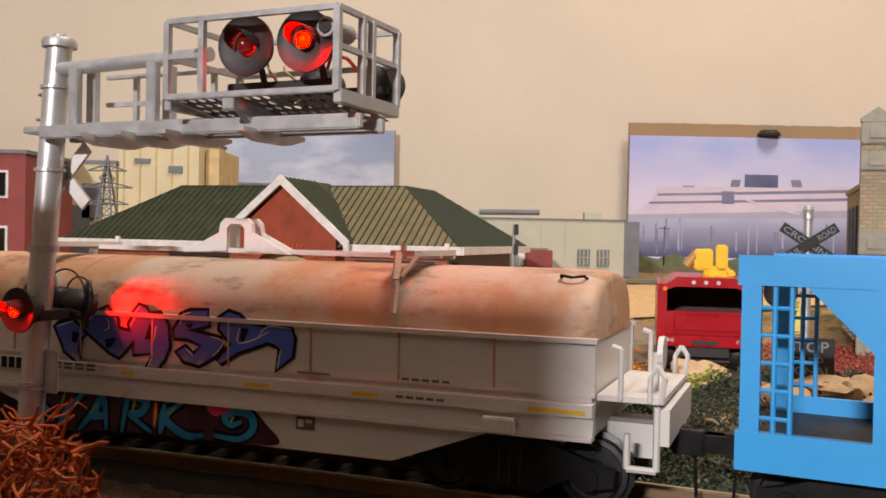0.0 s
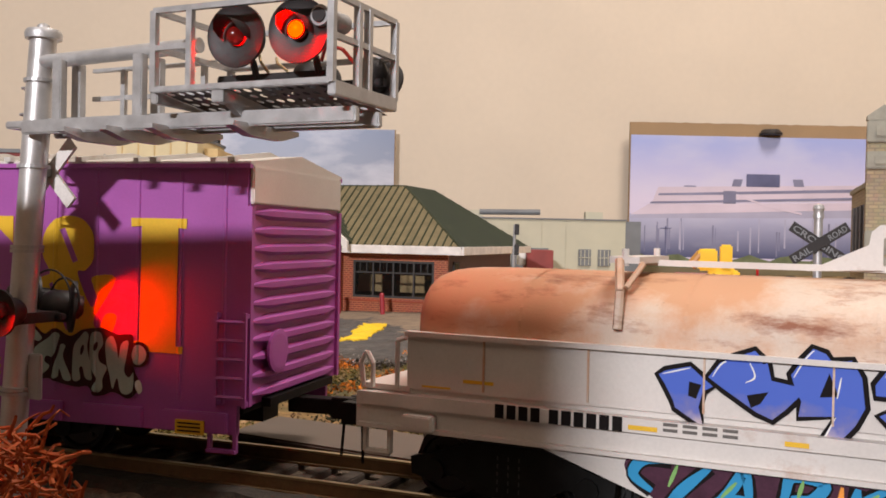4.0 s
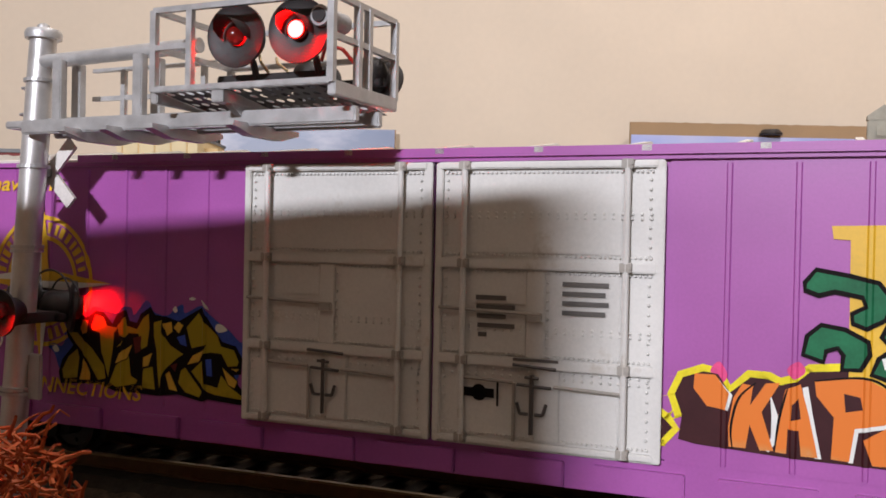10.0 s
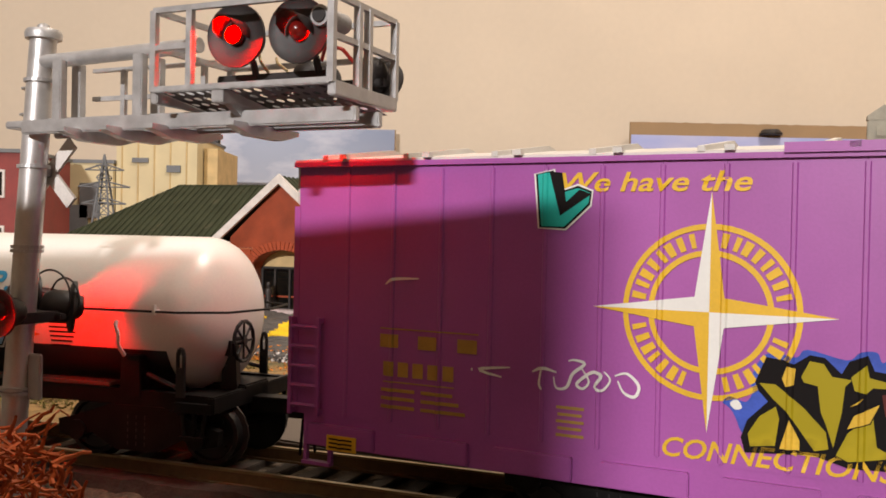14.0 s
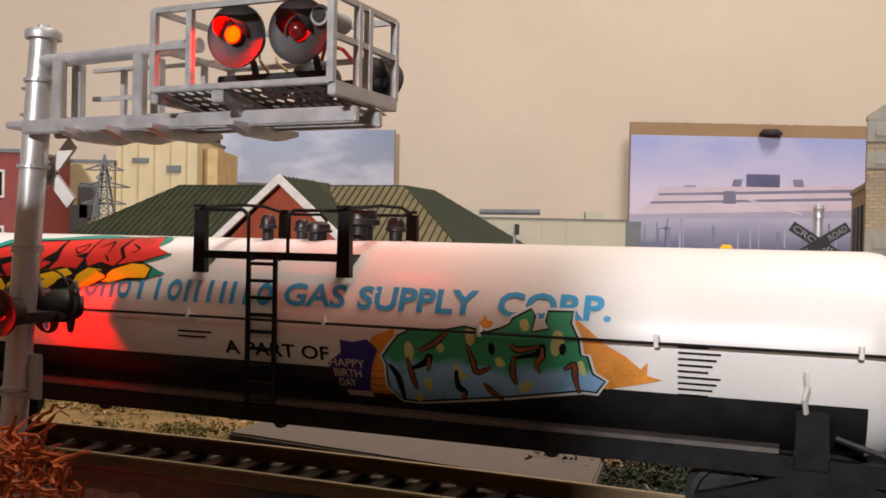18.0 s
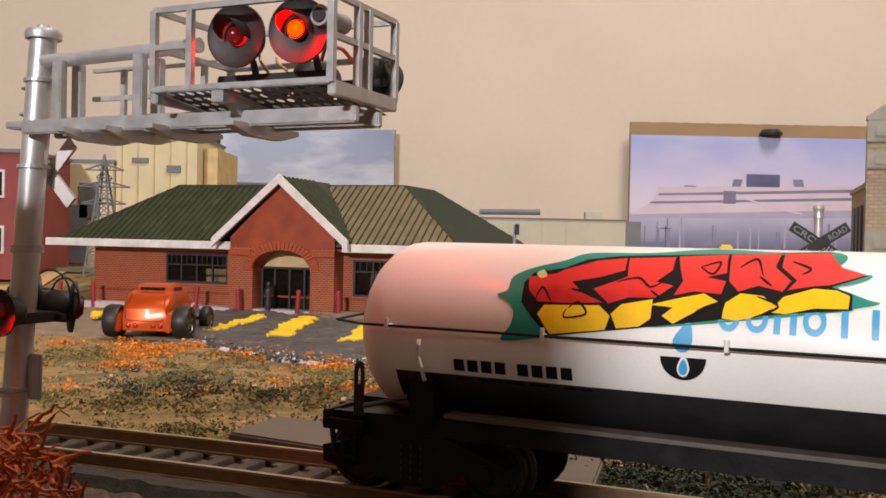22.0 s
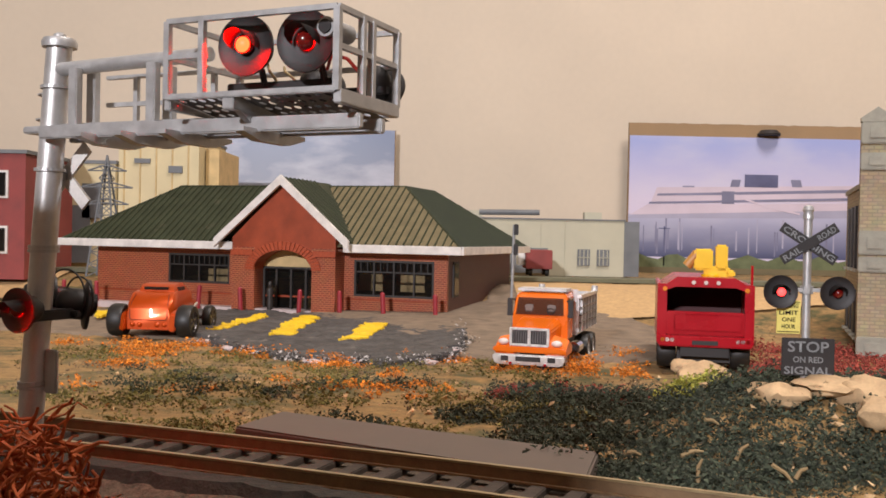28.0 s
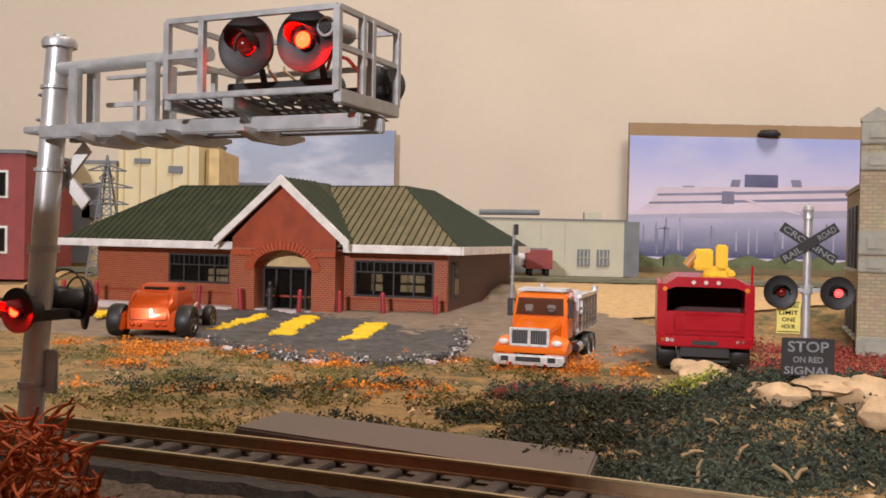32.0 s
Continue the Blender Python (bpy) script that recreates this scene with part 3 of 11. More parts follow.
def spray_mint(car, side):
    """The mint word with its dot and thick dark edge."""
    top = sprayed("graffiti", car, ((86.1, 20.4), (86.4, 22.5), (88.5, 23.7), (90.4, 22.5), (92.1, 21.3), (93.5, 22.1), (94.7, 22.2), (96.0, 21.5), (97.4, 21.2), (99.2, 22.2), (101.2, 22.6), (103.0, 22.7), (104.6, 22.3), (105.9, 21.8), (107.7, 21.9), (108.9, 21.5), (109.0, 17.7), (109.5, 15.7), (110.2, 13.8), (109.2, 12.1), (107.7, 11.6), (106.1, 12.3), (104.8, 12.4), (103.6, 11.9), (101.7, 11.7), (100.5, 13.1), (98.2, 12.9), (94.6, 13.5), (92.8, 14.0), (89.9, 13.5), (88.5, 14.7), (88.3, 16.7), (89.5, 18.9), (88.9, 19.3), (86.8, 18.7)), SPRAYMAROON, side, 0.000340, "smooth", 0.0, label="pale mint spray-painted letters with a thick dark edge")
    sprayed("graffiti", top, ((109.8, 20.8), (111.1, 20.4), (111.8, 19.0), (111.3, 17.3), (109.9, 16.7), (108.5, 17.2), (108.1, 18.7), (108.7, 20.2)), SPRAYMAROON, side, 0.000342, "smooth", 0.0)
    sprayed("letter_shape", top, ((87.0, 20.6), (87.4, 22.4), (88.9, 22.9), (91.6, 20.8), (90.8, 20.0), (89.4, 20.7), (89.0, 19.9), (87.5, 19.6)), SPRAYMINT, side, 0.000380, "smooth", 0.0)
    sprayed("letter_shape", top, ((89.4, 15.3), (89.2, 17.1), (90.5, 19.1), (92.8, 20.6), (94.1, 21.6), (95.1, 21.2), (94.7, 19.4), (93.8, 17.6), (92.6, 17.7), (92.2, 16.8), (93.2, 16.0), (92.1, 14.8), (90.5, 14.5)), SPRAYMINT, side, 0.000382, "smooth", 0.0)
    sprayed("letter_shape", top, ((95.0, 19.3), (96.2, 19.5), (95.8, 17.6), (97.4, 14.2), (96.0, 13.9), (95.1, 15.7), (94.8, 14.4), (93.8, 14.4)), SPRAYMINT, side, 0.000384, "smooth", 0.0)
    sprayed("letter_shape", top, ((97.9, 19.7), (99.1, 21.2), (99.9, 22.0), (100.6, 21.4), (100.4, 19.1), (101.5, 14.6), (100.1, 14.4), (99.5, 16.2), (98.9, 15.9), (99.1, 14.2), (97.7, 14.0), (97.6, 17.2)), SPRAYMINT, side, 0.000386, "smooth", 0.0)
    sprayed("letter_shape", top, ((100.9, 21.2), (102.0, 22.1), (103.0, 21.7), (103.3, 20.1), (102.5, 18.7), (102.7, 17.3), (104.1, 16.4), (103.3, 14.5), (103.3, 13.0), (102.4, 12.2), (101.4, 12.8), (102.1, 14.3), (101.5, 15.7), (100.9, 16.7)), SPRAYMINT, side, 0.000388, "smooth", 0.0)
    sprayed("letter_shape", top, ((103.8, 20.5), (105.0, 21.5), (105.8, 20.1), (106.2, 18.0), (106.7, 20.3), (108.0, 20.8), (107.7, 18.3), (107.3, 16.0), (108.2, 15.0), (109.1, 15.9), (109.1, 13.5), (108.1, 12.3), (106.7, 12.6), (106.0, 14.8), (105.2, 13.0), (104.6, 15.2), (104.0, 17.3)), SPRAYMINT, side, 0.000390, "smooth", 0.0)
    sprayed("letter_shape", top, ((109.8, 20.3), (110.8, 19.9), (111.3, 18.9), (110.9, 17.7), (109.9, 17.1), (109.0, 17.6), (108.6, 18.6), (109.0, 19.8)), SPRAYMINT, side, 0.000392, "smooth", 0.0)
    sprayed("dark_gap", top, ((99.2, 18.2), (99.6, 19.8)), SPRAYMAROON, side, 0.000400, "line", 0.6)
    sprayed("dark_gap", top, ((102.2, 20.4), (101.8, 19.0)), SPRAYMAROON, side, 0.000402, "line", 0.6)
    sprayed("dark_gap", top, ((95.3, 21.2), (94.7, 18.7), (93.9, 16.5)), SPRAYMAROON, side, 0.000404, "line", 0.6)
    sprayed("white_drip", top, ((109.4, 14.0), (109.8, 14.7), (110.4, 14.3), (110.6, 13.0), (109.9, 12.5)), STARWHITE, side, 0.000360, "smooth", 0.0)


def big_figures(car, side):
    """The tall yellow characters beside the doors, with their narrow cut-outs."""
    sprayed("yellow_mark", car, ((92.9, 31.4), (91.6, 33.8), (91.4, 35.8), (91.8, 38.0), (93.5, 40.0), (96.1, 40.8), (98.9, 40.3), (100.8, 38.4), (101.4, 35.8), (100.9, 33.3), (99.6, 31.9), (98.2, 31.4), (100.8, 26.1), (102.0, 27.8), (100.9, 30.8), (105.4, 30.8), (101.6, 24.4), (102.3, 22.5), (103.5, 24.9), (105.6, 24.8), (104.6, 21.7), (102.2, 19.8), (97.3, 19.5), (93.0, 20.2), (90.7, 21.9), (89.0, 24.4), (88.7, 26.5), (89.7, 28.8), (91.3, 30.6)), YELLOW, side, 0.00020, "smooth", 0.0)
    sprayed("figure_gap", car, ((94.7, 38.5), (95.7, 38.8), (98.2, 33.5), (97.3, 33.1)), PURPLE, side, 0.00022, "sharp", 0.0)
    sprayed("figure_gap", car, ((92.8, 29.5), (93.5, 29.9), (97.0, 22.5), (96.2, 22.0)), PURPLE, side, 0.00022, "sharp", 0.0)
    sprayed("yellow_mark", car, ((108.0, 40.6), (118.1, 40.6), (118.0, 39.0), (116.6, 39.1), (116.4, 20.4), (117.7, 20.4), (117.6, 19.2), (108.3, 19.3), (108.4, 20.9), (109.8, 21.0), (110.0, 39.3), (108.1, 39.2)), YELLOW, side, 0.00020, "sharp", 0.0)
    sprayed("yellow_mark", car, ((51.3, 40.7), (59.6, 40.9), (62.4, 40.3), (64.9, 37.9), (66.2, 35.0), (66.7, 32.0), (66.2, 28.3), (65.2, 24.5), (63.6, 21.4), (60.0, 20.4), (53.5, 20.7), (53.4, 25.3), (53.3, 39.1), (51.5, 39.2)), YELLOW, side, 0.00020, "sharp", 0.0)
    sprayed("yellow_mark", car, ((69.8, 40.6), (85.6, 40.6), (85.6, 36.1), (82.5, 38.7), (80.1, 38.8), (80.2, 21.8), (75.0, 21.9), (75.3, 38.6), (73.4, 38.6), (69.9, 36.2)), YELLOW, side, 0.00020, "sharp", 0.0)
    sprayed("figure_gap", car, ((58.0, 39.9), (59.5, 39.9), (60.0, 39.0), (60.2, 25.0), (58.2, 25.1)), PURPLE, side, 0.00022, "sharp", 0.0)


def spray_olive(car, side):
    """The olive piece with gold facets over blue."""
    top = sprayed("graffiti", car, ((-62.6, 22.2), (-61.4, 25.0), (-59.9, 25.8), (-57.5, 25.4), (-56.3, 26.4), (-52.1, 25.5), (-50.7, 26.5), (-49.0, 26.6), (-48.3, 25.5), (-46.3, 27.7), (-45.3, 27.4), (-44.5, 26.1), (-42.0, 25.7), (-40.5, 26.9), (-39.1, 27.5), (-38.7, 26.2), (-35.8, 27.5), (-34.3, 26.3), (-32.5, 25.1), (-30.6, 24.0), (-28.5, 22.4), (-27.9, 23.8), (-27.0, 24.1), (-26.8, 23.2), (-27.8, 21.6), (-28.4, 19.8), (-29.5, 16.5), (-35.4, 14.5), (-48.4, 13.7), (-55.4, 14.2), (-62.1, 14.6), (-64.5, 18.4), (-65.6, 19.4), (-64.8, 20.2), (-63.0, 19.7), (-62.2, 21.2)), SPRAYBLUE, side, 0.000160, "smooth", 0.0, label="olive yellow spray-painted letters with gold facets and blue splashes")
    sprayed("dark_ground", top, ((-62.0, 22.2), (-60.8, 25.2), (-58.9, 25.0), (-57.7, 24.6), (-56.0, 25.8), (-54.4, 25.6), (-52.6, 23.9), (-51.8, 25.4), (-49.9, 26.2), (-49.2, 24.5), (-47.8, 24.3), (-47.1, 25.7), (-45.2, 26.9), (-44.3, 25.7), (-41.9, 25.5), (-39.9, 24.9), (-35.6, 27.2), (-34.2, 25.2), (-31.8, 22.3), (-29.4, 21.8), (-28.2, 20.0), (-28.4, 17.7), (-29.7, 17.5), (-28.7, 15.9), (-26.3, 13.9), (-26.9, 13.1), (-34.2, 13.5), (-35.4, 13.1), (-39.8, 13.8), (-43.7, 13.3), (-48.4, 13.4), (-51.8, 13.3), (-55.4, 14.3), (-63.0, 13.7), (-63.5, 15.5), (-62.8, 17.6), (-60.5, 20.0), (-61.6, 21.2)), INK, side, 0.000200, "sharp", 0.0)
    sprayed("letter_shape", top, ((-62.7, 16.0), (-61.4, 18.2), (-59.6, 19.5), (-59.2, 18.1), (-59.6, 14.9), (-62.4, 14.5)), OLIVESPRAY, side, 0.000240, "sharp", 0.0, edge=(INK, 0.16))
    sprayed("letter_shape", top, ((-61.5, 22.1), (-59.7, 22.1), (-56.6, 19.7), (-54.1, 17.1), (-53.8, 15.2), (-55.3, 14.8), (-58.3, 18.9), (-60.0, 20.4)), OLIVESPRAY, side, 0.000242, "sharp", 0.0, edge=(INK, 0.16))
    sprayed("letter_shape", top, ((-56.9, 23.2), (-56.0, 25.1), (-54.5, 24.9), (-53.6, 23.5), (-51.5, 23.3), (-52.2, 22.5), (-52.5, 19.5), (-53.3, 15.4), (-54.1, 17.9), (-54.7, 19.3), (-55.1, 22.3), (-56.6, 22.6)), OLIVESPRAY, side, 0.000244, "sharp", 0.0, edge=(INK, 0.16))
    sprayed("letter_shape", top, ((-51.6, 23.6), (-50.0, 25.1), (-49.7, 23.7), (-47.7, 23.3), (-46.6, 25.0), (-45.5, 25.8), (-45.3, 23.6), (-45.7, 20.8), (-46.8, 20.2), (-47.4, 22.6), (-49.3, 22.6), (-50.0, 21.9), (-51.2, 22.1)), OLIVESPRAY, side, 0.000246, "sharp", 0.0, edge=(INK, 0.16))
    sprayed("letter_shape", top, ((-51.8, 17.3), (-49.3, 19.6), (-48.8, 16.0), (-47.5, 15.4), (-47.8, 14.8), (-51.7, 14.0), (-53.0, 14.6)), OLIVESPRAY, side, 0.000248, "sharp", 0.0, edge=(INK, 0.16))
    sprayed("letter_shape", top, ((-46.4, 17.2), (-44.6, 17.7), (-44.1, 14.2), (-46.6, 14.3)), OLIVESPRAY, side, 0.000250, "sharp", 0.0, edge=(INK, 0.16))
    sprayed("letter_shape", top, ((-44.5, 24.5), (-42.8, 25.0), (-43.0, 23.1), (-41.3, 21.2), (-38.8, 20.0), (-40.0, 19.3), (-42.2, 17.5), (-42.8, 16.3), (-43.3, 14.4), (-43.7, 17.6), (-43.9, 20.3), (-44.4, 22.3)), OLIVESPRAY, side, 0.000252, "sharp", 0.0, edge=(INK, 0.16))
    sprayed("letter_shape", top, ((-39.2, 17.5), (-38.4, 18.0), (-36.8, 16.2), (-35.3, 14.6), (-35.8, 13.7), (-38.4, 14.3), (-39.7, 15.6)), OLIVESPRAY, side, 0.000254, "sharp", 0.0, edge=(INK, 0.16))
    sprayed("letter_shape", top, ((-38.3, 24.1), (-36.1, 26.4), (-35.0, 25.0), (-32.7, 23.2), (-32.0, 21.6), (-29.7, 21.2), (-28.8, 19.5), (-29.1, 18.9), (-30.7, 18.7), (-31.9, 20.5), (-33.8, 20.6), (-35.2, 20.3), (-34.6, 21.7), (-37.3, 21.0), (-37.9, 22.8)), OLIVESPRAY, side, 0.000256, "sharp", 0.0, edge=(INK, 0.16))
    sprayed("letter_shape", top, ((-37.3, 17.5), (-35.3, 19.3), (-34.9, 15.8), (-32.5, 15.4), (-31.9, 17.3), (-30.1, 15.6), (-27.1, 13.9), (-32.9, 14.3), (-34.5, 14.7)), OLIVESPRAY, side, 0.000258, "sharp", 0.0, edge=(INK, 0.16))
    sprayed("facet", top, ((-59.0, 22.8), (-58.5, 24.3), (-57.5, 24.1), (-57.7, 22.2), (-58.6, 21.9)), GOLDFACET, side, 0.000260, "sharp", 0.0, edge=(INK, 0.16))
    sprayed("facet", top, ((-59.1, 14.6), (-58.1, 18.1), (-56.9, 15.8), (-56.9, 14.7)), GOLDFACET, side, 0.000262, "sharp", 0.0, edge=(INK, 0.16))
    sprayed("facet", top, ((-51.9, 17.7), (-51.2, 19.3), (-48.6, 20.8), (-49.6, 18.6)), GOLDFACET, side, 0.000264, "sharp", 0.0, edge=(INK, 0.16))
    sprayed("facet", top, ((-46.5, 17.5), (-46.4, 19.0), (-44.7, 19.8), (-45.4, 17.8)), GOLDFACET, side, 0.000266, "sharp", 0.0, edge=(INK, 0.16))
    sprayed("facet", top, ((-42.7, 24.4), (-41.1, 24.8), (-40.9, 23.3), (-41.9, 22.6)), GOLDFACET, side, 0.000268, "sharp", 0.0, edge=(INK, 0.16))
    sprayed("facet", top, ((-42.1, 16.7), (-41.4, 17.2), (-39.8, 14.3), (-41.4, 14.5)), GOLDFACET, side, 0.000270, "sharp", 0.0, edge=(INK, 0.16))
    sprayed("facet", top, ((-38.0, 18.5), (-37.1, 19.9), (-35.0, 20.9), (-35.9, 19.1)), GOLDFACET, side, 0.000272, "sharp", 0.0, edge=(INK, 0.16))
    sprayed("facet", top, ((-31.7, 18.5), (-30.9, 17.9), (-29.0, 16.6), (-29.5, 15.6), (-30.6, 16.0)), GOLDFACET, side, 0.000274, "sharp", 0.0, edge=(INK, 0.16))
    sprayed("facet", top, ((-30.1, 18.4), (-28.7, 18.5), (-29.2, 18.0)), GOLDFACET, side, 0.000276, "sharp", 0.0, edge=(INK, 0.16))
    sprayed("facet", top, ((-40.7, 23.9), (-39.9, 24.9), (-38.9, 24.4), (-39.7, 23.1)), GOLDFACET, side, 0.000278, "sharp", 0.0, edge=(INK, 0.16))
    sprayed("facet", top, ((-51.6, 20.3), (-50.2, 21.4), (-50.9, 20.6)), GOLDFACET, side, 0.000280, "sharp", 0.0, edge=(INK, 0.16))
    sprayed("blue_gap", top, ((-40.1, 22.5), (-38.6, 23.0), (-38.2, 21.2), (-39.4, 21.5)), SPRAYBLUE, side, 0.000270, "sharp", 0.0)
    sprayed("blue_gap", top, ((-34.7, 19.5), (-33.7, 19.6), (-33.5, 17.0), (-34.5, 17.1)), SPRAYBLUE, side, 0.000272, "sharp", 0.0)
    sprayed("maroon_gap", top, ((-48.4, 21.9), (-46.8, 22.3), (-47.0, 19.9), (-48.0, 19.5)), SPRAYMAROON2, side, 0.000270, "sharp", 0.0)
    sprayed("maroon_gap", top, ((-41.2, 18.1), (-39.9, 18.6), (-40.3, 17.2)), SPRAYMAROON2, side, 0.000272, "sharp", 0.0)
    sprayed("white_dot", top, ((-33.1, 24.2), (-32.7, 24.9), (-31.8, 24.8), (-30.9, 24.1), (-31.9, 23.7), (-32.6, 23.7)), STARWHITE, side, 0.000280, "smooth", 0.0)
    sprayed("white_dot", top, ((-37.9, 28.4), (-37.4, 28.7), (-36.6, 28.5), (-37.3, 28.2)), STARWHITE, side, 0.000282, "smooth", 0.0)
    sprayed("white_dot", top, ((-35.7, 28.3), (-34.9, 27.9), (-34.3, 26.9), (-35.0, 27.3)), STARWHITE, side, 0.000284, "smooth", 0.0)
    sprayed("white_dot", top, ((-64.8, 19.4), (-64.0, 19.9), (-63.4, 19.0), (-64.2, 18.7)), STARWHITE, side, 0.000286, "smooth", 0.0)
    sprayed("white_dot", top, ((-40.9, 26.7), (-40.4, 27.2), (-40.0, 26.5), (-40.5, 26.2)), STARWHITE, side, 0.000288, "smooth", 0.0)


def spray_red(car, side):
    """Red and yellow letters over the tank's shoulder, on a sea-green cloud."""
    top = sprayed("graffiti", car, ((-67.8, 30.6), (-66.4, 31.3), (-66.1, 33.1), (-63.5, 34.4), (-59.4, 35.5), (-56.3, 36.6), (-48.1, 36.8), (-39.7, 37.5), (-31.3, 37.3), (-25.1, 37.5), (-23.0, 36.9), (-23.8, 35.7), (-22.7, 35.0), (-20.0, 34.8), (-21.5, 33.9), (-23.8, 33.3), (-22.3, 32.7), (-20.4, 32.0), (-19.1, 31.6), (-21.9, 30.9), (-23.1, 30.5), (-35.4, 28.7), (-44.4, 27.5), (-47.3, 27.3), (-57.2, 25.8), (-62.0, 24.9), (-66.5, 24.5), (-65.2, 26.6), (-65.0, 28.6), (-66.4, 29.9)), SPRAYTEAL2, side, 0.000120, "smooth", 0.0, label="red and yellow sprayed letters on a sea-green cloud")
    sprayed("dark_ground", top, ((-64.2, 32.4), (-63.2, 33.7), (-58.9, 34.5), (-56.2, 35.7), (-51.7, 36.3), (-25.1, 37.4), (-24.0, 35.5), (-20.6, 34.7), (-24.5, 33.3), (-22.1, 32.5), (-22.1, 30.7), (-28.8, 30.0), (-35.4, 29.1), (-42.3, 28.0), (-49.5, 26.9), (-59.7, 25.4), (-62.2, 27.8), (-64.0, 29.7)), INK, side, 0.000150, "sharp", 0.0)
    sprayed("red_letter", top, ((-63.7, 33.1), (-59.8, 33.7), (-58.7, 34.3), (-54.5, 35.6), (-50.7, 36.0), (-50.4, 34.4), (-53.7, 33.4), (-57.3, 32.7), (-55.5, 31.3), (-52.5, 30.2), (-56.8, 29.9), (-61.6, 29.9), (-63.2, 31.4)), REDSPRAY, side, 0.000180, "sharp", 0.0)
    sprayed("red_letter", top, ((-50.4, 36.0), (-44.2, 36.3), (-44.1, 34.6), (-45.9, 33.1), (-43.5, 32.7), (-45.6, 31.1), (-49.1, 31.0), (-51.7, 30.1), (-54.1, 31.9), (-49.8, 33.6)), REDSPRAY, side, 0.000182, "sharp", 0.0)
    sprayed("red_letter", top, ((-43.8, 36.4), (-37.5, 36.8), (-37.1, 34.5), (-39.5, 33.9), (-37.0, 33.5), (-37.4, 31.9), (-40.8, 32.1), (-43.3, 31.5), (-42.4, 33.3)), REDSPRAY, side, 0.000184, "sharp", 0.0)
    sprayed("red_letter", top, ((-37.1, 36.8), (-30.9, 37.1), (-31.3, 35.4), (-29.2, 33.8), (-30.1, 32.5), (-33.0, 33.1), (-35.3, 32.3), (-36.6, 33.5)), REDSPRAY, side, 0.000186, "sharp", 0.0)
    sprayed("red_letter", top, ((-30.5, 37.1), (-25.1, 37.3), (-23.5, 35.6), (-20.6, 34.8), (-24.6, 33.5), (-26.4, 33.3), (-29.5, 32.7), (-28.5, 33.9), (-30.5, 35.4)), REDSPRAY, side, 0.000188, "sharp", 0.0)
    sprayed("yellow_letter", top, ((-61.4, 28.3), (-60.6, 29.5), (-52.9, 29.8), (-51.3, 28.5), (-51.8, 26.7), (-59.4, 25.7)), SPRAYGOLD2, side, 0.000180, "sharp", 0.0)
    sprayed("yellow_letter", top, ((-51.2, 28.8), (-49.9, 30.1), (-45.9, 30.9), (-45.9, 28.5), (-47.3, 27.4), (-50.3, 27.0)), SPRAYGOLD2, side, 0.000182, "sharp", 0.0)
    sprayed("yellow_letter", top, ((-46.2, 30.2), (-43.3, 31.0), (-39.5, 31.9), (-37.7, 31.0), (-40.0, 29.8), (-43.0, 28.0), (-44.5, 28.9), (-43.2, 30.0)), SPRAYGOLD2, side, 0.000184, "sharp", 0.0)
    sprayed("yellow_letter", top, ((-36.7, 30.9), (-35.0, 32.1), (-32.3, 31.9), (-30.6, 30.7), (-33.4, 29.2), (-35.4, 28.8), (-37.0, 29.0), (-36.9, 30.0)), SPRAYGOLD2, side, 0.000186, "sharp", 0.0)
    sprayed("yellow_letter", top, ((-31.4, 30.0), (-29.9, 31.9), (-26.5, 33.0), (-23.9, 32.9), (-22.4, 32.3), (-22.5, 30.8), (-26.3, 30.7), (-29.5, 29.9)), SPRAYGOLD2, side, 0.000188, "sharp", 0.0)
    sprayed("paint_line", top, ((-57.4, 29.1), (-57.5, 28.0), (-54.6, 28.6), (-55.8, 30.1), (-57.1, 29.3)), INK, side, 0.000210, "line", 0.3)
    sprayed("paint_line", top, ((-62.1, 29.9), (-61.3, 31.8), (-59.7, 30.0)), INK, side, 0.000212, "line", 0.3)
    sprayed("paint_line", top, ((-51.1, 32.9), (-48.3, 33.5), (-46.5, 32.4), (-44.9, 33.2)), INK, side, 0.000214, "line", 0.3)
    sprayed("paint_line", top, ((-40.5, 35.1), (-38.2, 35.8), (-38.8, 34.3), (-40.5, 35.1)), INK, side, 0.000216, "line", 0.3)
    sprayed("paint_line", top, ((-35.6, 35.2), (-33.7, 36.3), (-32.6, 34.3)), INK, side, 0.000218, "line", 0.3)
    sprayed("paint_line", top, ((-33.0, 34.2), (-31.4, 33.1)), INK, side, 0.000220, "line", 0.3)
    sprayed("paint_line", top, ((-29.3, 36.1), (-27.1, 35.3), (-28.0, 34.6)), INK, side, 0.000222, "line", 0.3)
    sprayed("paint_line", top, ((-40.2, 29.7), (-37.9, 30.8)), INK, side, 0.000224, "line", 0.3)
    sprayed("paint_line", top, ((-33.4, 29.2), (-30.4, 30.7), (-33.0, 31.8)), INK, side, 0.000226, "line", 0.3)
    sprayed("paint_line", top, ((-57.2, 31.8), (-54.7, 31.3)), INK, side, 0.000228, "line", 0.3)
    sprayed("paint_line", top, ((-44.8, 31.0), (-46.4, 32.0)), INK, side, 0.000230, "line", 0.3)
    sprayed("lime_patch", top, ((-62.7, 33.6), (-61.9, 34.1), (-61.1, 33.3), (-62.0, 33.0)), SPRAYLIME, side, 0.000220, "smooth", 0.0)


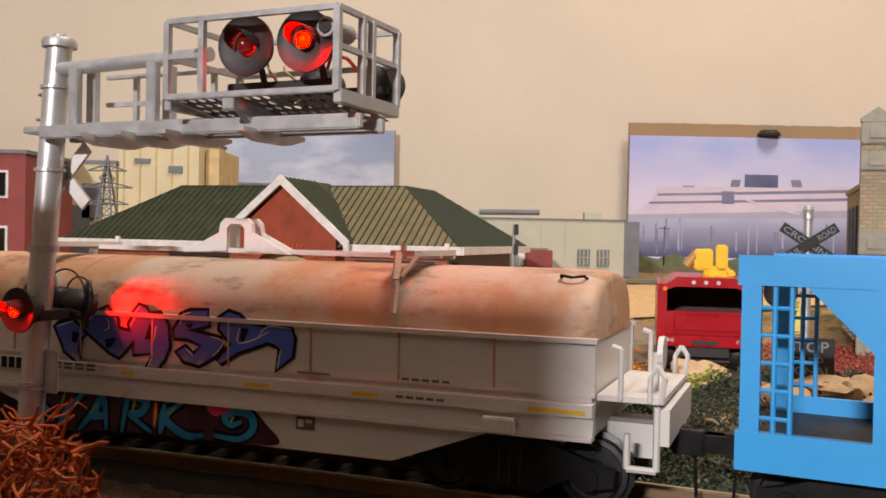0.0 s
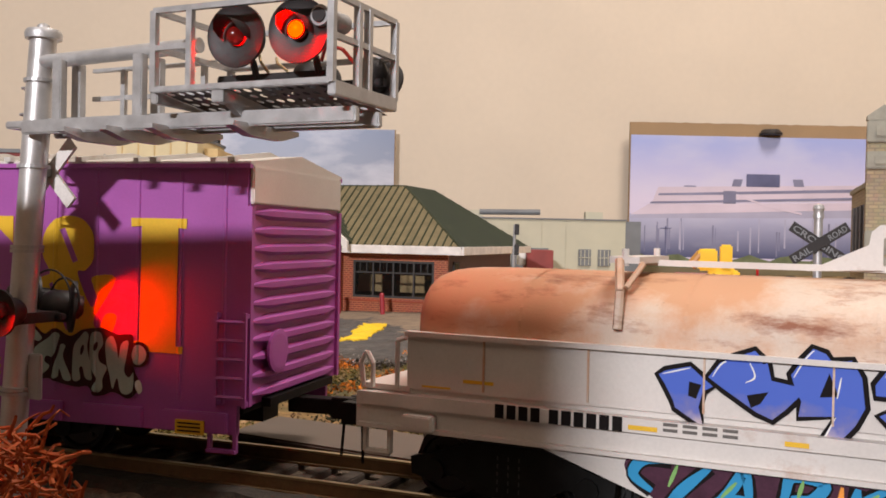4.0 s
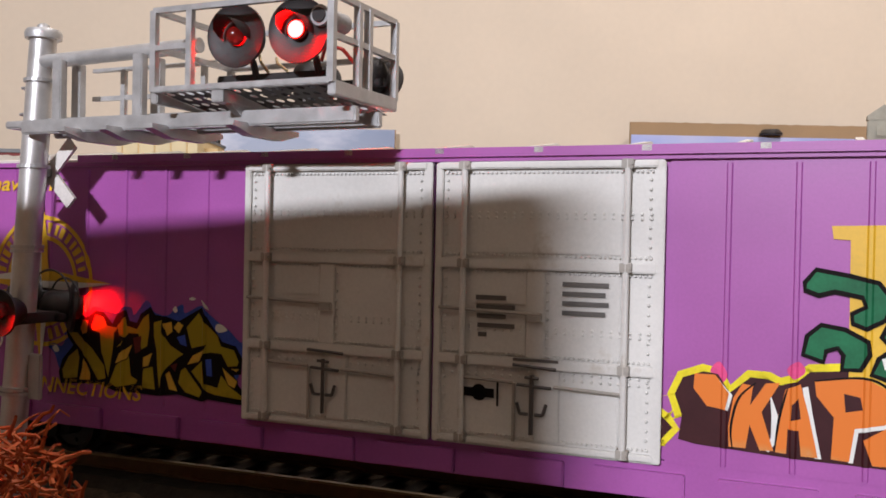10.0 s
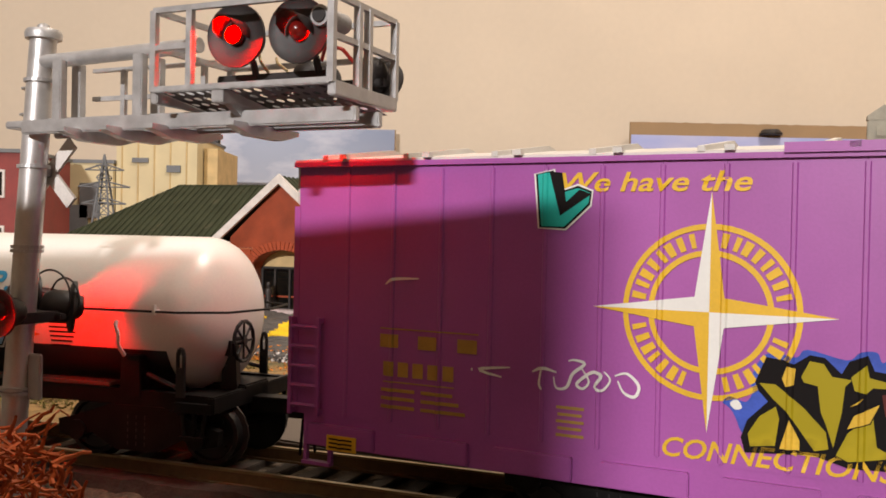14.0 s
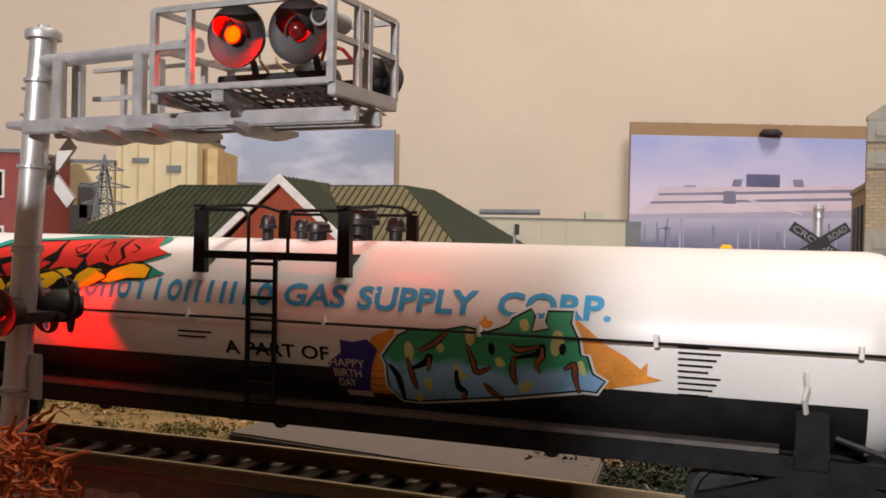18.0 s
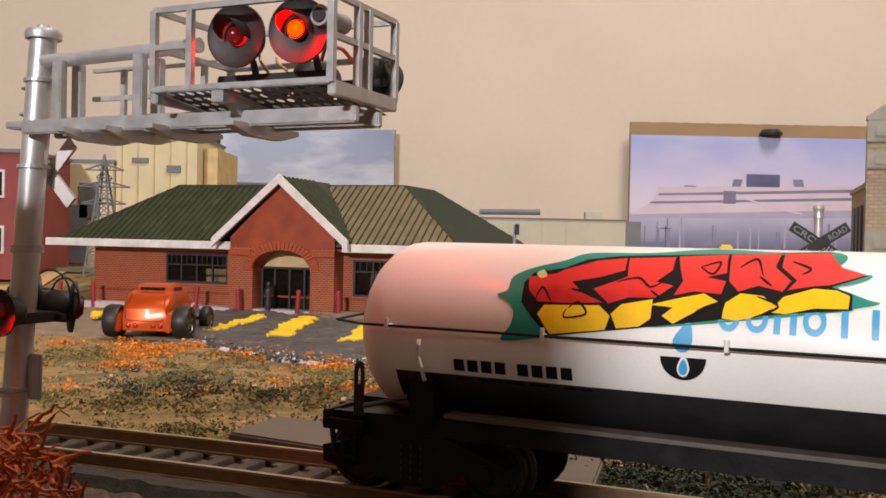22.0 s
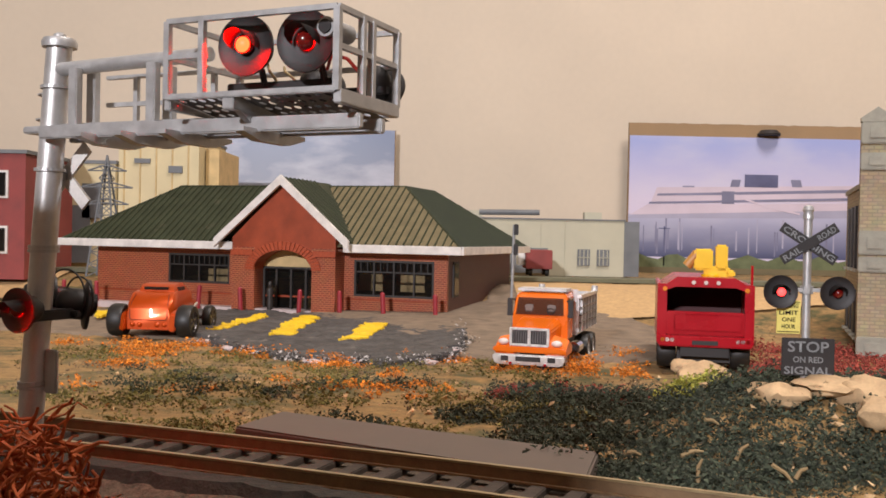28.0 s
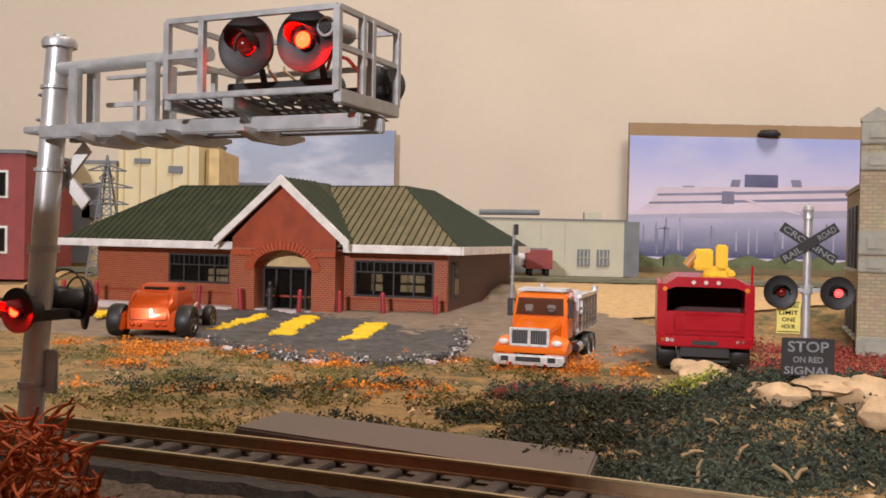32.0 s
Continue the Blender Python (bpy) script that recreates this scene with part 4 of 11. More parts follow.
def spray_seagreen(car, side):
    """Green letters that fade to pale blue, on an orange burst."""
    top = sprayed("graffiti", car, ((17.6, 21.3), (19.4, 24.0), (22.8, 25.3), (22.6, 22.0), (21.9, 20.4), (22.5, 15.3), (18.0, 15.3), (15.3, 14.3), (17.9, 17.6)), SPRAYORANGE, side, 0.000120, "sharp", 0.0, label="green and pale blue sprayed letters on an orange burst")
    sprayed("graffiti", top, ((47.6, 27.0), (49.3, 27.8), (51.0, 26.6), (53.1, 24.9), (56.0, 23.4), (57.9, 21.9), (58.8, 22.8), (58.7, 21.1), (60.7, 20.6), (57.2, 19.7), (53.3, 18.8), (50.4, 20.4)), SPRAYORANGE, side, 0.000122, "sharp", 0.0)
    sprayed("graffiti", top, ((35.4, 26.6), (36.0, 27.2), (36.3, 27.9), (36.8, 27.1), (37.6, 27.0), (37.2, 26.0), (35.9, 25.9)), SPRAYORANGE, side, 0.000124, "sharp", 0.0)
    sprayed("letter_shape", top, ((23.5, 24.2), (25.2, 25.1), (30.7, 25.4), (33.5, 26.0), (34.6, 25.8), (36.8, 25.4), (38.9, 26.1), (40.1, 26.7), (40.4, 27.4), (42.9, 28.8), (43.4, 28.0), (43.1, 25.8), (45.7, 26.3), (45.2, 27.4), (45.3, 28.6), (48.7, 28.7), (48.4, 27.3), (49.5, 25.3), (49.9, 23.1), (50.8, 23.0), (51.5, 20.7), (53.1, 19.9), (51.9, 18.4), (50.0, 18.5), (39.5, 16.7), (25.5, 14.7), (22.8, 14.7), (21.3, 16.7), (21.6, 20.1), (21.0, 21.1), (22.2, 22.6)), SEAGREENSPRAY, side, 0.000180, "sharp", 0.0, edge=(INK, 0.28), halo=(STARWHITE, 0.65, 0))
    sprayed("lime_patch", top, ((24.4, 22.8), (25.1, 23.6), (25.9, 22.3), (25.4, 20.7), (24.6, 21.1)), SPRAYLIME, side, 0.000200, "smooth", 0.0)
    sprayed("lime_patch", top, ((29.6, 23.7), (30.5, 23.2), (30.2, 22.3), (29.4, 22.8)), SPRAYLIME, side, 0.000202, "smooth", 0.0)
    sprayed("lime_patch", top, ((31.8, 20.9), (32.7, 20.3), (33.7, 19.0), (32.6, 18.4), (31.9, 19.6)), SPRAYLIME, side, 0.000204, "smooth", 0.0)
    sprayed("lime_patch", top, ((33.6, 25.6), (34.7, 25.7), (35.1, 24.2), (34.1, 23.6)), SPRAYLIME, side, 0.000206, "smooth", 0.0)
    sprayed("lime_patch", top, ((38.0, 21.9), (38.8, 22.2), (39.5, 21.2), (38.4, 20.9)), SPRAYLIME, side, 0.000208, "smooth", 0.0)
    sprayed("lime_patch", top, ((41.4, 27.2), (42.4, 27.5), (42.8, 26.3), (41.9, 26.0)), SPRAYLIME, side, 0.000210, "smooth", 0.0)
    sprayed("lime_patch", top, ((46.3, 26.1), (47.5, 25.9), (47.7, 24.2), (46.6, 22.9), (45.9, 23.7)), SPRAYLIME, side, 0.000212, "smooth", 0.0)
    sprayed("lime_patch", top, ((49.6, 22.2), (50.3, 22.4), (50.7, 20.7), (49.9, 20.8)), SPRAYLIME, side, 0.000214, "smooth", 0.0)
    sprayed("lime_patch", top, ((27.1, 18.1), (28.2, 18.4), (28.1, 16.9), (27.2, 16.6)), SPRAYLIME, side, 0.000216, "smooth", 0.0)
    sprayed("lime_patch", top, ((41.2, 18.4), (42.6, 19.2), (43.2, 18.4), (41.5, 17.2)), SPRAYLIME, side, 0.000218, "smooth", 0.0)
    sprayed("lime_patch", top, ((25.1, 15.5), (26.3, 16.0), (25.9, 14.7), (25.1, 14.6)), SPRAYLIME, side, 0.000220, "smooth", 0.0)
    sprayed("letter_gap", top, ((26.6, 22.3), (29.1, 23.6), (31.0, 25.3)), INK, side, 0.000220, "line", 1.0)
    sprayed("letter_gap", top, ((24.8, 21.3), (25.4, 18.3), (25.6, 16.6)), INK, side, 0.000222, "line", 1.0)
    sprayed("letter_gap", top, ((25.1, 19.6), (27.5, 20.7), (28.4, 21.8), (27.9, 19.5)), INK, side, 0.000224, "line", 1.0)
    sprayed("letter_gap", top, ((33.9, 23.7), (34.8, 21.4), (35.3, 19.9), (37.4, 20.7)), INK, side, 0.000226, "line", 1.0)
    sprayed("letter_gap", top, ((32.2, 20.0), (32.2, 17.6), (33.0, 16.8), (32.4, 15.4)), INK, side, 0.000228, "line", 1.0)
    sprayed("letter_gap", top, ((36.1, 18.4), (37.1, 17.2), (38.6, 16.0)), INK, side, 0.000230, "line", 1.0)
    sprayed("letter_gap", top, ((37.4, 24.1), (37.7, 22.5)), INK, side, 0.000232, "line", 1.0)
    sprayed("letter_gap", top, ((40.2, 24.0), (41.5, 23.4), (44.3, 24.0)), INK, side, 0.000234, "line", 1.0)
    sprayed("letter_gap", top, ((40.8, 22.7), (40.5, 20.2), (40.9, 18.5)), INK, side, 0.000236, "line", 1.0)
    sprayed("letter_gap", top, ((41.0, 22.3), (43.9, 23.0), (44.7, 24.0), (44.7, 22.7), (43.9, 21.7), (44.4, 20.4)), INK, side, 0.000238, "line", 1.0)
    sprayed("letter_gap", top, ((47.7, 21.1), (49.1, 21.9), (49.2, 20.3), (49.6, 18.0)), INK, side, 0.000240, "line", 1.0)
    sprayed("letter_gap", top, ((47.6, 24.6), (47.5, 23.1)), INK, side, 0.000242, "line", 1.0)
    sprayed("letter_gap", top, ((21.9, 20.1), (23.1, 18.1), (23.1, 14.6)), INK, side, 0.000244, "line", 1.0)
    sprayed("gap_fill", top, ((26.6, 22.3), (29.1, 23.6), (31.0, 25.3)), SPRAYBROWN2, side, 0.000240, "line", 0.6)
    sprayed("gap_fill", top, ((24.8, 21.3), (25.4, 18.3), (25.6, 16.6)), SPRAYBROWN2, side, 0.000242, "line", 0.6)
    sprayed("gap_fill", top, ((28.2, 21.5), (28.0, 19.6)), SPRAYBROWN2, side, 0.000244, "line", 0.6)
    sprayed("gap_fill", top, ((33.9, 23.7), (34.8, 21.4), (35.3, 19.9), (37.4, 20.7)), SPRAYBROWN2, side, 0.000246, "line", 0.6)
    sprayed("gap_fill", top, ((33.0, 16.8), (32.4, 15.6)), SPRAYBROWN2, side, 0.000248, "line", 0.6)
    sprayed("gap_fill", top, ((36.1, 18.4), (37.1, 17.2), (38.6, 16.0)), SPRAYBROWN2, side, 0.000250, "line", 0.6)
    sprayed("gap_fill", top, ((40.8, 22.7), (40.5, 20.2), (40.9, 18.5)), SPRAYBROWN2, side, 0.000252, "line", 0.6)
    sprayed("gap_fill", top, ((40.2, 24.0), (41.5, 23.4), (44.3, 24.0)), SPRAYBROWN2, side, 0.000254, "line", 0.6)
    sprayed("gap_fill", top, ((44.7, 24.0), (44.7, 22.7), (43.9, 21.7), (44.4, 20.4)), SPRAYBROWN2, side, 0.000256, "line", 0.6)
    sprayed("gap_fill", top, ((47.7, 21.1), (49.1, 21.9), (49.2, 20.3), (49.6, 18.0)), SPRAYBROWN2, side, 0.000258, "line", 0.6)
    sprayed("blue_cloud", top, ((11.8, 19.6), (14.2, 21.4), (14.1, 23.2), (16.2, 23.0), (18.5, 23.5), (20.2, 22.2), (19.0, 19.5), (17.6, 14.7), (14.9, 13.5), (13.7, 15.8), (12.8, 17.2)), SPRAYPURPLE, side, 0.000260, "sharp", 0.0)


def spray_violet(car, side):
    """The blue and violet word across the trough side and the hood's edge."""
    top = sprayed("graffiti", car, ((-31.0, 21.8), (-30.2, 22.3), (-27.1, 23.1), (-25.7, 21.9), (-24.3, 20.8), (-25.5, 20.1), (-26.0, 18.1), (-25.4, 15.7), (-28.9, 17.8), (-29.1, 18.6), (-30.3, 20.8)), VIOLETSPRAY, side, 0.000240, "sharp", 0.0, label="blue and violet spray-painted letters with a black edge", edge=(INK, 0.6))
    sprayed("letter_shape", top, ((-24.9, 21.9), (-23.5, 23.8), (-21.6, 24.7), (-19.4, 25.6), (-18.0, 24.2), (-17.5, 22.1), (-14.6, 21.6), (-14.2, 20.6), (-15.9, 18.7), (-17.3, 17.4), (-19.1, 18.1), (-23.0, 20.6)), VIOLETSPRAY, side, 0.000242, "sharp", 0.0, edge=(INK, 0.6))
    sprayed("letter_shape", top, ((-15.3, 23.0), (-14.0, 24.9), (-12.9, 26.3), (-11.5, 25.8), (-10.8, 24.9), (-8.7, 25.2), (-7.6, 23.2), (-7.2, 19.7), (-8.2, 17.6), (-10.2, 15.1), (-12.1, 14.9), (-10.3, 18.5), (-14.4, 18.1), (-14.1, 19.9), (-14.8, 21.3)), VIOLETSPRAY, side, 0.000244, "sharp", 0.0, edge=(INK, 0.6))
    sprayed("letter_shape", top, ((-6.2, 22.5), (-4.5, 25.1), (-2.8, 25.8), (0.5, 26.0), (0.4, 23.7), (-2.1, 23.0), (-4.1, 22.7), (0.3, 22.0), (2.8, 21.5), (3.1, 20.6), (1.2, 18.5), (-1.3, 17.1), (-4.2, 17.6), (-5.7, 19.0), (-4.0, 19.9), (-2.4, 18.7), (-0.8, 20.3), (-3.5, 21.3), (-6.1, 21.3)), VIOLETSPRAY, side, 0.000246, "sharp", 0.0, edge=(INK, 0.6))
    sprayed("letter_shape", top, ((2.5, 23.2), (2.8, 24.9), (4.5, 26.0), (6.4, 25.5), (8.0, 24.3), (12.1, 23.6), (10.9, 21.4), (6.0, 19.7), (2.9, 17.7), (2.1, 17.9), (4.8, 20.8)), VIOLETSPRAY, side, 0.000248, "sharp", 0.0, edge=(INK, 0.6))
    sprayed("dark_gap", top, ((-12.1, 20.6), (-11.1, 23.5), (-10.0, 20.8)), INK, side, 0.000260, "sharp", 0.0)
    sprayed("dark_gap", top, ((-20.3, 20.1), (-17.8, 20.7), (-18.7, 19.2), (-19.8, 18.6)), INK, side, 0.000262, "sharp", 0.0)
    sprayed("dark_gap", top, ((6.5, 23.6), (8.0, 23.5), (7.0, 21.2), (6.3, 21.0)), INK, side, 0.000264, "sharp", 0.0)
    sprayed("dark_gap", top, ((-27.2, 21.2), (-25.7, 20.9), (-26.3, 19.1), (-27.3, 19.4)), INK, side, 0.000266, "sharp", 0.0)
    sprayed("dark_gap", top, ((-4.2, 23.5), (-2.4, 23.9), (-3.1, 22.8)), INK, side, 0.000268, "sharp", 0.0)
    sprayed("highlight", top, ((-24.4, 22.0), (-23.2, 23.8), (-20.9, 24.9)), STARWHITE, side, 0.000270, "line", 0.2)
    sprayed("highlight", top, ((-20.1, 24.2), (-19.4, 22.4), (-20.5, 21.6)), STARWHITE, side, 0.000272, "line", 0.2)
    sprayed("highlight", top, ((-15.0, 22.7), (-13.8, 24.9), (-12.8, 26.1)), STARWHITE, side, 0.000274, "line", 0.2)
    sprayed("highlight", top, ((-9.8, 23.1), (-10.2, 20.6)), STARWHITE, side, 0.000276, "line", 0.2)
    sprayed("highlight", top, ((-5.2, 23.5), (-4.3, 25.1), (-2.6, 25.6)), STARWHITE, side, 0.000278, "line", 0.2)
    sprayed("highlight", top, ((0.8, 21.9), (2.9, 21.4), (3.1, 20.6), (1.4, 18.7)), STARWHITE, side, 0.000280, "line", 0.2)
    sprayed("highlight", top, ((6.3, 23.5), (5.9, 21.3), (8.3, 21.6), (11.6, 23.2)), STARWHITE, side, 0.000282, "line", 0.2)
    sprayed("highlight", top, ((-30.5, 21.9), (-27.1, 22.9)), STARWHITE, side, 0.000284, "line", 0.2)
    sprayed("highlight", top, ((-11.9, 14.9), (-10.3, 18.4)), STARWHITE, side, 0.000286, "line", 0.2)
    sprayed("highlight", top, ((-3.9, 19.7), (-2.4, 18.6)), STARWHITE, side, 0.000288, "line", 0.2)


def spray_violet_end(car, side):
    """The last letter of the blue word."""
    top = sprayed("graffiti", car, ((9.3, 22.0), (11.2, 24.1), (15.5, 24.0), (16.1, 22.4), (15.8, 19.6), (13.0, 17.3), (13.8, 20.6), (12.3, 21.4), (11.0, 21.6)), VIOLETSPRAY, side, 0.000240, "sharp", 0.0, label="blue spray-painted letter with a black edge", edge=(INK, 0.6))
    sprayed("highlight", top, ((9.6, 22.1), (11.4, 24.0), (15.5, 23.9)), STARWHITE, side, 0.000270, "line", 0.2)
    sprayed("highlight", top, ((13.8, 20.6), (13.2, 17.5)), STARWHITE, side, 0.000272, "line", 0.2)


def spray_sky(car, side):
    """Sky blue brush letters on a plum ground along the belly plate."""
    top = sprayed("graffiti", car, ((-34.9, 9.2), (-34.4, 11.1), (-32.0, 11.8), (-16.8, 11.7), (0.1, 11.8), (8.0, 11.3), (11.5, 8.7), (13.7, 5.8), (4.3, 5.2), (-16.6, 5.0), (-26.7, 4.1), (-31.5, 6.2)), SPRAYPLUM, side, 0.000100, "smooth", 0.0, label="sky blue sprayed brush letters on a plum ground")
    sprayed("brush_letter", top, ((-31.5, 7.0), (-33.9, 8.8), (-32.6, 10.8), (-29.1, 11.0)), SKYSPRAY, side, 0.000160, "line", 1.4, edge=(INK, 0.25))
    sprayed("brush_letter", top, ((-29.9, 4.7), (-27.7, 7.6), (-24.4, 10.8)), SKYSPRAY, side, 0.000162, "line", 1.4, edge=(INK, 0.25))
    sprayed("brush_letter", top, ((-25.4, 4.4), (-22.1, 8.0), (-20.2, 10.5), (-19.5, 4.9)), SKYSPRAY, side, 0.000164, "line", 1.4, edge=(INK, 0.25))
    sprayed("brush_letter", top, ((-23.6, 6.9), (-19.5, 7.4)), SKYSPRAY, side, 0.000166, "line", 1.4, edge=(INK, 0.25))
    sprayed("brush_letter", top, ((-16.3, 4.8), (-15.6, 8.7), (-14.8, 10.9), (-11.3, 10.5), (-12.6, 8.4), (-14.7, 8.0), (-10.3, 5.4)), SKYSPRAY, side, 0.000168, "line", 1.4, edge=(INK, 0.25))
    sprayed("brush_letter", top, ((-8.5, 5.3), (-7.7, 10.4)), SKYSPRAY, side, 0.000170, "line", 1.4, edge=(INK, 0.25))
    sprayed("brush_letter", top, ((-3.9, 11.1), (-7.5, 8.1), (-3.6, 5.6), (-0.0, 5.9)), SKYSPRAY, side, 0.000172, "line", 1.4, edge=(INK, 0.25))
    sprayed("brush_letter", top, ((1.9, 6.1), (6.6, 5.9), (9.1, 7.7), (8.6, 9.9), (5.4, 10.3), (3.9, 9.0), (5.1, 8.0), (7.0, 8.7)), SKYSPRAY, side, 0.000174, "line", 1.4, edge=(INK, 0.25))
    sprayed("pink_splash", top, ((0.5, 10.5), (3.2, 11.7), (5.1, 10.5), (2.1, 9.2)), SPRAYPINK, side, 0.000180, "smooth", 0.0)
    sprayed("lime_fleck", top, ((-28.3, 10.7), (-29.4, 7.8)), LIMEFLECK, side, 0.000180, "line", 0.5)
    sprayed("lime_fleck", top, ((-21.2, 9.4), (-23.0, 7.3)), LIMEFLECK, side, 0.000182, "line", 0.5)
    sprayed("lime_fleck", top, ((-13.6, 10.6), (-14.2, 8.4)), LIMEFLECK, side, 0.000184, "line", 0.5)
    sprayed("lime_fleck", top, ((-5.5, 10.0), (-7.0, 8.6)), LIMEFLECK, side, 0.000186, "line", 0.5)
    sprayed("lime_fleck", top, ((5.6, 9.5), (5.0, 8.4)), LIMEFLECK, side, 0.000188, "line", 0.5)
    sprayed("orange_fleck", top, ((-9.4, 10.4), (-9.7, 6.4)), SPRAYORANGE, side, 0.000180, "line", 0.7)


# ---- running gear ----
def hook_coupler(parent, u, way, z=0.0092):
    bm = bmesh.new()
    bm_box(bm, u + way * 0.004, 0, z, 0.010, 0.0034, 0.0026)
    bm_box(bm, u + way * 0.0095, -0.0012, z, 0.0045, 0.0024, 0.0036)
    bm_box(bm, u + way * 0.0108, 0.0014, z, 0.0024, 0.0022, 0.0036)
    bm_tube(bm, (u + way * 0.009, 0, z), (u + way * 0.0085, -0.0004, z - 0.0085), 0.0003, 6)
    part("coupler", bm, STEELBLACK, parent, "black knuckle coupler", bevel=0.0002)


def truck(parent, u, wheels, label="black four-wheel truck"):
    bm = bmesh.new()
    bm_box(bm, u, 0, 0.0072, 0.0055, 0.024, 0.003)
    bogie = part("truck", bm, STEELBLACK, parent, label, bevel=0.0003)
    for side in (-1, 1):
        bm = bmesh.new()
        y = side * 0.0128
        outline = [(-0.0150, 0.0042), (-0.0118, 0.0036), (-0.0085, 0.0048), (-0.0040, 0.0024), (0.0040, 0.0024), (0.0085, 0.0048), (0.0118, 0.0036), (0.0150, 0.0042),
                   (0.0152, 0.0066), (0.0120, 0.0074), (0.0050, 0.0098), (-0.0050, 0.0098), (-0.0120, 0.0074), (-0.0152, 0.0066)]
        bm_prism(bm, outline, 0.0016, Matrix.Translation((u, y - 0.0008, 0)))
        for dx in (-0.0113, 0.0113):
            bm_tube(bm, (u + dx, y - 0.0014, 0.0051), (u + dx, y + 0.0014, 0.0051), 0.0017, 10)
        part("side_frame", bm, STEELBLACK, bogie)
        bm = bmesh.new()
        for dx in (-0.0016, 0.0, 0.0016):
            for k in range(5):
                bm_tube(bm, (u + dx, y - side * 0.0, 0.0032 + k * 0.0011), (u + dx, y, 0.0038 + k * 0.0011), 0.00085, 8)
        part("spring", bm, BLACK, bogie)
    for dx in (-0.0113, 0.0113):
        bm = bmesh.new()
        bm_tube(bm, (0, -0.0125, 0), (0, 0.0125, 0), 0.0009, 8)
        ws = part("wheelset", bm, STEELBLACK, parent, "black axle with two wheels", at=Matrix.Translation((u + dx, 0, 0.0050)))
        for y in (-0.0082, 0.0082):
            bm = bmesh.new()
            s = 1 if y > 0 else -1
            prof = [(0.0, -0.0012), (0.0016, -0.0013), (0.0020, -0.0006), (0.0040, -0.0006), (0.0043, -0.0012), (0.0050, -0.0011), (0.0050, 0.0008), (0.0058, 0.0010), (0.0058, 0.0014), (0.0, 0.0014)]
            bm_lathe(bm, prof, 20, Matrix.Translation((0, y, 0)) @ Matrix.Rotation(radians(90 * s), 4, "X"))
            for k in range(4):
                a = math.pi / 2 * k
                bm_tube(bm, (0.003 * math.cos(a), y + s * 0.0002, 0.003 * math.sin(a)), (0.003 * math.cos(a), y + s * 0.0010, 0.003 * math.sin(a)), 0.0004, 6)
            part("wheel", bm, BLACK, ws, smooth=True)
        wheels.append(ws)


WHEELS = []
# ---- purple boxcar ----
W2 = 0.0184
BL = 0.1291


def rung_ladder(parent, u0, u1, z0, z1, n, y, material, r=0.00032, name="ladder"):
    bm = bmesh.new()
    out = y - 0.0011
    for u in (u0, u1):
        bm_box(bm, u, out, (z0 + z1) / 2, 0.0006, 0.0005, z1 - z0)
        for z in (z0 + 0.0005, z1 - 0.0005):
            bm_box(bm, u, (out + y) / 2, z, 0.0006, 0.0012, 0.0007)
    lad = part(name, bm, material, parent)
    for i in range(n):
        bm = bmesh.new()
        z = z0 + (z1 - z0) * (i + 0.5) / n
        bm_tube(bm, (u0, out, z), (u1, out, z), r, 6)
        part("rung", bm, material, lad)
    return lad


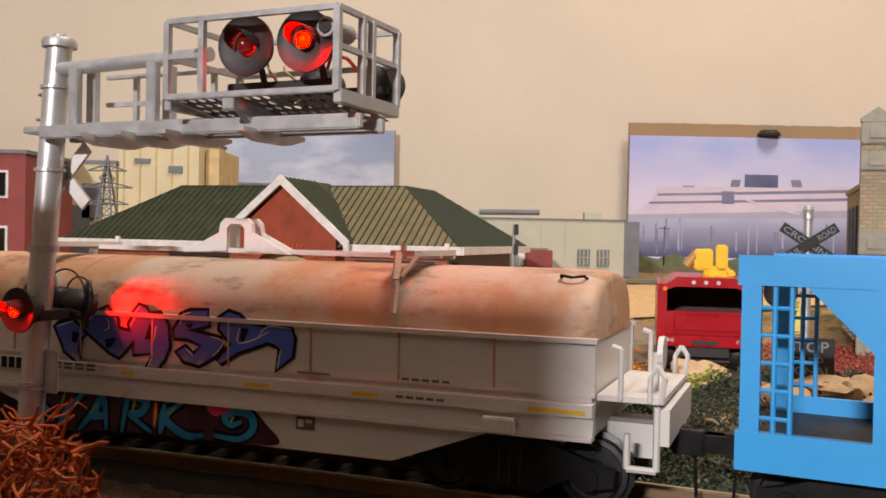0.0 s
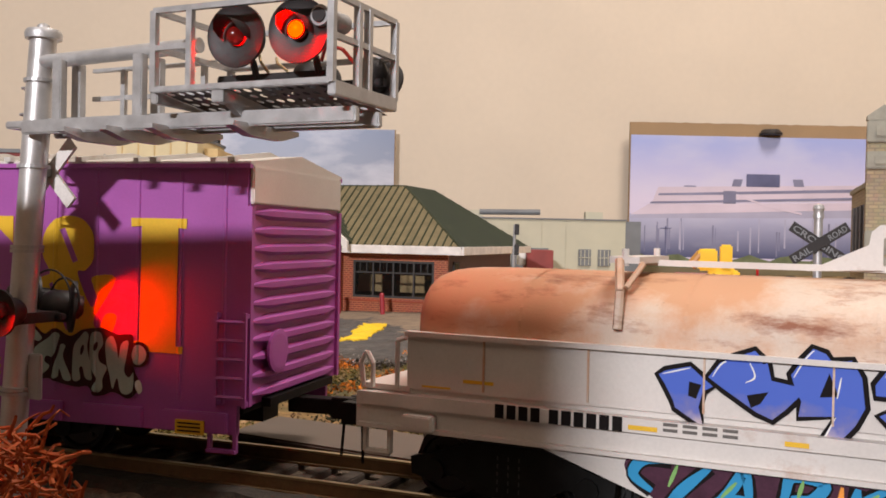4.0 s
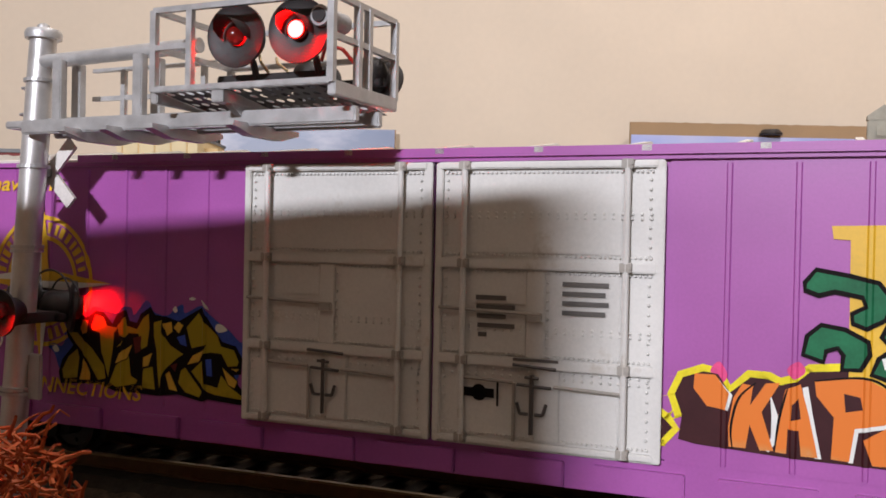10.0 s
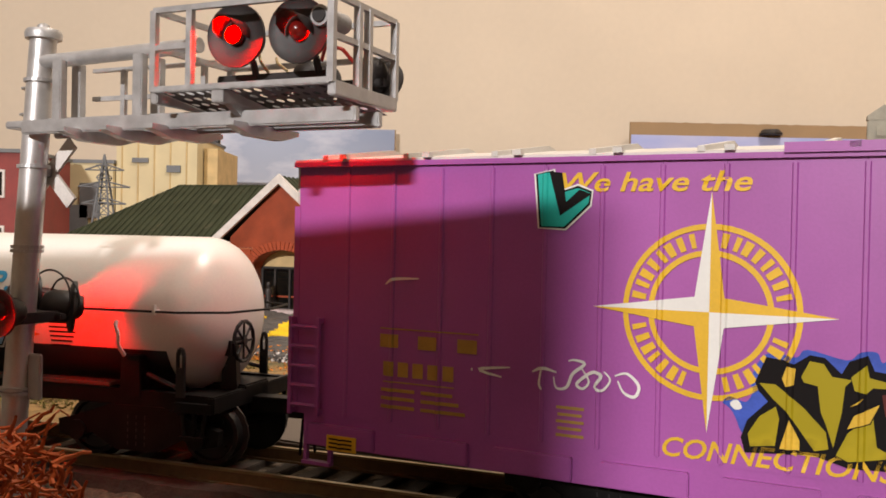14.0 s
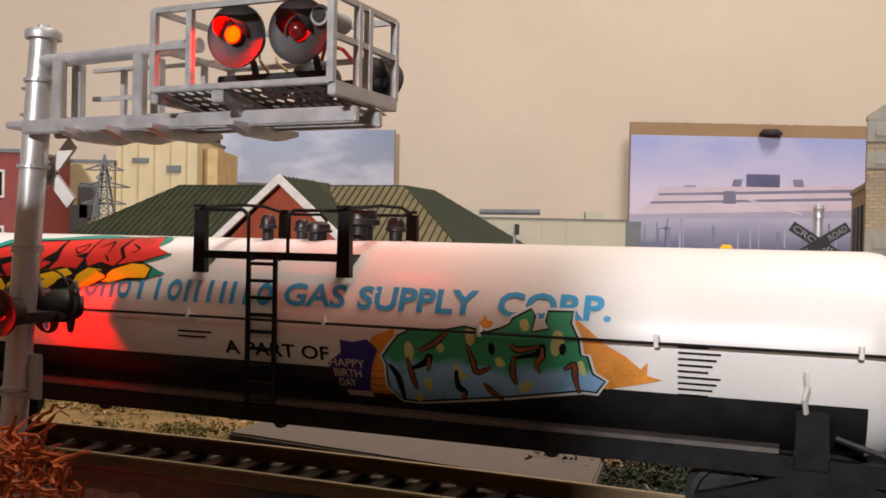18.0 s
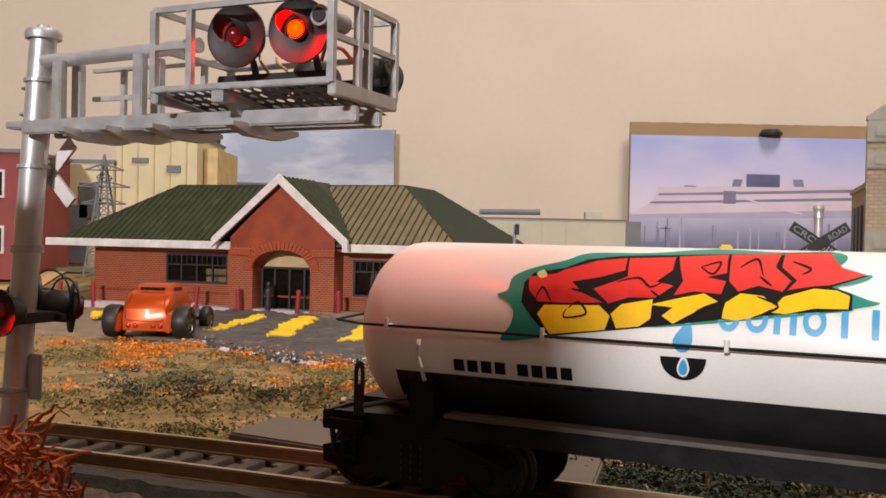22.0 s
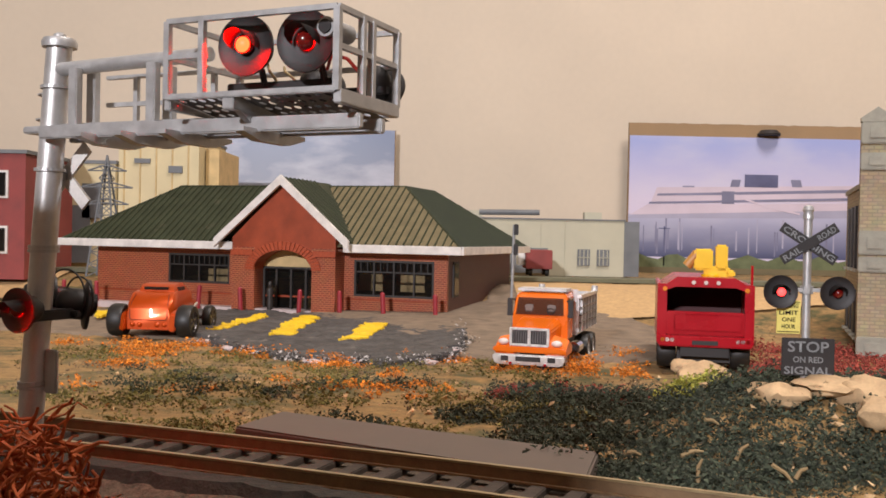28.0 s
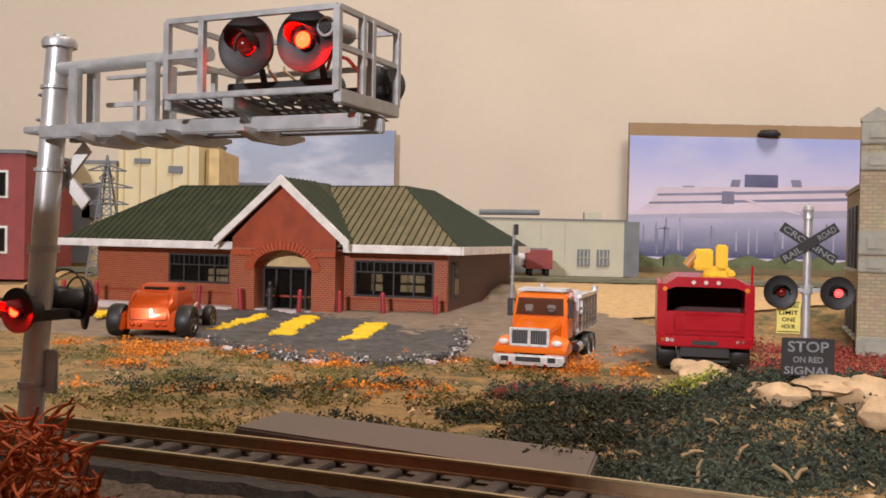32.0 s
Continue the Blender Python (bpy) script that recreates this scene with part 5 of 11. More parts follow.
def build_boxcar():
    car = thing("boxcar", "purple boxcar with cream doors, yellow lettering and graffiti", "railway car", "cars of the train")
    side = ribbed_side(W2)
    z0, z1 = 0.0116, 0.0487
    bm = bmesh.new()
    bm_box(bm, 0, 0, (z0 + z1) / 2, 2 * BL - 0.003, 2 * W2 - 0.0006, z1 - z0)
    part("body", bm, PURPLE, car, "purple painted steel body", bevel=0.0003)
    # side sheets with raised seams
    for sgn in (-1, 1):
        for way in (-1, 1):
            edges = [0.0025 + way * 0.0306] + [0.0025 + way * (0.0375 + 0.0077 * k) for k in range(12)] + [way * (BL - 0.0006)]
            for i, (a, b) in enumerate(zip(edges, edges[1:])):
                bm = bmesh.new()
                bm_box(bm, (a + b) / 2, sgn * (W2 - 0.00015), (z0 + z1) / 2, abs(b - a) - 0.00006, 0.0003, z1 - z0)
                p = part("side_panel", bm, PURPLE, car)
                if i:
                    bm = bmesh.new()
                    bm_prism(bm, [(-0.00044, -0.0001), (-0.00020, RIB), (0.00020, RIB), (0.00044, -0.0001)], z1 - z0 - 0.0010,
                             Matrix.Translation((a, -W2, z0 + 0.0003)) @ Matrix.Rotation(radians(90), 4, "X") if sgn < 0 else
                             Matrix.Translation((a, W2, z1 - 0.0007)) @ Matrix.Rotation(radians(-90), 4, "X"))
                    part("panel_rib", bm, PURPLE, p)
        # eave, and the raised header over the doors
        bm = bmesh.new()
        bm_box(bm, 0, sgn * (W2 + 0.0002), z1 + 0.0002, 2 * BL, 0.0010, 0.0007)
        part("eave", bm, PURPLE, car)
        bm = bmesh.new()
        bm_box(bm, 0.001, sgn * (W2 + 0.0004), z1 + 0.0010, 0.1205, 0.0016, 0.0012)
        part("door_header", bm, PURPLE, car)
        # lower sill with its pressed tabs
        bm = bmesh.new()
        bm_box(bm, 0, sgn * (W2 - 0.0006), 0.0094, 2 * BL - 0.004, 0.0010, 0.0048)
        sill = part("side_sill", bm, PURPLE, car)
        for i in range(17):
            u = -BL + 0.009 + i * (2 * BL - 0.018) / 16
            bm = bmesh.new()
            bm_box(bm, u, sgn * (W2 - 0.0001), 0.0088, 0.0112, 0.0016, 0.0032)
            part("sill_tab", bm, PURPLE, sill, bevel=0.00015)
    # roof
    bm = bmesh.new()
    bm_prism(bm, [(-W2 - 0.0004, z1 + 0.0004), (W2 + 0.0004, z1 + 0.0004), (W2 + 0.0004, z1 + 0.0009), (0.0, 0.0519), (-W2 - 0.0004, z1 + 0.0009)], 2 * BL,
             Matrix.Translation((BL, 0, 0)) @ Matrix.Rotation(radians(90), 4, "Z"))
    roof = part("roof", bm, ROOFCREAM, car, "cream-white panelled metal roof")
    for i in range(19):
        u = -BL + 0.006 + i * (2 * BL - 0.012) / 18
        bm = bmesh.new()
        bm_prism(bm, [(-W2 - 0.0006, z1 + 0.0008), (-W2 - 0.0006, z1 + 0.0015), (0, 0.0527), (W2 + 0.0006, z1 + 0.0015), (W2 + 0.0006, z1 + 0.0008), (0, 0.0519)], 0.0009,
                 Matrix.Translation((u, 0, 0)) @ Matrix.Rotation(radians(90), 4, "Z"))
        part("roof_rib", bm, ROOFCREAM, roof)
        bm = bmesh.new()
        bm_box(bm, u + 0.003, -W2 - 0.0006, z1 + 0.0012, 0.0012, 0.0012, 0.0007)
        part("roof_bracket", bm, ROOFCREAM, roof)
    # ribbed ends
    for sgn in (-1, 1):
        bm = bmesh.new()
        bm_box(bm, sgn * (BL - 0.001), 0, (z0 + z1) / 2, 0.0012, 2 * W2 - 0.001, z1 - z0)
        end = part("end_wall", bm, PURPLE, car)
        for i in range(11):
            z = z0 + 0.0016 + i * 0.00285
            bm = bmesh.new()
            ring = []
            for k in range(7):
                y = -W2 + 0.0012 + (2 * W2 - 0.0024) * k / 6
                s = 0.0011 if 0 < k < 6 else 0.0003
                ring.append([(sgn * (BL - 0.0005), y, z - s), (sgn * (BL - 0.0005 + s), y, z - s * 0.4), (sgn * (BL - 0.0005 + s), y, z + s * 0.4), (sgn * (BL - 0.0005), y, z + s)])
            bm_loft(bm, ring)
            part("end_rib", bm, PURPLE, end, smooth=True)
        bm = bmesh.new()
        bm_box(bm, sgn * (BL - 0.0002), 0, z1 - 0.0026, 0.0008, 2 * W2 - 0.0008, 0.0060)
        part("end_cap_panel", bm, ROOFCREAM, end, "white upper end panel", bevel=0.0002)
        for y in (-W2 + 0.0004, W2 - 0.0004):
            bm = bmesh.new()
            bm_box(bm, sgn * (BL - 0.0003), y, (z0 + z1) / 2 - 0.003, 0.0010, 0.0010, z1 - z0 - 0.006)
            part("corner_post", bm, PURPLE, end)
        bm = bmesh.new()
        bm_box(bm, sgn * (BL + 0.0004), 0.0, 0.0115, 0.0016, 0.026, 0.0014)
        part("crossover_platform", bm, STEELBLACK, end)
        bm = bmesh.new()
        bm_lathe(bm, [(0, 0), (0.0035, 0), (0.0036, 0.0005), (0.0028, 0.0006), (0, 0.0006)], 18, Matrix.Translation((sgn * (BL + 0.0006), -0.010, 0.0195)) @ Matrix.Rotation(radians(90 * sgn), 4, "Y"))
        part("brake_wheel", bm, PURPLE, end)
        rung_ladder(car, sgn * BL - (0.0051 if sgn > 0 else -0.0002), sgn * BL - (0.0002 if sgn > 0 else -0.0051), 0.0116, 0.0262, 5, -W2, PURPLE)
        hook_coupler(car, sgn * BL, sgn)
        # corner step
        bm = bmesh.new()
        for du in (-0.0022, 0.0022):
            bm_box(bm, sgn * (BL - 0.0045) + du, -W2 + 0.0004, 0.0072, 0.0006, 0.0007, 0.0060)
        bm_box(bm, sgn * (BL - 0.0045), -W2 + 0.0002, 0.0044, 0.0050, 0.0012, 0.0005)
        part("corner_step", bm, PURPLE, car)
        bm = bmesh.new()
        bm_box(bm, sgn * BL - sgn * 0.0095, -W2 - 0.0010, 0.0080, 0.0050, 0.0003, 0.0022)
        pl = part("placard", bm, YELLOW, car, "small yellow placard")
        marks("placard_line", pl, [rect(sgn * BL - sgn * 0.0095 - 0.0020, sgn * BL - sgn * 0.0095 + 0.0020, 0.0073 + 0.0006 * k, 0.00755 + 0.0006 * k) for k in range(3)], INK, side, 0.0013)
    # two plug doors on the near side
    for a, b in ((-0.0276, 0.0020), (0.0026, 0.0326)):
        bm = bmesh.new()
        bm_box(bm, (a + b) / 2, -W2 - 0.0003, 0.0299, b - a, 0.0009, 0.0372)
        door = part("door", bm, CREAM, car, "cream-white plug door with rods and rivets", bevel=0.0002)
        w = b - a
        fu = lambda f, a=a, w=w: a + f * w
        front = -W2 - 0.00075
        for f, wd in ((0.02, 0.0010), (0.985, 0.0012)):
            bm = bmesh.new()
            bm_box(bm, fu(f), front - 0.0003, 0.0299, wd, 0.0006, 0.0368)
            part("door_post", bm, CREAM, door, bevel=0.00012)
        for z, h in ((0.0479, 0.0008), (0.0352, 0.0013), (0.0226, 0.0013), (0.0121, 0.0008)):
            bm = bmesh.new()
            bm_box(bm, fu(0.5), front - 0.0004, z, w - 0.0012, 0.0008, h)
            part("door_bar", bm, CREAM, door, bevel=0.00015)
        for f in (0.145, 0.855):
            bm = bmesh.new()
            bm_tube(bm, (fu(f), front - 0.0011, 0.0118), (fu(f), front - 0.0011, 0.0484), 0.00042, 8)
            rod = part("lock_rod", bm, CREAM, door, smooth=True)
            for z in (0.0479, 0.0352, 0.0226, 0.0124):
                bm = bmesh.new()
                bm_box(bm, fu(f), front - 0.0009, z, 0.0015, 0.0012, 0.0012)
                bm_tube(bm, (fu(f) + 0.0005, front - 0.0014, z), (fu(f) + 0.0005, front - 0.0018, z), 0.0003, 6)
                part("rod_bracket", bm, CREAM_DARK, rod, bevel=0.0001)
        for f, z0, z1, wd in ((0.47, 0.0232, 0.0345, 0.0024), (0.53, 0.0128, 0.0222, 0.0030)):
            bm = bmesh.new()
            bm_box(bm, fu(f), front - 0.0002, (z0 + z1) / 2, wd, 0.0004, z1 - z0)
            part("door_strip", bm, CREAM, door, bevel=0.00012)
        for f0, f1, z0, z1 in ((0.17, 0.43, 0.0300, 0.0342), (0.17, 0.43, 0.0236, 0.0292), (0.53, 0.83, 0.0236, 0.0342), (0.17, 0.83, 0.0366, 0.0468), (0.16, 0.38, 0.0130, 0.0200), (0.60, 0.83, 0.0130, 0.0194)):
            bm = bmesh.new()
            bm_box(bm, (fu(f0) + fu(f1)) / 2, front - 0.00008, (z0 + z1) / 2, fu(f1) - fu(f0), 0.0003, z1 - z0)
            part("door_plate", bm, CREAM, door, bevel=0.00012)
        for p, q in (((0.03, 0.0293), (0.50, 0.0289)), ((0.14, 0.0203), (0.38, 0.0201)), ((0.56, 0.0199), (0.86, 0.0196)), ((0.385, 0.0200), (0.385, 0.0126))):
            bm = bmesh.new()
            bm_tube(bm, (fu(p[0]), front - 0.0008, p[1]), (fu(q[0]), front - 0.0008, q[1]), 0.00024, 6)
            part("handle_rod", bm, CREAM_DARK, door)
        bm = bmesh.new()
        bm_box(bm, fu(0.47), front - 0.0007, 0.0284, 0.0018, 0.0010, 0.0008)
        part("latch", bm, CREAM_DARK, door)
        lock = None
        for n, pts in enumerate((((0.465, 0.0212), (0.465, 0.0136)), ((0.40, 0.0199), (0.55, 0.0197)), ((0.435, 0.0209), (0.495, 0.0208)), ((0.40, 0.0176), (0.415, 0.0162), (0.45, 0.0162)), ((0.53, 0.0176), (0.515, 0.0162), (0.48, 0.0162)), ((0.38, 0.0224), (0.57, 0.0221)))):
            bm = bmesh.new()
            bm_bar(bm, [(fu(f), front - 0.0009, z) for f, z in pts], 0.00022 if n else 0.0003, 6)
            part("lock_lever", bm, LOCKDARK, door, "dark steel lock lever" if n == 0 else "")
        bm = bmesh.new()
        dot = [(0.00022, 0), (0.00015, 0.00014), (0, 0.00018)]
        for z, dz in ((0.0418, 0.0006), (0.0272, 0.0006), (0.0216, 0.0008)):
            for k in range(24):
                for q in (0, 1):
                    bm_lathe(bm, dot, 6, Matrix.Translation((fu(0.05 + 0.90 * k / 23), front - 0.00022, z - q * dz)) @ Matrix.Rotation(radians(90), 4, "X"))
        for z in (0.0470, 0.0364, 0.0342, 0.0236, 0.0130):
            for k in range(44):
                bm_lathe(bm, dot, 6, Matrix.Translation((fu(0.05 + 0.90 * k / 43), front - 0.00022, z)) @ Matrix.Rotation(radians(90), 4, "X"))
        for f in (0.055, 0.945, 0.44, 0.52):
            for k in range(30 if f < 0.1 or f > 0.9 else 10):
                bm_lathe(bm, dot, 6, Matrix.Translation((fu(f), front - 0.00022, (0.0130 if f < 0.1 or f > 0.9 else 0.0236) + k * 0.00118)) @ Matrix.Rotation(radians(90), 4, "X"))
        tagged(part("rivets", bm, CREAM, door), kind="stuff")
        if a > 0:
            marks("door_stencil", door, [rect(0.0086 + 0.0001 * k, 0.0128 + 0.0012 * (k % 2) - 0.0026 * (k == 4), 0.0305 - 0.0012 * k, 0.0311 - 0.0012 * k) for k in range(5)]
                  + [rect(0.0202, 0.0261 - 0.0004 * (k % 2), 0.0326 - 0.0012 * k, 0.0332 - 0.0012 * k) for k in range(4)], STENCILGREY, flat_side(W2), 0.00125)
            marks("door_stencil", door, [rect(0.0140, 0.0200, 0.0229, 0.0233)], STENCILGREY, flat_side(W2), 0.0017)
            marks("door_mark", door, [rect(a + 0.0046, a + 0.0088, 0.0178, 0.0190), rect(a + 0.0040, a + 0.0043, 0.0168, 0.0200), rect(a + 0.0091, a + 0.0094, 0.0168, 0.0200),
                                      band(a + 0.0067, 0.0184, 0.0, 0.0011, 0, 359, 12)], INK, flat_side(W2), 0.00125)
    # big yellow figures beside the doors
    big_figures(car, side)
    # round emblem with a four-pointed star
    cu, cz = -0.0675, 0.0301
    for r0, r1 in ((0.0100, 0.0107), (0.0068, 0.0075)):
        marks("emblem_ring", car, ring_shape(cu, cz, r0, r1), YELLOW, side, 0.00016)
    for q in (0, 90, 180, 270):
        bars = []
        for k in range(8 if q in (0, 90) else 7):
            a = q + 12 + k * 9.2
            bars.append(band(cu, cz, 0.0079, 0.0097, a, a + 4.2 + (k % 3), 3))
        marks("emblem_bar", car, bars, YELLOW, side, 0.00018)
    for k in range(4):
        a = radians(90 * k)
        d, n = (math.cos(a), math.sin(a)), (-math.sin(a), math.cos(a))
        tip = (cu + d[0] * 0.0146, cz + d[1] * 0.0146)
        for sgn, m in ((1, STARWHITE if k % 2 else YELLOW), (-1, YELLOW if k % 2 else STARWHITE)):
            marks("star_point", car, [[(cu, cz), tip, (cu + d[0] * 0.0018 + sgn * n[0] * 0.0018, cz + d[1] * 0.0018 + sgn * n[1] * 0.0018)]], m, side, 0.00022)
    lettering("slogan", car, "We have the", -0.0868, -0.0628, 0.0447, 0.0472, YELLOW, side, 0.0002, slant=0.25)
    lettering("slogan", car, "CONNECTIONS", -0.0728, -0.0465, 0.0121, 0.0146, YELLOW, side, 0.0002, slant=0.25)
    # small stencils kept as bars
    marks("stencil_bar", car, [rect(-0.1138 + 0.0062 * k, -0.1108 + 0.0062 * k, 0.0226, 0.0245) for k in range(3)] + [rect(-0.1138, -0.0982, 0.0252, 0.0254), rect(-0.1132, -0.1018, 0.0176, 0.0178)]
          + [rect(-0.1132 + 0.0024 * k, -0.1115 + 0.0024 * k, 0.0185, 0.0206) for k in range(5)]
          + [rect(-0.1135, -0.1080, 0.0163 - 0.0012 * k, 0.0168 - 0.0012 * k) for k in range(3)] + [rect(-0.1070, -0.1020 + 0.001 * k, 0.0163 - 0.0012 * k, 0.0168 - 0.0012 * k) for k in range(3)], YELLOW_DIM, side, 0.00018)
    marks("stencil_bar", car, [rect(-0.0868 + 0.0002 * (k % 2), -0.0830 - 0.0003 * (k % 2), 0.0165 - 0.0009 * k, 0.0169 - 0.0009 * k) for k in range(5)], YELLOW_DIM, side, 0.00018)
    marks("stencil_bar", car, [rect(0.0785 + 0.003 * j, 0.0805 + 0.003 * j, 0.0165 - 0.0012 * k, 0.0170 - 0.0012 * k) for j in range(3) for k in range(3)], YELLOW_DIM, side, 0.00018)
    # graffiti
    spray_orange(car, side)
    spray_green(car, side)
    spray_mint(car, side)
    spray_olive(car, side)
    tick = sprayed("graffiti", car, ((-90.0, 47.0), (-88.0, 47.3), (-87.3, 44.4), (-84.4, 45.2), (-82.8, 44.6), (-83.0, 43.2), (-86.2, 40.2), (-89.4, 40.2)), SPRAYTEAL, side, 0.00028, label="turquoise sprayed tick with a black and white edge", edge=(INK, 0.3), halo=(STARWHITE, 0.55, 0))
    sprayed("paint_edge", tick, ((-88.4, 47.4), (-86.6, 47.2), (-86.0, 43.4), (-84.2, 45.0), (-82.6, 44.4), (-86.8, 41.6)), INK, side, 0.00030)
    tag = None
    for line in (((-90.2, 21.0), (-88.8, 21.6), (-86.8, 21.2)), ((-88.9, 21.4), (-89.2, 19.6), (-88.8, 18.8)), ((-87.2, 20.6), (-86.8, 19.2), (-85.4, 19.4), (-84.6, 21.2), (-83.0, 22.6), (-84.4, 23.0), (-85.2, 22.8)),
                 ((-83.4, 22.0), (-82.4, 20.4), (-83.2, 19.4), (-84.0, 20.0), (-82.0, 21.6), (-80.8, 21.2), (-81.6, 19.8), (-80.6, 19.4), (-79.6, 20.8), (-80.4, 21.8)), ((-79.0, 21.4), (-77.4, 21.8), (-75.9, 20.4), (-76.4, 19.0), (-77.8, 19.4), (-78.6, 20.8)),
                 ((-93.4, 21.3), (-98.0, 20.7), (-94.6, 19.9)), ((-99.2, 20.6), (-98.9, 20.6)), ((-113.0, 31.6), (-111.6, 32.4), (-107.6, 32.6))):
        ob = sprayed("graffiti" if tag is None else "scribble", car if tag is None else tag, line, STARWHITE, side, 0.0003, "line", 0.42, label="thin white scribbled tag" if tag is None else "")
        tag = tag or ob
    for u in (-0.081, 0.081):
        truck(car, u, WHEELS)
    bm = bmesh.new()
    bm_box(bm, 0, 0, 0.0086, 2 * BL - 0.01, 0.006, 0.005)
    bm_box(bm, 0, 0, 0.0108, 2 * BL - 0.004, 0.032, 0.0016)
    part("centre_sill", bm, STEELBLACK, car)
    return car


STENCILGREY = mat("faded_black_stencil", (0.11, 0.10, 0.09), 0.6, scale=500, bump=0.02)
SPRAYMAROON = mat("dark_maroon_spray", (0.045, 0.010, 0.012), 0.5, scale=300, bump=0.02, spec=0.2)
LOCKDARK = mat("dark_lock_steel", (0.10, 0.09, 0.085), 0.5, 0.3, scale=400, bump=0.1)
ROOFCREAM = mat("cream_roof_paint", (0.60, 0.58, 0.54), 0.45, dark=0.85, light=1.08, scale=50, bump=0.08, stain=(0.36, 0.30, 0.24), stain_at=0.6, stain_scale=90)
CREAM_DARK = mat("grimy_cream_paint", (0.36, 0.33, 0.29), 0.5, scale=90, bump=0.08)
STARWHITE = mat("white_marking", (0.74, 0.74, 0.70), 0.5, dark=0.92, light=1.05, scale=200, bump=0.02)
YELLOW_DIM = mat("faded_yellow_marking", (0.42, 0.26, 0.05), 0.55, scale=300, bump=0.02)
SPRAYYELLOW = mat("yellow_spray", (0.78, 0.66, 0.02), 0.5, dark=0.8, scale=300, bump=0.02, stain=(0.70, 0.10, 0.25), stain_at=0.6, stain_scale=250, spec=0.2)
ORANGESPRAY = two_tone("orange_spray", (0.66, 0.46, 0.36), (0.70, 0.19, 0.03), 0.0125, 0.0185, speck=(0.62, 0.25, 0.07))
OLIVESPRAY = two_tone("olive_spray", (0.22, 0.165, 0.008), (0.34, 0.27, 0.012), 0.012, 0.024, speck=(0.40, 0.31, 0.015))
GOLDFACET = mat("gold_facet_spray", (0.66, 0.42, 0.05), 0.5, dark=0.8, light=1.15, scale=300, bump=0.02, spec=0.2)
SPRAYMAROON2 = mat("maroon_spray", (0.10, 0.018, 0.015), 0.5, scale=300, bump=0.02, spec=0.2)
SPRAYPINK = mat("pink_spray", (0.72, 0.08, 0.24), 0.5, scale=300, bump=0.02, spec=0.2)
SPRAYGREEN = mat("green_spray", (0.015, 0.13, 0.055), 0.5, dark=0.7, light=1.3, scale=250, bump=0.02, spec=0.2)
SPRAYMINT = mat("mint_spray", (0.36, 0.46, 0.42), 0.5, dark=0.85, scale=250, bump=0.02, spec=0.2)
SPRAYBLUE = mat("blue_spray", (0.045, 0.09, 0.42), 0.5, dark=0.7, light=1.3, scale=250, bump=0.02, spec=0.2)
SPRAYTEAL = mat("teal_spray", (0.01, 0.36, 0.30), 0.4, dark=0.9, scale=250, bump=0.02, spec=0.2)
boxcar = build_boxcar()
# ---- white tank car ----
TR, TZ, TH = 0.0135, 0.0242, 0.0936


def shell(bm, r, zc, half, dome, n=40, a0=0.0, a1=360.0):
    """A tank's skin: a round body with domed ends; a0 to a1 is the arc that is built, in degrees from the side."""
    prof = [(-half + dome * (1 - math.cos(radians(90 * k / 8))), r * math.sin(radians(90 * k / 8))) for k in range(9)]
    prof += [(x, r) for x in np.linspace(-half + dome, half - dome, 14)[1:-1]]
    prof += [(half - dome * (1 - math.cos(radians(90 * k / 8))), r * math.sin(radians(90 * k / 8))) for k in range(8, -1, -1)]
    rows = []
    full = a1 - a0 >= 359.9
    m = n if full else n + 1
    for x, q in prof:
        rows.append([bm.verts.new((x, q * math.cos(radians(a0 + (a1 - a0) * i / n)), zc + q * math.sin(radians(a0 + (a1 - a0) * i / n)))) for i in range(m)])
    for a, b in zip(rows, rows[1:]):
        for i in range(n):
            j = (i + 1) % m
            bm.faces.new((a[i], a[j], b[j], b[i]))
    bmesh.ops.remove_doubles(bm, verts=bm.verts, dist=1e-6)


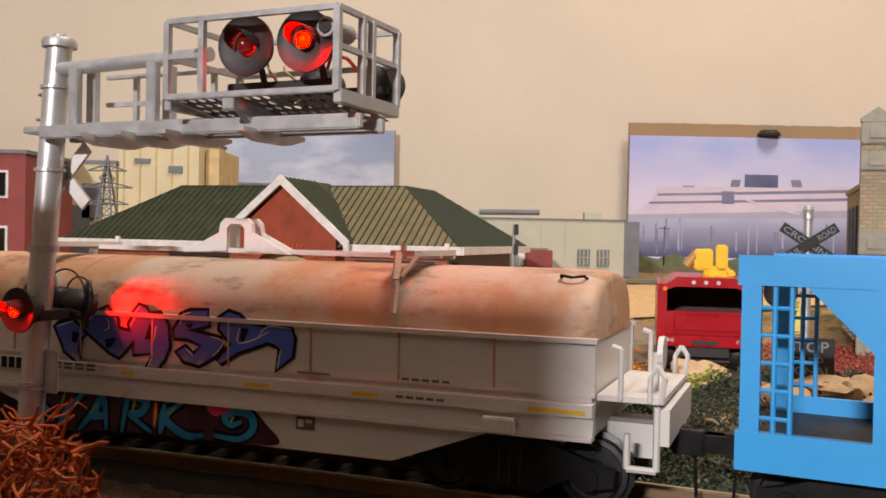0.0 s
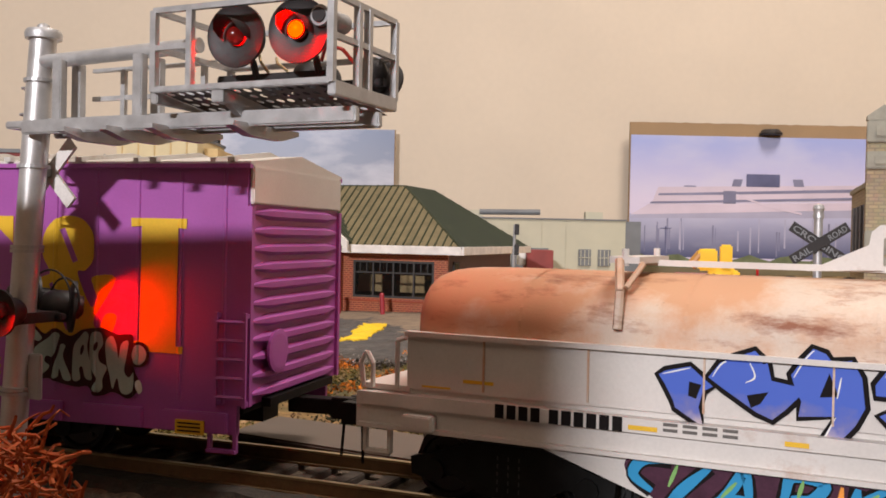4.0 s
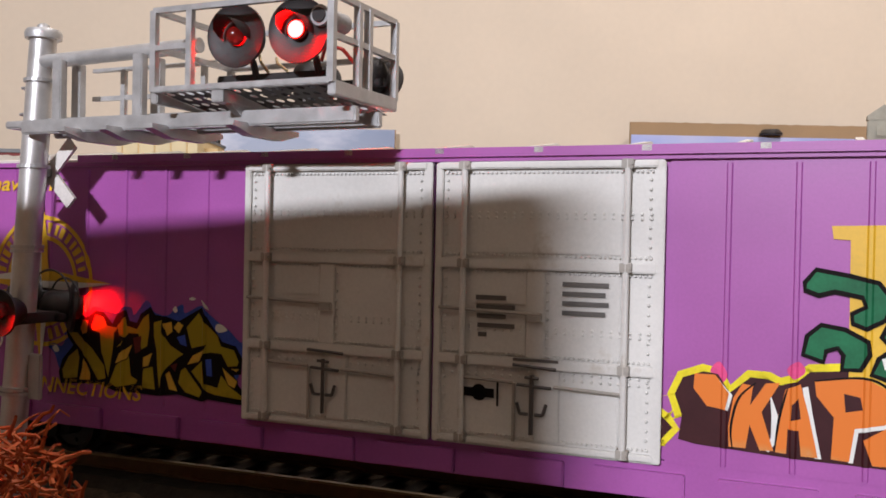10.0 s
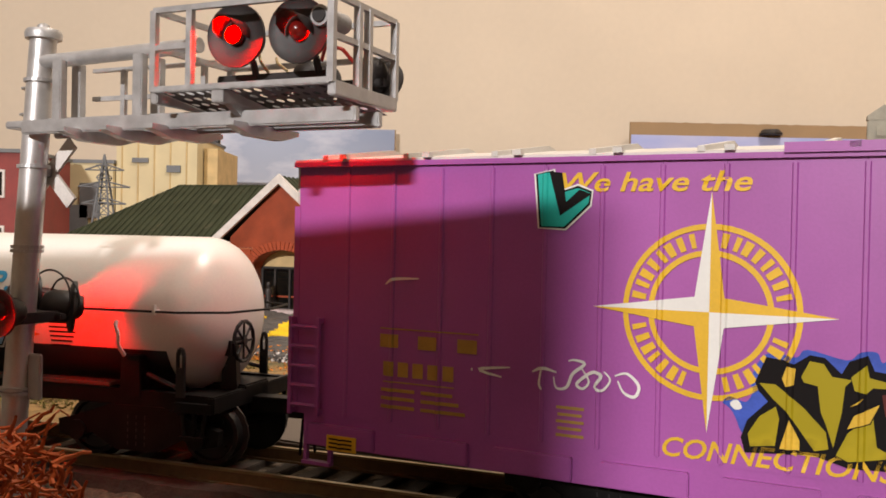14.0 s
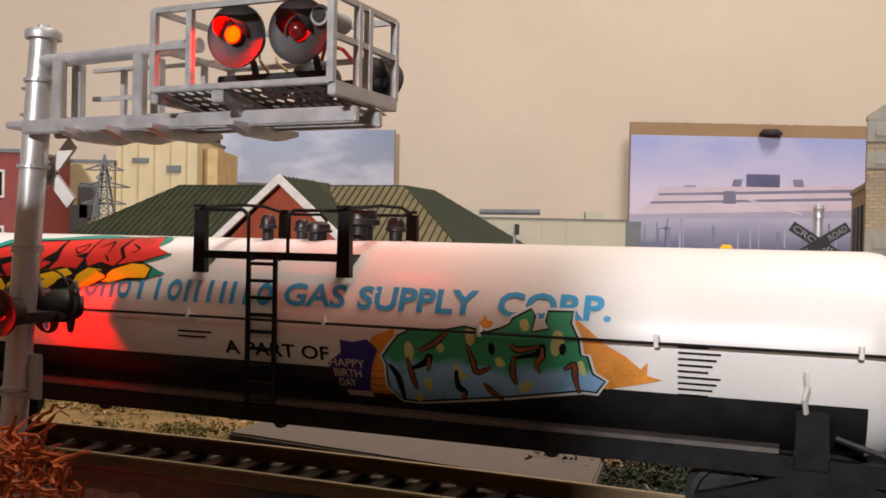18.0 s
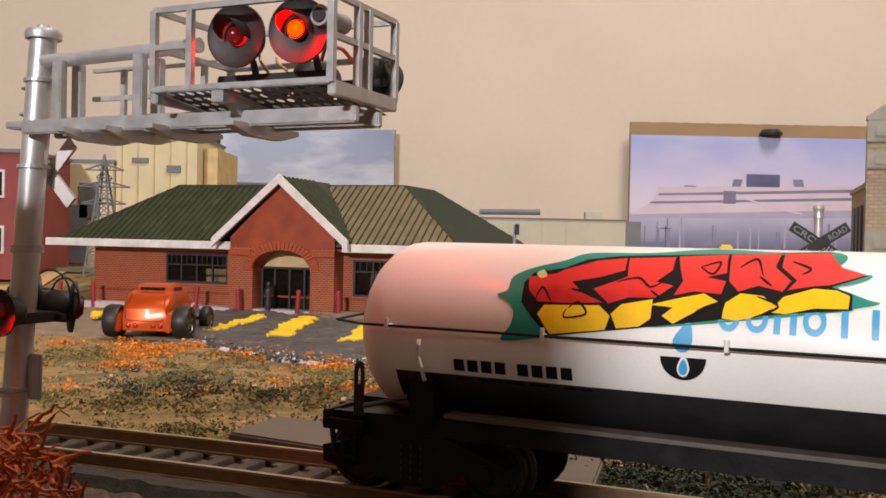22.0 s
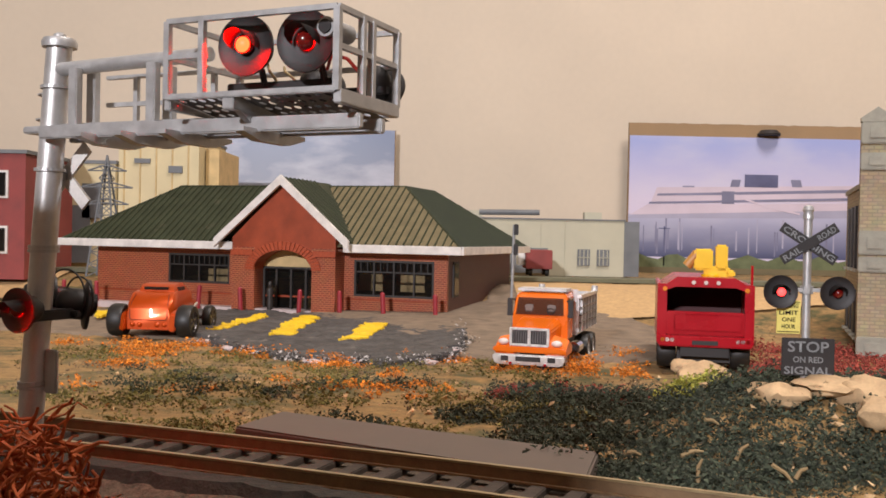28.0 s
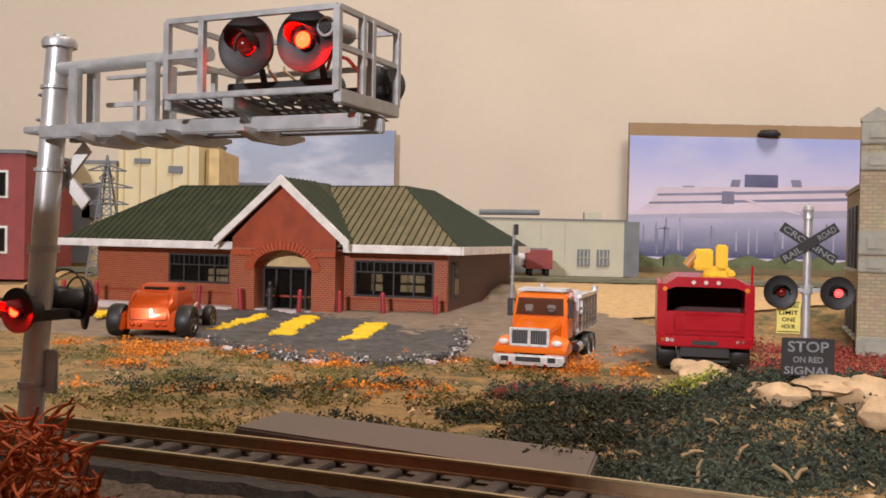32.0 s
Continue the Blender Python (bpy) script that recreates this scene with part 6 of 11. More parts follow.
def build_tank():
    car = thing("tank_car", "glossy white tank car with black belly, blue lettering and graffiti", "railway car", "cars of the train")
    side = round_side(TR, TZ)
    bm = bmesh.new()
    shell(bm, TR, TZ, TH, 0.0085, 48)
    part("tank", bm, WHITE, car, "glossy white tank shell", smooth=True)
    # black belly
    bm = bmesh.new()
    n = 24
    rows = []
    for x in (-0.0835, 0.0850):
        rows.append([bm.verts.new((x, (TR + 0.00012) * math.cos(radians(-157 + 134 * i / n)), TZ + (TR + 0.00012) * math.sin(radians(-157 + 134 * i / n)))) for i in range(n + 1)])
    for i in range(n):
        bm.faces.new((rows[0][i], rows[0][i + 1], rows[1][i + 1], rows[1][i]))
    part("belly_paint", bm, BLACK, car, "black painted belly", smooth=True)
    # hand rail round the tank
    zr, yr = 0.0255, TR + 0.0012
    bm = bmesh.new()
    pts = [(-0.0880, -yr, zr), (0.0880, -yr, zr), (0.0952, -0.0105, zr), (0.0972, 0, zr), (0.0952, 0.0105, zr), (0.0880, yr, zr), (-0.0880, yr, zr), (-0.0952, 0.0105, zr), (-0.0972, 0, zr), (-0.0952, -0.0105, zr), (-0.0880, -yr, zr)]
    bm_bar(bm, pts, 0.00022)
    rail = part("hand_rail", bm, STEELBLACK, car, "thin dark hand rail")
    for i in range(8):
        bm = bmesh.new()
        u = -0.084 + i * 0.024
        bm_tube(bm, (u, -TR + 0.0002, zr), (u, -yr - 0.0003, zr), 0.0003, 6)
        bm_tube(bm, (u, -yr, zr - 0.0005), (u, -yr, zr + 0.0011), 0.00035, 6)
        part("rail_bracket", bm, WHITE, rail)
    # lettering: the owner's name stays as plain letter-sized blocks
    def blocks(words, u0, u1, z0, z1, name, material):
        n = len(words)
        w = (u1 - u0) / n
        polys = []
        for i, c in enumerate(words):
            if c == " ":
                continue
            a, b = u0 + w * i + w * 0.10, u0 + w * (i + 1) - w * 0.10
            zm, t = (z0 + z1) / 2, w * 0.24
            if c in "CODGS":
                rr = (z1 - z0) / 2
                polys.append(ring_shape((a + b) / 2, zm, rr - t, rr, (b - a) / (z1 - z0)))
            elif c == ".":
                polys.append([rect(a, a + t, z0, z0 + t)])
            elif c == "H":
                polys.append([rect(a, a + t, z0, z1)])
                polys.append([rect(b - t, b, z0, z1)])
            else:
                polys.append([rect((a + b - t) / 2, (a + b + t) / 2, z0, z1)])
        for p in polys:
            marks(name, car, p, material, side, 0.00012, 1)
    blocks("OOHOIIOHIHIO", -0.0378, 0.0022, 0.0275, 0.0309, "blue_letter_block", LETTERBLUE)
    for words, a, b in (("GAS", 0.0039, 0.0144), ("SUPPLY", 0.0164, 0.0350), ("CORP.", 0.0380, 0.0538)):
        lettering("lettering", car, words, a, b, 0.0277, 0.0311, LETTERBLUE, side, 0.00009, fat=0.03)
    lettering("lettering", car, "A PART OF", -0.0061, 0.0121, 0.0199, 0.0220, INK, side, 0.00014, cuts=1)
    marks("number_bar", car, [rect(-0.0738 + 0.0021 * k, -0.0722 + 0.0021 * k, 0.0196, 0.0213) for k in (0, 1, 2, 3, 4.6, 5.6, 6.6, 7.6)] + [rect(a, a + w, 0.0183, 0.0186) for a, w in ((-0.0738, 0.0026), (-0.0704, 0.0036), (-0.0659, 0.0026), (-0.0627, 0.0030), (-0.0575, 0.0040))], INK, side, 0.00014, 1)
    marks("stencil_bar", car, [rect(-0.0147, -0.0084 - 0.001 * k, 0.0228 - 0.0008 * k, 0.0231 - 0.0008 * k) for k in range(2)] + [rect(0.0626, 0.0664 + 0.0005 * ((k * 3) % 4), 0.0250 - 0.00078 * k, 0.02528 - 0.00078 * k) for k in range(9)], INK, side, 0.00014, 1)
    badge = marks("round_badge", car, [band(-0.0415, 0.0239, 0, 0.0029, 180, 360, 24)], INK, side, 0.00014, 1, "black half-round badge with blue drops")
    sprayed("drop_edge", badge, ((-41.4, 24.2), (-40.7, 22.8), (-40.9, 21.8), (-41.5, 21.4), (-42.1, 21.8), (-42.2, 22.8)), WHITE, side, 0.00018, "smooth")
    sprayed("blue_drop", badge, ((-41.4, 23.7), (-40.9, 22.7), (-41.1, 21.9), (-41.5, 21.7), (-41.9, 21.9), (-42.0, 22.7)), LETTERBLUE, side, 0.00022, "smooth")
    sprayed("blue_drop", badge, ((-40.9, 28.4), (-40.4, 26.4), (-40.9, 24.8), (-42.1, 24.6), (-42.9, 25.8), (-42.2, 27.2)), LETTERBLUE, side, 0.00012, "smooth")
    # graffiti
    spray_red(car, side)
    spray_seagreen(car, side)
    for words, a, b, z in (("HAPPY", 0.0122, 0.0180, 0.0193), ("BIRTH", 0.0127, 0.0172, 0.0178), ("DAY", 0.0132, 0.0160, 0.0163)):
        lettering("spray_words", car, words, a, b, z, z + 0.0012, SPRAYCREAM, side, 0.0004)
    marks("stencil_bar", car, [rect(0.0140, 0.0182, 0.0148, 0.0157)], SPRAYCREAM, side, 0.0004)
    # dome platform with posts, valves and ladder
    y = -0.0122
    bm = bmesh.new()
    for sgn in (-1, 1):
        bm_box(bm, 0.0010, sgn * 0.0122, 0.0351, 0.0262, 0.0009, 0.0012)
    for u in (-0.0115, 0.0135):
        bm_box(bm, u, 0, 0.0351, 0.0012, 0.0244, 0.0010)
    plat = part("walkway", bm, STEELBLACK, car, "black walkway round the dome")
    for u, sgn in ((-0.0117, -1), (0.0138, -1), (-0.0117, 1), (0.0138, 1)):
        bm = bmesh.new()
        bm_prism(bm, [(-0.0011, 0), (0.0011, 0), (0.0009, 0.0100), (-0.0009, 0.0100)], 0.0012, Matrix.Translation((u, sgn * 0.0126, 0.0322)))
        bm_tube(bm, (u, sgn * 0.0125, 0.0424), (u, sgn * 0.0125, 0.0429), 0.0011, 10)
        part("walkway_post", bm, STEELBLACK, plat)
    for sgn in (-1, 1):
        yy = sgn * 0.0124
        for pts in ([(-0.0117, yy, 0.0421), (-0.0037, yy, 0.0421), (-0.0027, yy, 0.0412), (-0.0027, yy, 0.0350)], [(0.0138, yy, 0.0421), (0.0053, yy, 0.0421), (0.0043, yy, 0.0412), (0.0043, yy, 0.0350)]):
            bm = bmesh.new()
            bm_bar(bm, pts, 0.0003)
            part("railing", bm, STEELBLACK, plat)
    for u, w in ((-0.0117, 0.0015), (0.0138, 0.0020)):
        bm = bmesh.new()
        bm_bar(bm, [(u, -0.0124, 0.0424), (u + w, -0.004, 0.0432), (u + w, 0.004, 0.0432), (u, 0.0124, 0.0424)], 0.0003)
        part("railing", bm, STEELBLACK, plat)
    for u, yy, r, h in ((-0.0057, -0.002, 0.0014, 0.0046), (-0.0027, 0.004, 0.0014, 0.0040), (0.0031, -0.001, 0.0022, 0.0036), (0.0098, 0.001, 0.0030, 0.0064), (0.0148, 0.004, 0.0016, 0.0045)):
        bm = bmesh.new()
        bm_lathe(bm, [(r * 0.7, 0), (r * 0.7, h * 0.45), (r * 1.08, h * 0.5), (r * 1.08, h * 0.62), (r * 0.95, h * 0.64), (r * 0.9, h * 0.85), (r * 0.6, h * 0.98), (0, h)], 16, Matrix.Translation((u, yy, TZ + TR - 0.0006)))
        part("valve", bm, BLACK, plat, smooth=True)
    rung_ladder(car, -0.0016, 0.0031, 0.0120, 0.0352, 9, -0.0128, STEELBLACK, 0.0003)
    # tank bands
    for u in (-0.0245, 0.0190):
        bm = bmesh.new()
        k = 40
        ra = [bm.verts.new((u - 0.0004, (TR + 0.0001) * math.cos(2 * math.pi * i / k), TZ + (TR + 0.0001) * math.sin(2 * math.pi * i / k))) for i in range(k)]
        rb = [bm.verts.new((u + 0.0004, (TR + 0.0001) * math.cos(2 * math.pi * i / k), TZ + (TR + 0.0001) * math.sin(2 * math.pi * i / k))) for i in range(k)]
        for i in range(k):
            bm.faces.new((ra[i], ra[(i + 1) % k], rb[(i + 1) % k], rb[i]))
        part("tank_band", bm, WHITE, car, smooth=True)
    # underframe
    bm = bmesh.new()
    bm_box(bm, 0, 0, 0.0112, 0.190, 0.0085, 0.0032)
    part("centre_sill", bm, STEELBLACK, car, "black centre sill", bevel=0.0003)
    for sgn in (-1, 1):
        bm = bmesh.new()
        bm_prism(bm, [(-0.0950, 0.0094), (-0.0700, 0.0098), (0.0700, 0.0098), (0.0950, 0.0094), (0.0950, 0.0120), (0.0700, 0.0126), (-0.0700, 0.0126), (-0.0950, 0.0120)], 0.0014, Matrix.Translation((0, sgn * 0.0126 - 0.0007, 0)))
        part("side_sill", bm, STEELBLACK, car, "long black side sill")
        bm = bmesh.new()
        bm_box(bm, 0, sgn * 0.0121, 0.0130, 0.1500, 0.0032, 0.0006)
        part("running_board", bm, WORNGLEAM, car, "worn running board with its gleam in the grey")
        bm = bmesh.new()
        bm_box(bm, sgn * 0.0900, 0, 0.0112, 0.0096, 0.0236, 0.0012)
        bm_box(bm, sgn * 0.0944, 0, 0.0108, 0.0012, 0.0290, 0.0028)
        plate = part("end_platform", bm, STEELBLACK, car, bevel=0.0002)
        for yy in (-0.0142, 0.0142):
            bm = bmesh.new()
            for a, b in ((0.0934, 0.0928), (0.0914, 0.0914), (0.0890, 0.0896)):
                bm_tube(bm, (sgn * a, yy, 0.0098), (sgn * b, yy, 0.0056), 0.00042, 6)
            bm_box(bm, sgn * 0.0912, yy, 0.0054, 0.0046, 0.0016, 0.0006)
            bm_box(bm, sgn * 0.0912, yy, 0.0102, 0.0068, 0.0010, 0.0016)
            part("step", bm, STEELBLACK, plate)
            bm = bmesh.new()
            bm_bar(bm, [(sgn * 0.0893, yy, 0.0118), (sgn * 0.0893, yy, 0.0186), (sgn * 0.0890, yy, 0.0196), (sgn * 0.0885, yy, 0.0196), (sgn * 0.0882, yy, 0.0186), (sgn * 0.0882, yy, 0.0118)], 0.00036)
            bm_box(bm, sgn * 0.08875, yy, 0.0142, 0.0012, 0.0006, 0.0048)
            part("grab_post", bm, BLACK, plate)
            bm = bmesh.new()
            bm_bar(bm, [(sgn * 0.0882, yy, 0.0132), (sgn * 0.0850, yy * 0.93, 0.0140), (sgn * 0.0815, yy * 0.88, 0.0150)], 0.0004)
            part("brace", bm, BLACK, plate)
        for way in (-1, 1):
            bm = bmesh.new()
            bm_prism(bm, [(-0.0022, 0.0108), (0.0022, 0.0108), (0.0019, 0.0150), (0.0019, 0.0182), (-0.0019, 0.0182), (-0.0019, 0.0150)], 0.0026, Matrix.Translation((sgn * 0.0788, way * 0.0122 - 0.0013, 0)))
            part("tank_saddle", bm, STEELBLACK, car, bevel=0.0002)
            bm = bmesh.new()
            bm_bar(bm, [(sgn * 0.0780, way * 0.0162, 0.0240), (sgn * 0.0779, way * 0.0164, 0.0232), (sgn * 0.0782, way * 0.0160, 0.0216), (sgn * 0.0778, way * 0.0156, 0.0200), (sgn * 0.0780, way * 0.0140, 0.0180)], 0.00034)
            part("drain_pipe", bm, WHITE, car)
        hook_coupler(car, 0.0950 if sgn > 0 else -0.0880, sgn)
        truck(car, sgn * 0.0802, WHEELS)
    bm = bmesh.new()
    bm_prism(bm, [(-0.0016, 0.0112), (0.0016, 0.0112), (0.0011, 0.0205), (-0.0011, 0.0205)], 0.0014, Matrix.Translation((0.0920, -0.0046, 0)))
    bm_box(bm, 0.0912, -0.0040, 0.0190, 0.0030, 0.0030, 0.0026)
    stand = part("brake_stand", bm, BLACK, car, "black hand brake stand")
    bm = bmesh.new()
    bm_bar(bm, [(0.0944, -0.0040 + 0.0034 * math.cos(math.pi * k / 7), 0.0202 + 0.0034 * math.sin(math.pi * k / 7)) for k in range(15)], 0.00035)
    for k in range(4):
        a = math.pi * k / 4
        bm_tube(bm, (0.0944, -0.0040 - 0.0034 * math.cos(a), 0.0202 - 0.0034 * math.sin(a)), (0.0944, -0.0040 + 0.0034 * math.cos(a), 0.0202 + 0.0034 * math.sin(a)), 0.00022, 5)
    bm_tube(bm, (0.0920, -0.0040, 0.0202), (0.0948, -0.0040, 0.0202), 0.0007, 8)
    part("brake_wheel", bm, BLACK, stand)
    for u in (-0.030, 0.0035, 0.046):
        bm = bmesh.new()
        bm_prism(bm, [(-0.0014, 0.0100), (0.0014, 0.0100), (0.0005, 0.0090), (-0.0005, 0.0090)], 0.0012, Matrix.Translation((u, -0.0126, 0)))
        part("frame_lug", bm, BLACK, car)
    bm = bmesh.new()
    bm_box(bm, 0.0008, -0.0128, 0.0118, 0.009, 0.002, 0.0006)
    part("ladder_step", bm, STEELBLACK, car)
    return car


LETTERBLUE = mat("blue_lettering_paint", (0.04, 0.34, 0.62), 0.4, dark=0.9, light=1.08, scale=200, bump=0.02)
REDSPRAY = two_tone("red_spray", (0.46, 0.012, 0.012), (0.62, 0.03, 0.022), 0.030, 0.036)
SEAGREENSPRAY = two_tone("green_blue_spray", (0.28, 0.50, 0.76), (0.05, 0.29, 0.14), 0.0200, 0.0232)
SPRAYBROWN2 = mat("brown_gap_spray", (0.20, 0.065, 0.025), 0.5, light=1.6, scale=300, bump=0.02)
SPRAYTEAL2 = mat("sea_green_spray", (0.02, 0.24, 0.18), 0.4, dark=0.8, scale=250, bump=0.02, spec=0.2)
SPRAYGOLD2 = mat("egg_yellow_spray", (0.80, 0.48, 0.01), 0.4, dark=0.85, scale=250, bump=0.02, spec=0.2)
SPRAYLIME = mat("pale_lime_spray", (0.58, 0.58, 0.22), 0.5, scale=250, bump=0.02, spec=0.2)
SPRAYORANGE = mat("orange_cloud_spray", (0.72, 0.28, 0.05), 0.45, dark=0.7, light=1.3, scale=250, bump=0.02, spec=0.2)
SPRAYPURPLE = mat("dark_blue_spray", (0.045, 0.035, 0.20), 0.45, dark=0.7, light=1.3, scale=300, bump=0.02, spec=0.2)
SPRAYCREAM = mat("cream_spray", (0.62, 0.48, 0.40), 0.5, bump=0.02)
tank = build_tank()
# ---- white coil car with a rusty hood ----
RUSTHOOD = mat("rust_streaked_white_hood", (0.58, 0.47, 0.38), 0.55, dark=0.85, light=1.08, scale=70, bump=0.1, stain=(0.50, 0.27, 0.15), stain_at=0.42, stain_scale=34)


def streaks(m, colour, stretch, low, high):
    """A second, drawn-out stain over a surface."""
    nt = m.node_tree
    bsdf = nt.nodes["Principled BSDF"]
    old = bsdf.inputs["Base Color"].links[0].from_socket
    tc = nt.nodes.new("ShaderNodeTexCoord")
    mp = nt.nodes.new("ShaderNodeMapping")
    mp.inputs["Scale"].default_value = stretch
    mp.inputs["Rotation"].default_value = (0, 0.30, 0)
    nt.links.new(tc.outputs["Object"], mp.inputs["Vector"])
    no = nt.nodes.new("ShaderNodeTexNoise")
    no.inputs["Scale"].default_value, no.inputs["Detail"].default_value, no.inputs["Roughness"].default_value = 1.0, 7, 0.7
    nt.links.new(mp.outputs["Vector"], no.inputs["Vector"])
    mr = nt.nodes.new("ShaderNodeMapRange")
    mr.inputs["From Min"].default_value, mr.inputs["From Max"].default_value = low, high
    nt.links.new(no.outputs["Fac"], mr.inputs["Value"])
    mx = nt.nodes.new("ShaderNodeMix")
    mx.data_type = "RGBA"
    nt.links.new(mr.outputs["Result"], mx.inputs["Factor"])
    nt.links.new(old, mx.inputs["A"])
    mx.inputs["B"].default_value = (*colour, 1)
    nt.links.new(mx.outputs["Result"], bsdf.inputs["Base Color"])


streaks(RUSTHOOD, (0.23, 0.080, 0.038), (55, 90, 190), 0.54, 0.68)
streaks(RUSTHOOD, (0.10, 0.040, 0.024), (160, 120, 420), 0.66, 0.76)
GRIMYWHITE = mat("grimy_white_paint", (0.62, 0.585, 0.55), 0.45, dark=0.85, light=1.07, scale=60, bump=0.08, stain=(0.44, 0.33, 0.27), stain_at=0.60, stain_scale=90)
CARBLUE = mat("bright_blue_paint", (0.03, 0.33, 0.72), 0.4, dark=0.9, light=1.08, scale=60, bump=0.04)


def build_coil():
    car = thing("coil_car", "white steel coil car with a rust-streaked hood and blue graffiti", "railway car", "cars of the train")
    hw = 0.0158
    side = flat_side(hw)
    n = 16

    def section(x, s):
        out = [(x, -hw * s, 0.0245)]
        for k in range(n + 1):
            a = math.pi - math.pi * k / n
            ca, sa = math.cos(a), math.sin(a)
            out.append((x, hw * s * math.copysign(abs(ca) ** 0.75, ca), 0.0248 + 0.0093 * (0.25 + 0.75 * s) * abs(sa) ** 0.8))
        out.append((x, hw * s, 0.0245))
        return out
    bm = bmesh.new()
    xs_ = [(-0.0665, 0.80), (-0.0660, 0.88), (-0.0645, 0.95), (-0.0620, 0.985), (-0.058, 1.0), (-0.03, 1.0), (0.0, 1.0), (0.03, 1.0), (0.056, 1.0), (0.0600, 0.99), (0.0618, 0.96), (0.0626, 0.90), (0.0629, 0.80)]
    bm_loft(bm, [section(x, s) for x, s in xs_])
    hood = part("hood", bm, RUSTHOOD, car, "rounded hood streaked with orange rust", smooth=True)
    bm = bmesh.new()
    bm_bar(bm, [(0.0566, -0.0094, 0.0330), (0.0568, -0.0106, 0.0334), (0.0585, -0.0112, 0.0332), (0.0602, -0.0106, 0.0334), (0.0604, -0.0094, 0.0330)], 0.00022)
    part("lifting_ring", bm, STEELBLACK, hood)
    for x in (-0.050, -0.028, -0.006, 0.016, 0.0486):
        bm = bmesh.new()
        sec = [Vector(p) for p in section(0, 1.0)]
        ra = [bm.verts.new((x - 0.0002, p.y * 1.004, p.z + 0.00008)) for p in sec]
        rb = [bm.verts.new((x + 0.0002, p.y * 1.004, p.z + 0.00008)) for p in sec]
        for i in range(len(sec) - 1):
            bm.faces.new((ra[i], ra[i + 1], rb[i + 1], rb[i]))
        part("hood_seam", bm, RUSTHOOD, hood)
    # lift beam on the hood with its double eye
    bm = bmesh.new()
    bm_box(bm, -0.0015, -0.001, 0.0355, 0.0720, 0.0012, 0.0008)
    bm_box(bm, -0.0015, 0.005, 0.0353, 0.0720, 0.0012, 0.0008)
    beam = part("lift_beam", bm, GRIMYWHITE, car, "white lifting beam along the hood")
    for y in (-0.0022, 0.0010):
        bm = bmesh.new()
        pts = [(-0.0110, 0.0350), (-0.0035, 0.0386), (-0.0032, 0.0403), (-0.0022, 0.0412), (0.0022, 0.0412), (0.0032, 0.0403), (0.0035, 0.0386), (0.0110, 0.0350),
               (0.0018, 0.0354), (0.0018, 0.0394), (0.0010, 0.0402), (-0.0010, 0.0402), (-0.0018, 0.0394), (-0.0018, 0.0354)]
        bm_prism(bm, pts, 0.0010, Matrix.Translation((-0.0040, y, 0)))
        part("lifting_eye", bm, GRIMYWHITE, beam)
    for u in (-0.0365, 0.0328):
        bm = bmesh.new()
        bm_box(bm, u, -0.004, 0.0360, 0.0040, 0.0180, 0.0009)
        bm_tube(bm, (u, -0.0125, 0.0352), (u, -0.0125, 0.0375), 0.0005, 8)
        bm_tube(bm, (u, 0.006, 0.0352), (u, 0.006, 0.0375), 0.0005, 8)
        arm = part("hold_down_arm", bm, GRIMYWHITE, beam)
        bm = bmesh.new()
        bm_bar(bm, [(u - 0.0006, -0.0132, 0.0360), (u + 0.0002, -0.0158, 0.0320), (u + 0.0002, -0.0168, 0.0272)], 0.0006, 6)
        bm_bar(bm, [(u + 0.0026, -0.0132, 0.0356), (u + 0.0010, -0.0155, 0.0325)], 0.0004, 6)
        part("clamp", bm, RUSTHOOD, arm)
    # trough sides
    for sgn in (-1, 1):
        bm = bmesh.new()
        bm_box(bm, -0.0019, sgn * (hw - 0.0006), 0.0208, 0.1300, 0.0012, 0.0078)
        part("trough_side", bm, GRIMYWHITE, car)
        bm = bmesh.new()
        bm_box(bm, -0.0018, sgn * (hw + 0.0001), 0.0247, 0.1304, 0.0016, 0.0007)
        part("trough_rim", bm, GRIMYWHITE, car)
        for i in range(8):
            bm = bmesh.new()
            bm_box(bm, -0.0550 + 0.0148 * i, sgn * (hw + 0.0001), 0.0208, 0.00025, 0.0004, 0.0070)
            part("side_seam", bm, RUSTHOOD, car)
        for nm, yy, zz, ww, hh in (("sill_ledge", 0.0004, 0.0152, 0.0024, 0.0018), ("side_sill", 0.0001, 0.0128, 0.0014, 0.0028), ("sill_flange", 0.0005, 0.0113, 0.0024, 0.0006)):
            bm = bmesh.new()
            bm_box(bm, -0.00545, sgn * (hw + yy), zz, 0.1371, ww, hh)
            part(nm, bm, GRIMYWHITE, car)
        bm = bmesh.new()
        bm_prism(bm, [(-0.0480, 0.0112), (-0.0300, 0.0052), (0.0330, 0.0052), (0.0490, 0.0112)], 0.0012, Matrix.Translation((0, sgn * (hw - 0.0004) - 0.0006, 0)))
        part("belly_plate", bm, GRIMYWHITE, car)
        for u in (-0.0640, 0.0500):
            bm = bmesh.new()
            bm_box(bm, u, sgn * (hw + 0.0018), 0.0124, 0.0048, 0.0018, 0.0022)
            part("jack_pad", bm, GRIMYWHITE, car, bevel=0.0002)
    bm = bmesh.new()
    bm_box(bm, -0.0018, 0, 0.0205, 0.1290, 2 * hw - 0.0026, 0.008)
    bm_box(bm, -0.0056, 0, 0.0140, 0.1364, 2 * hw - 0.001, 0.0060)
    bm_box(bm, 0, 0, 0.0092, 0.140, 0.008, 0.005)
    part("trough", bm, GRIMYWHITE, car)
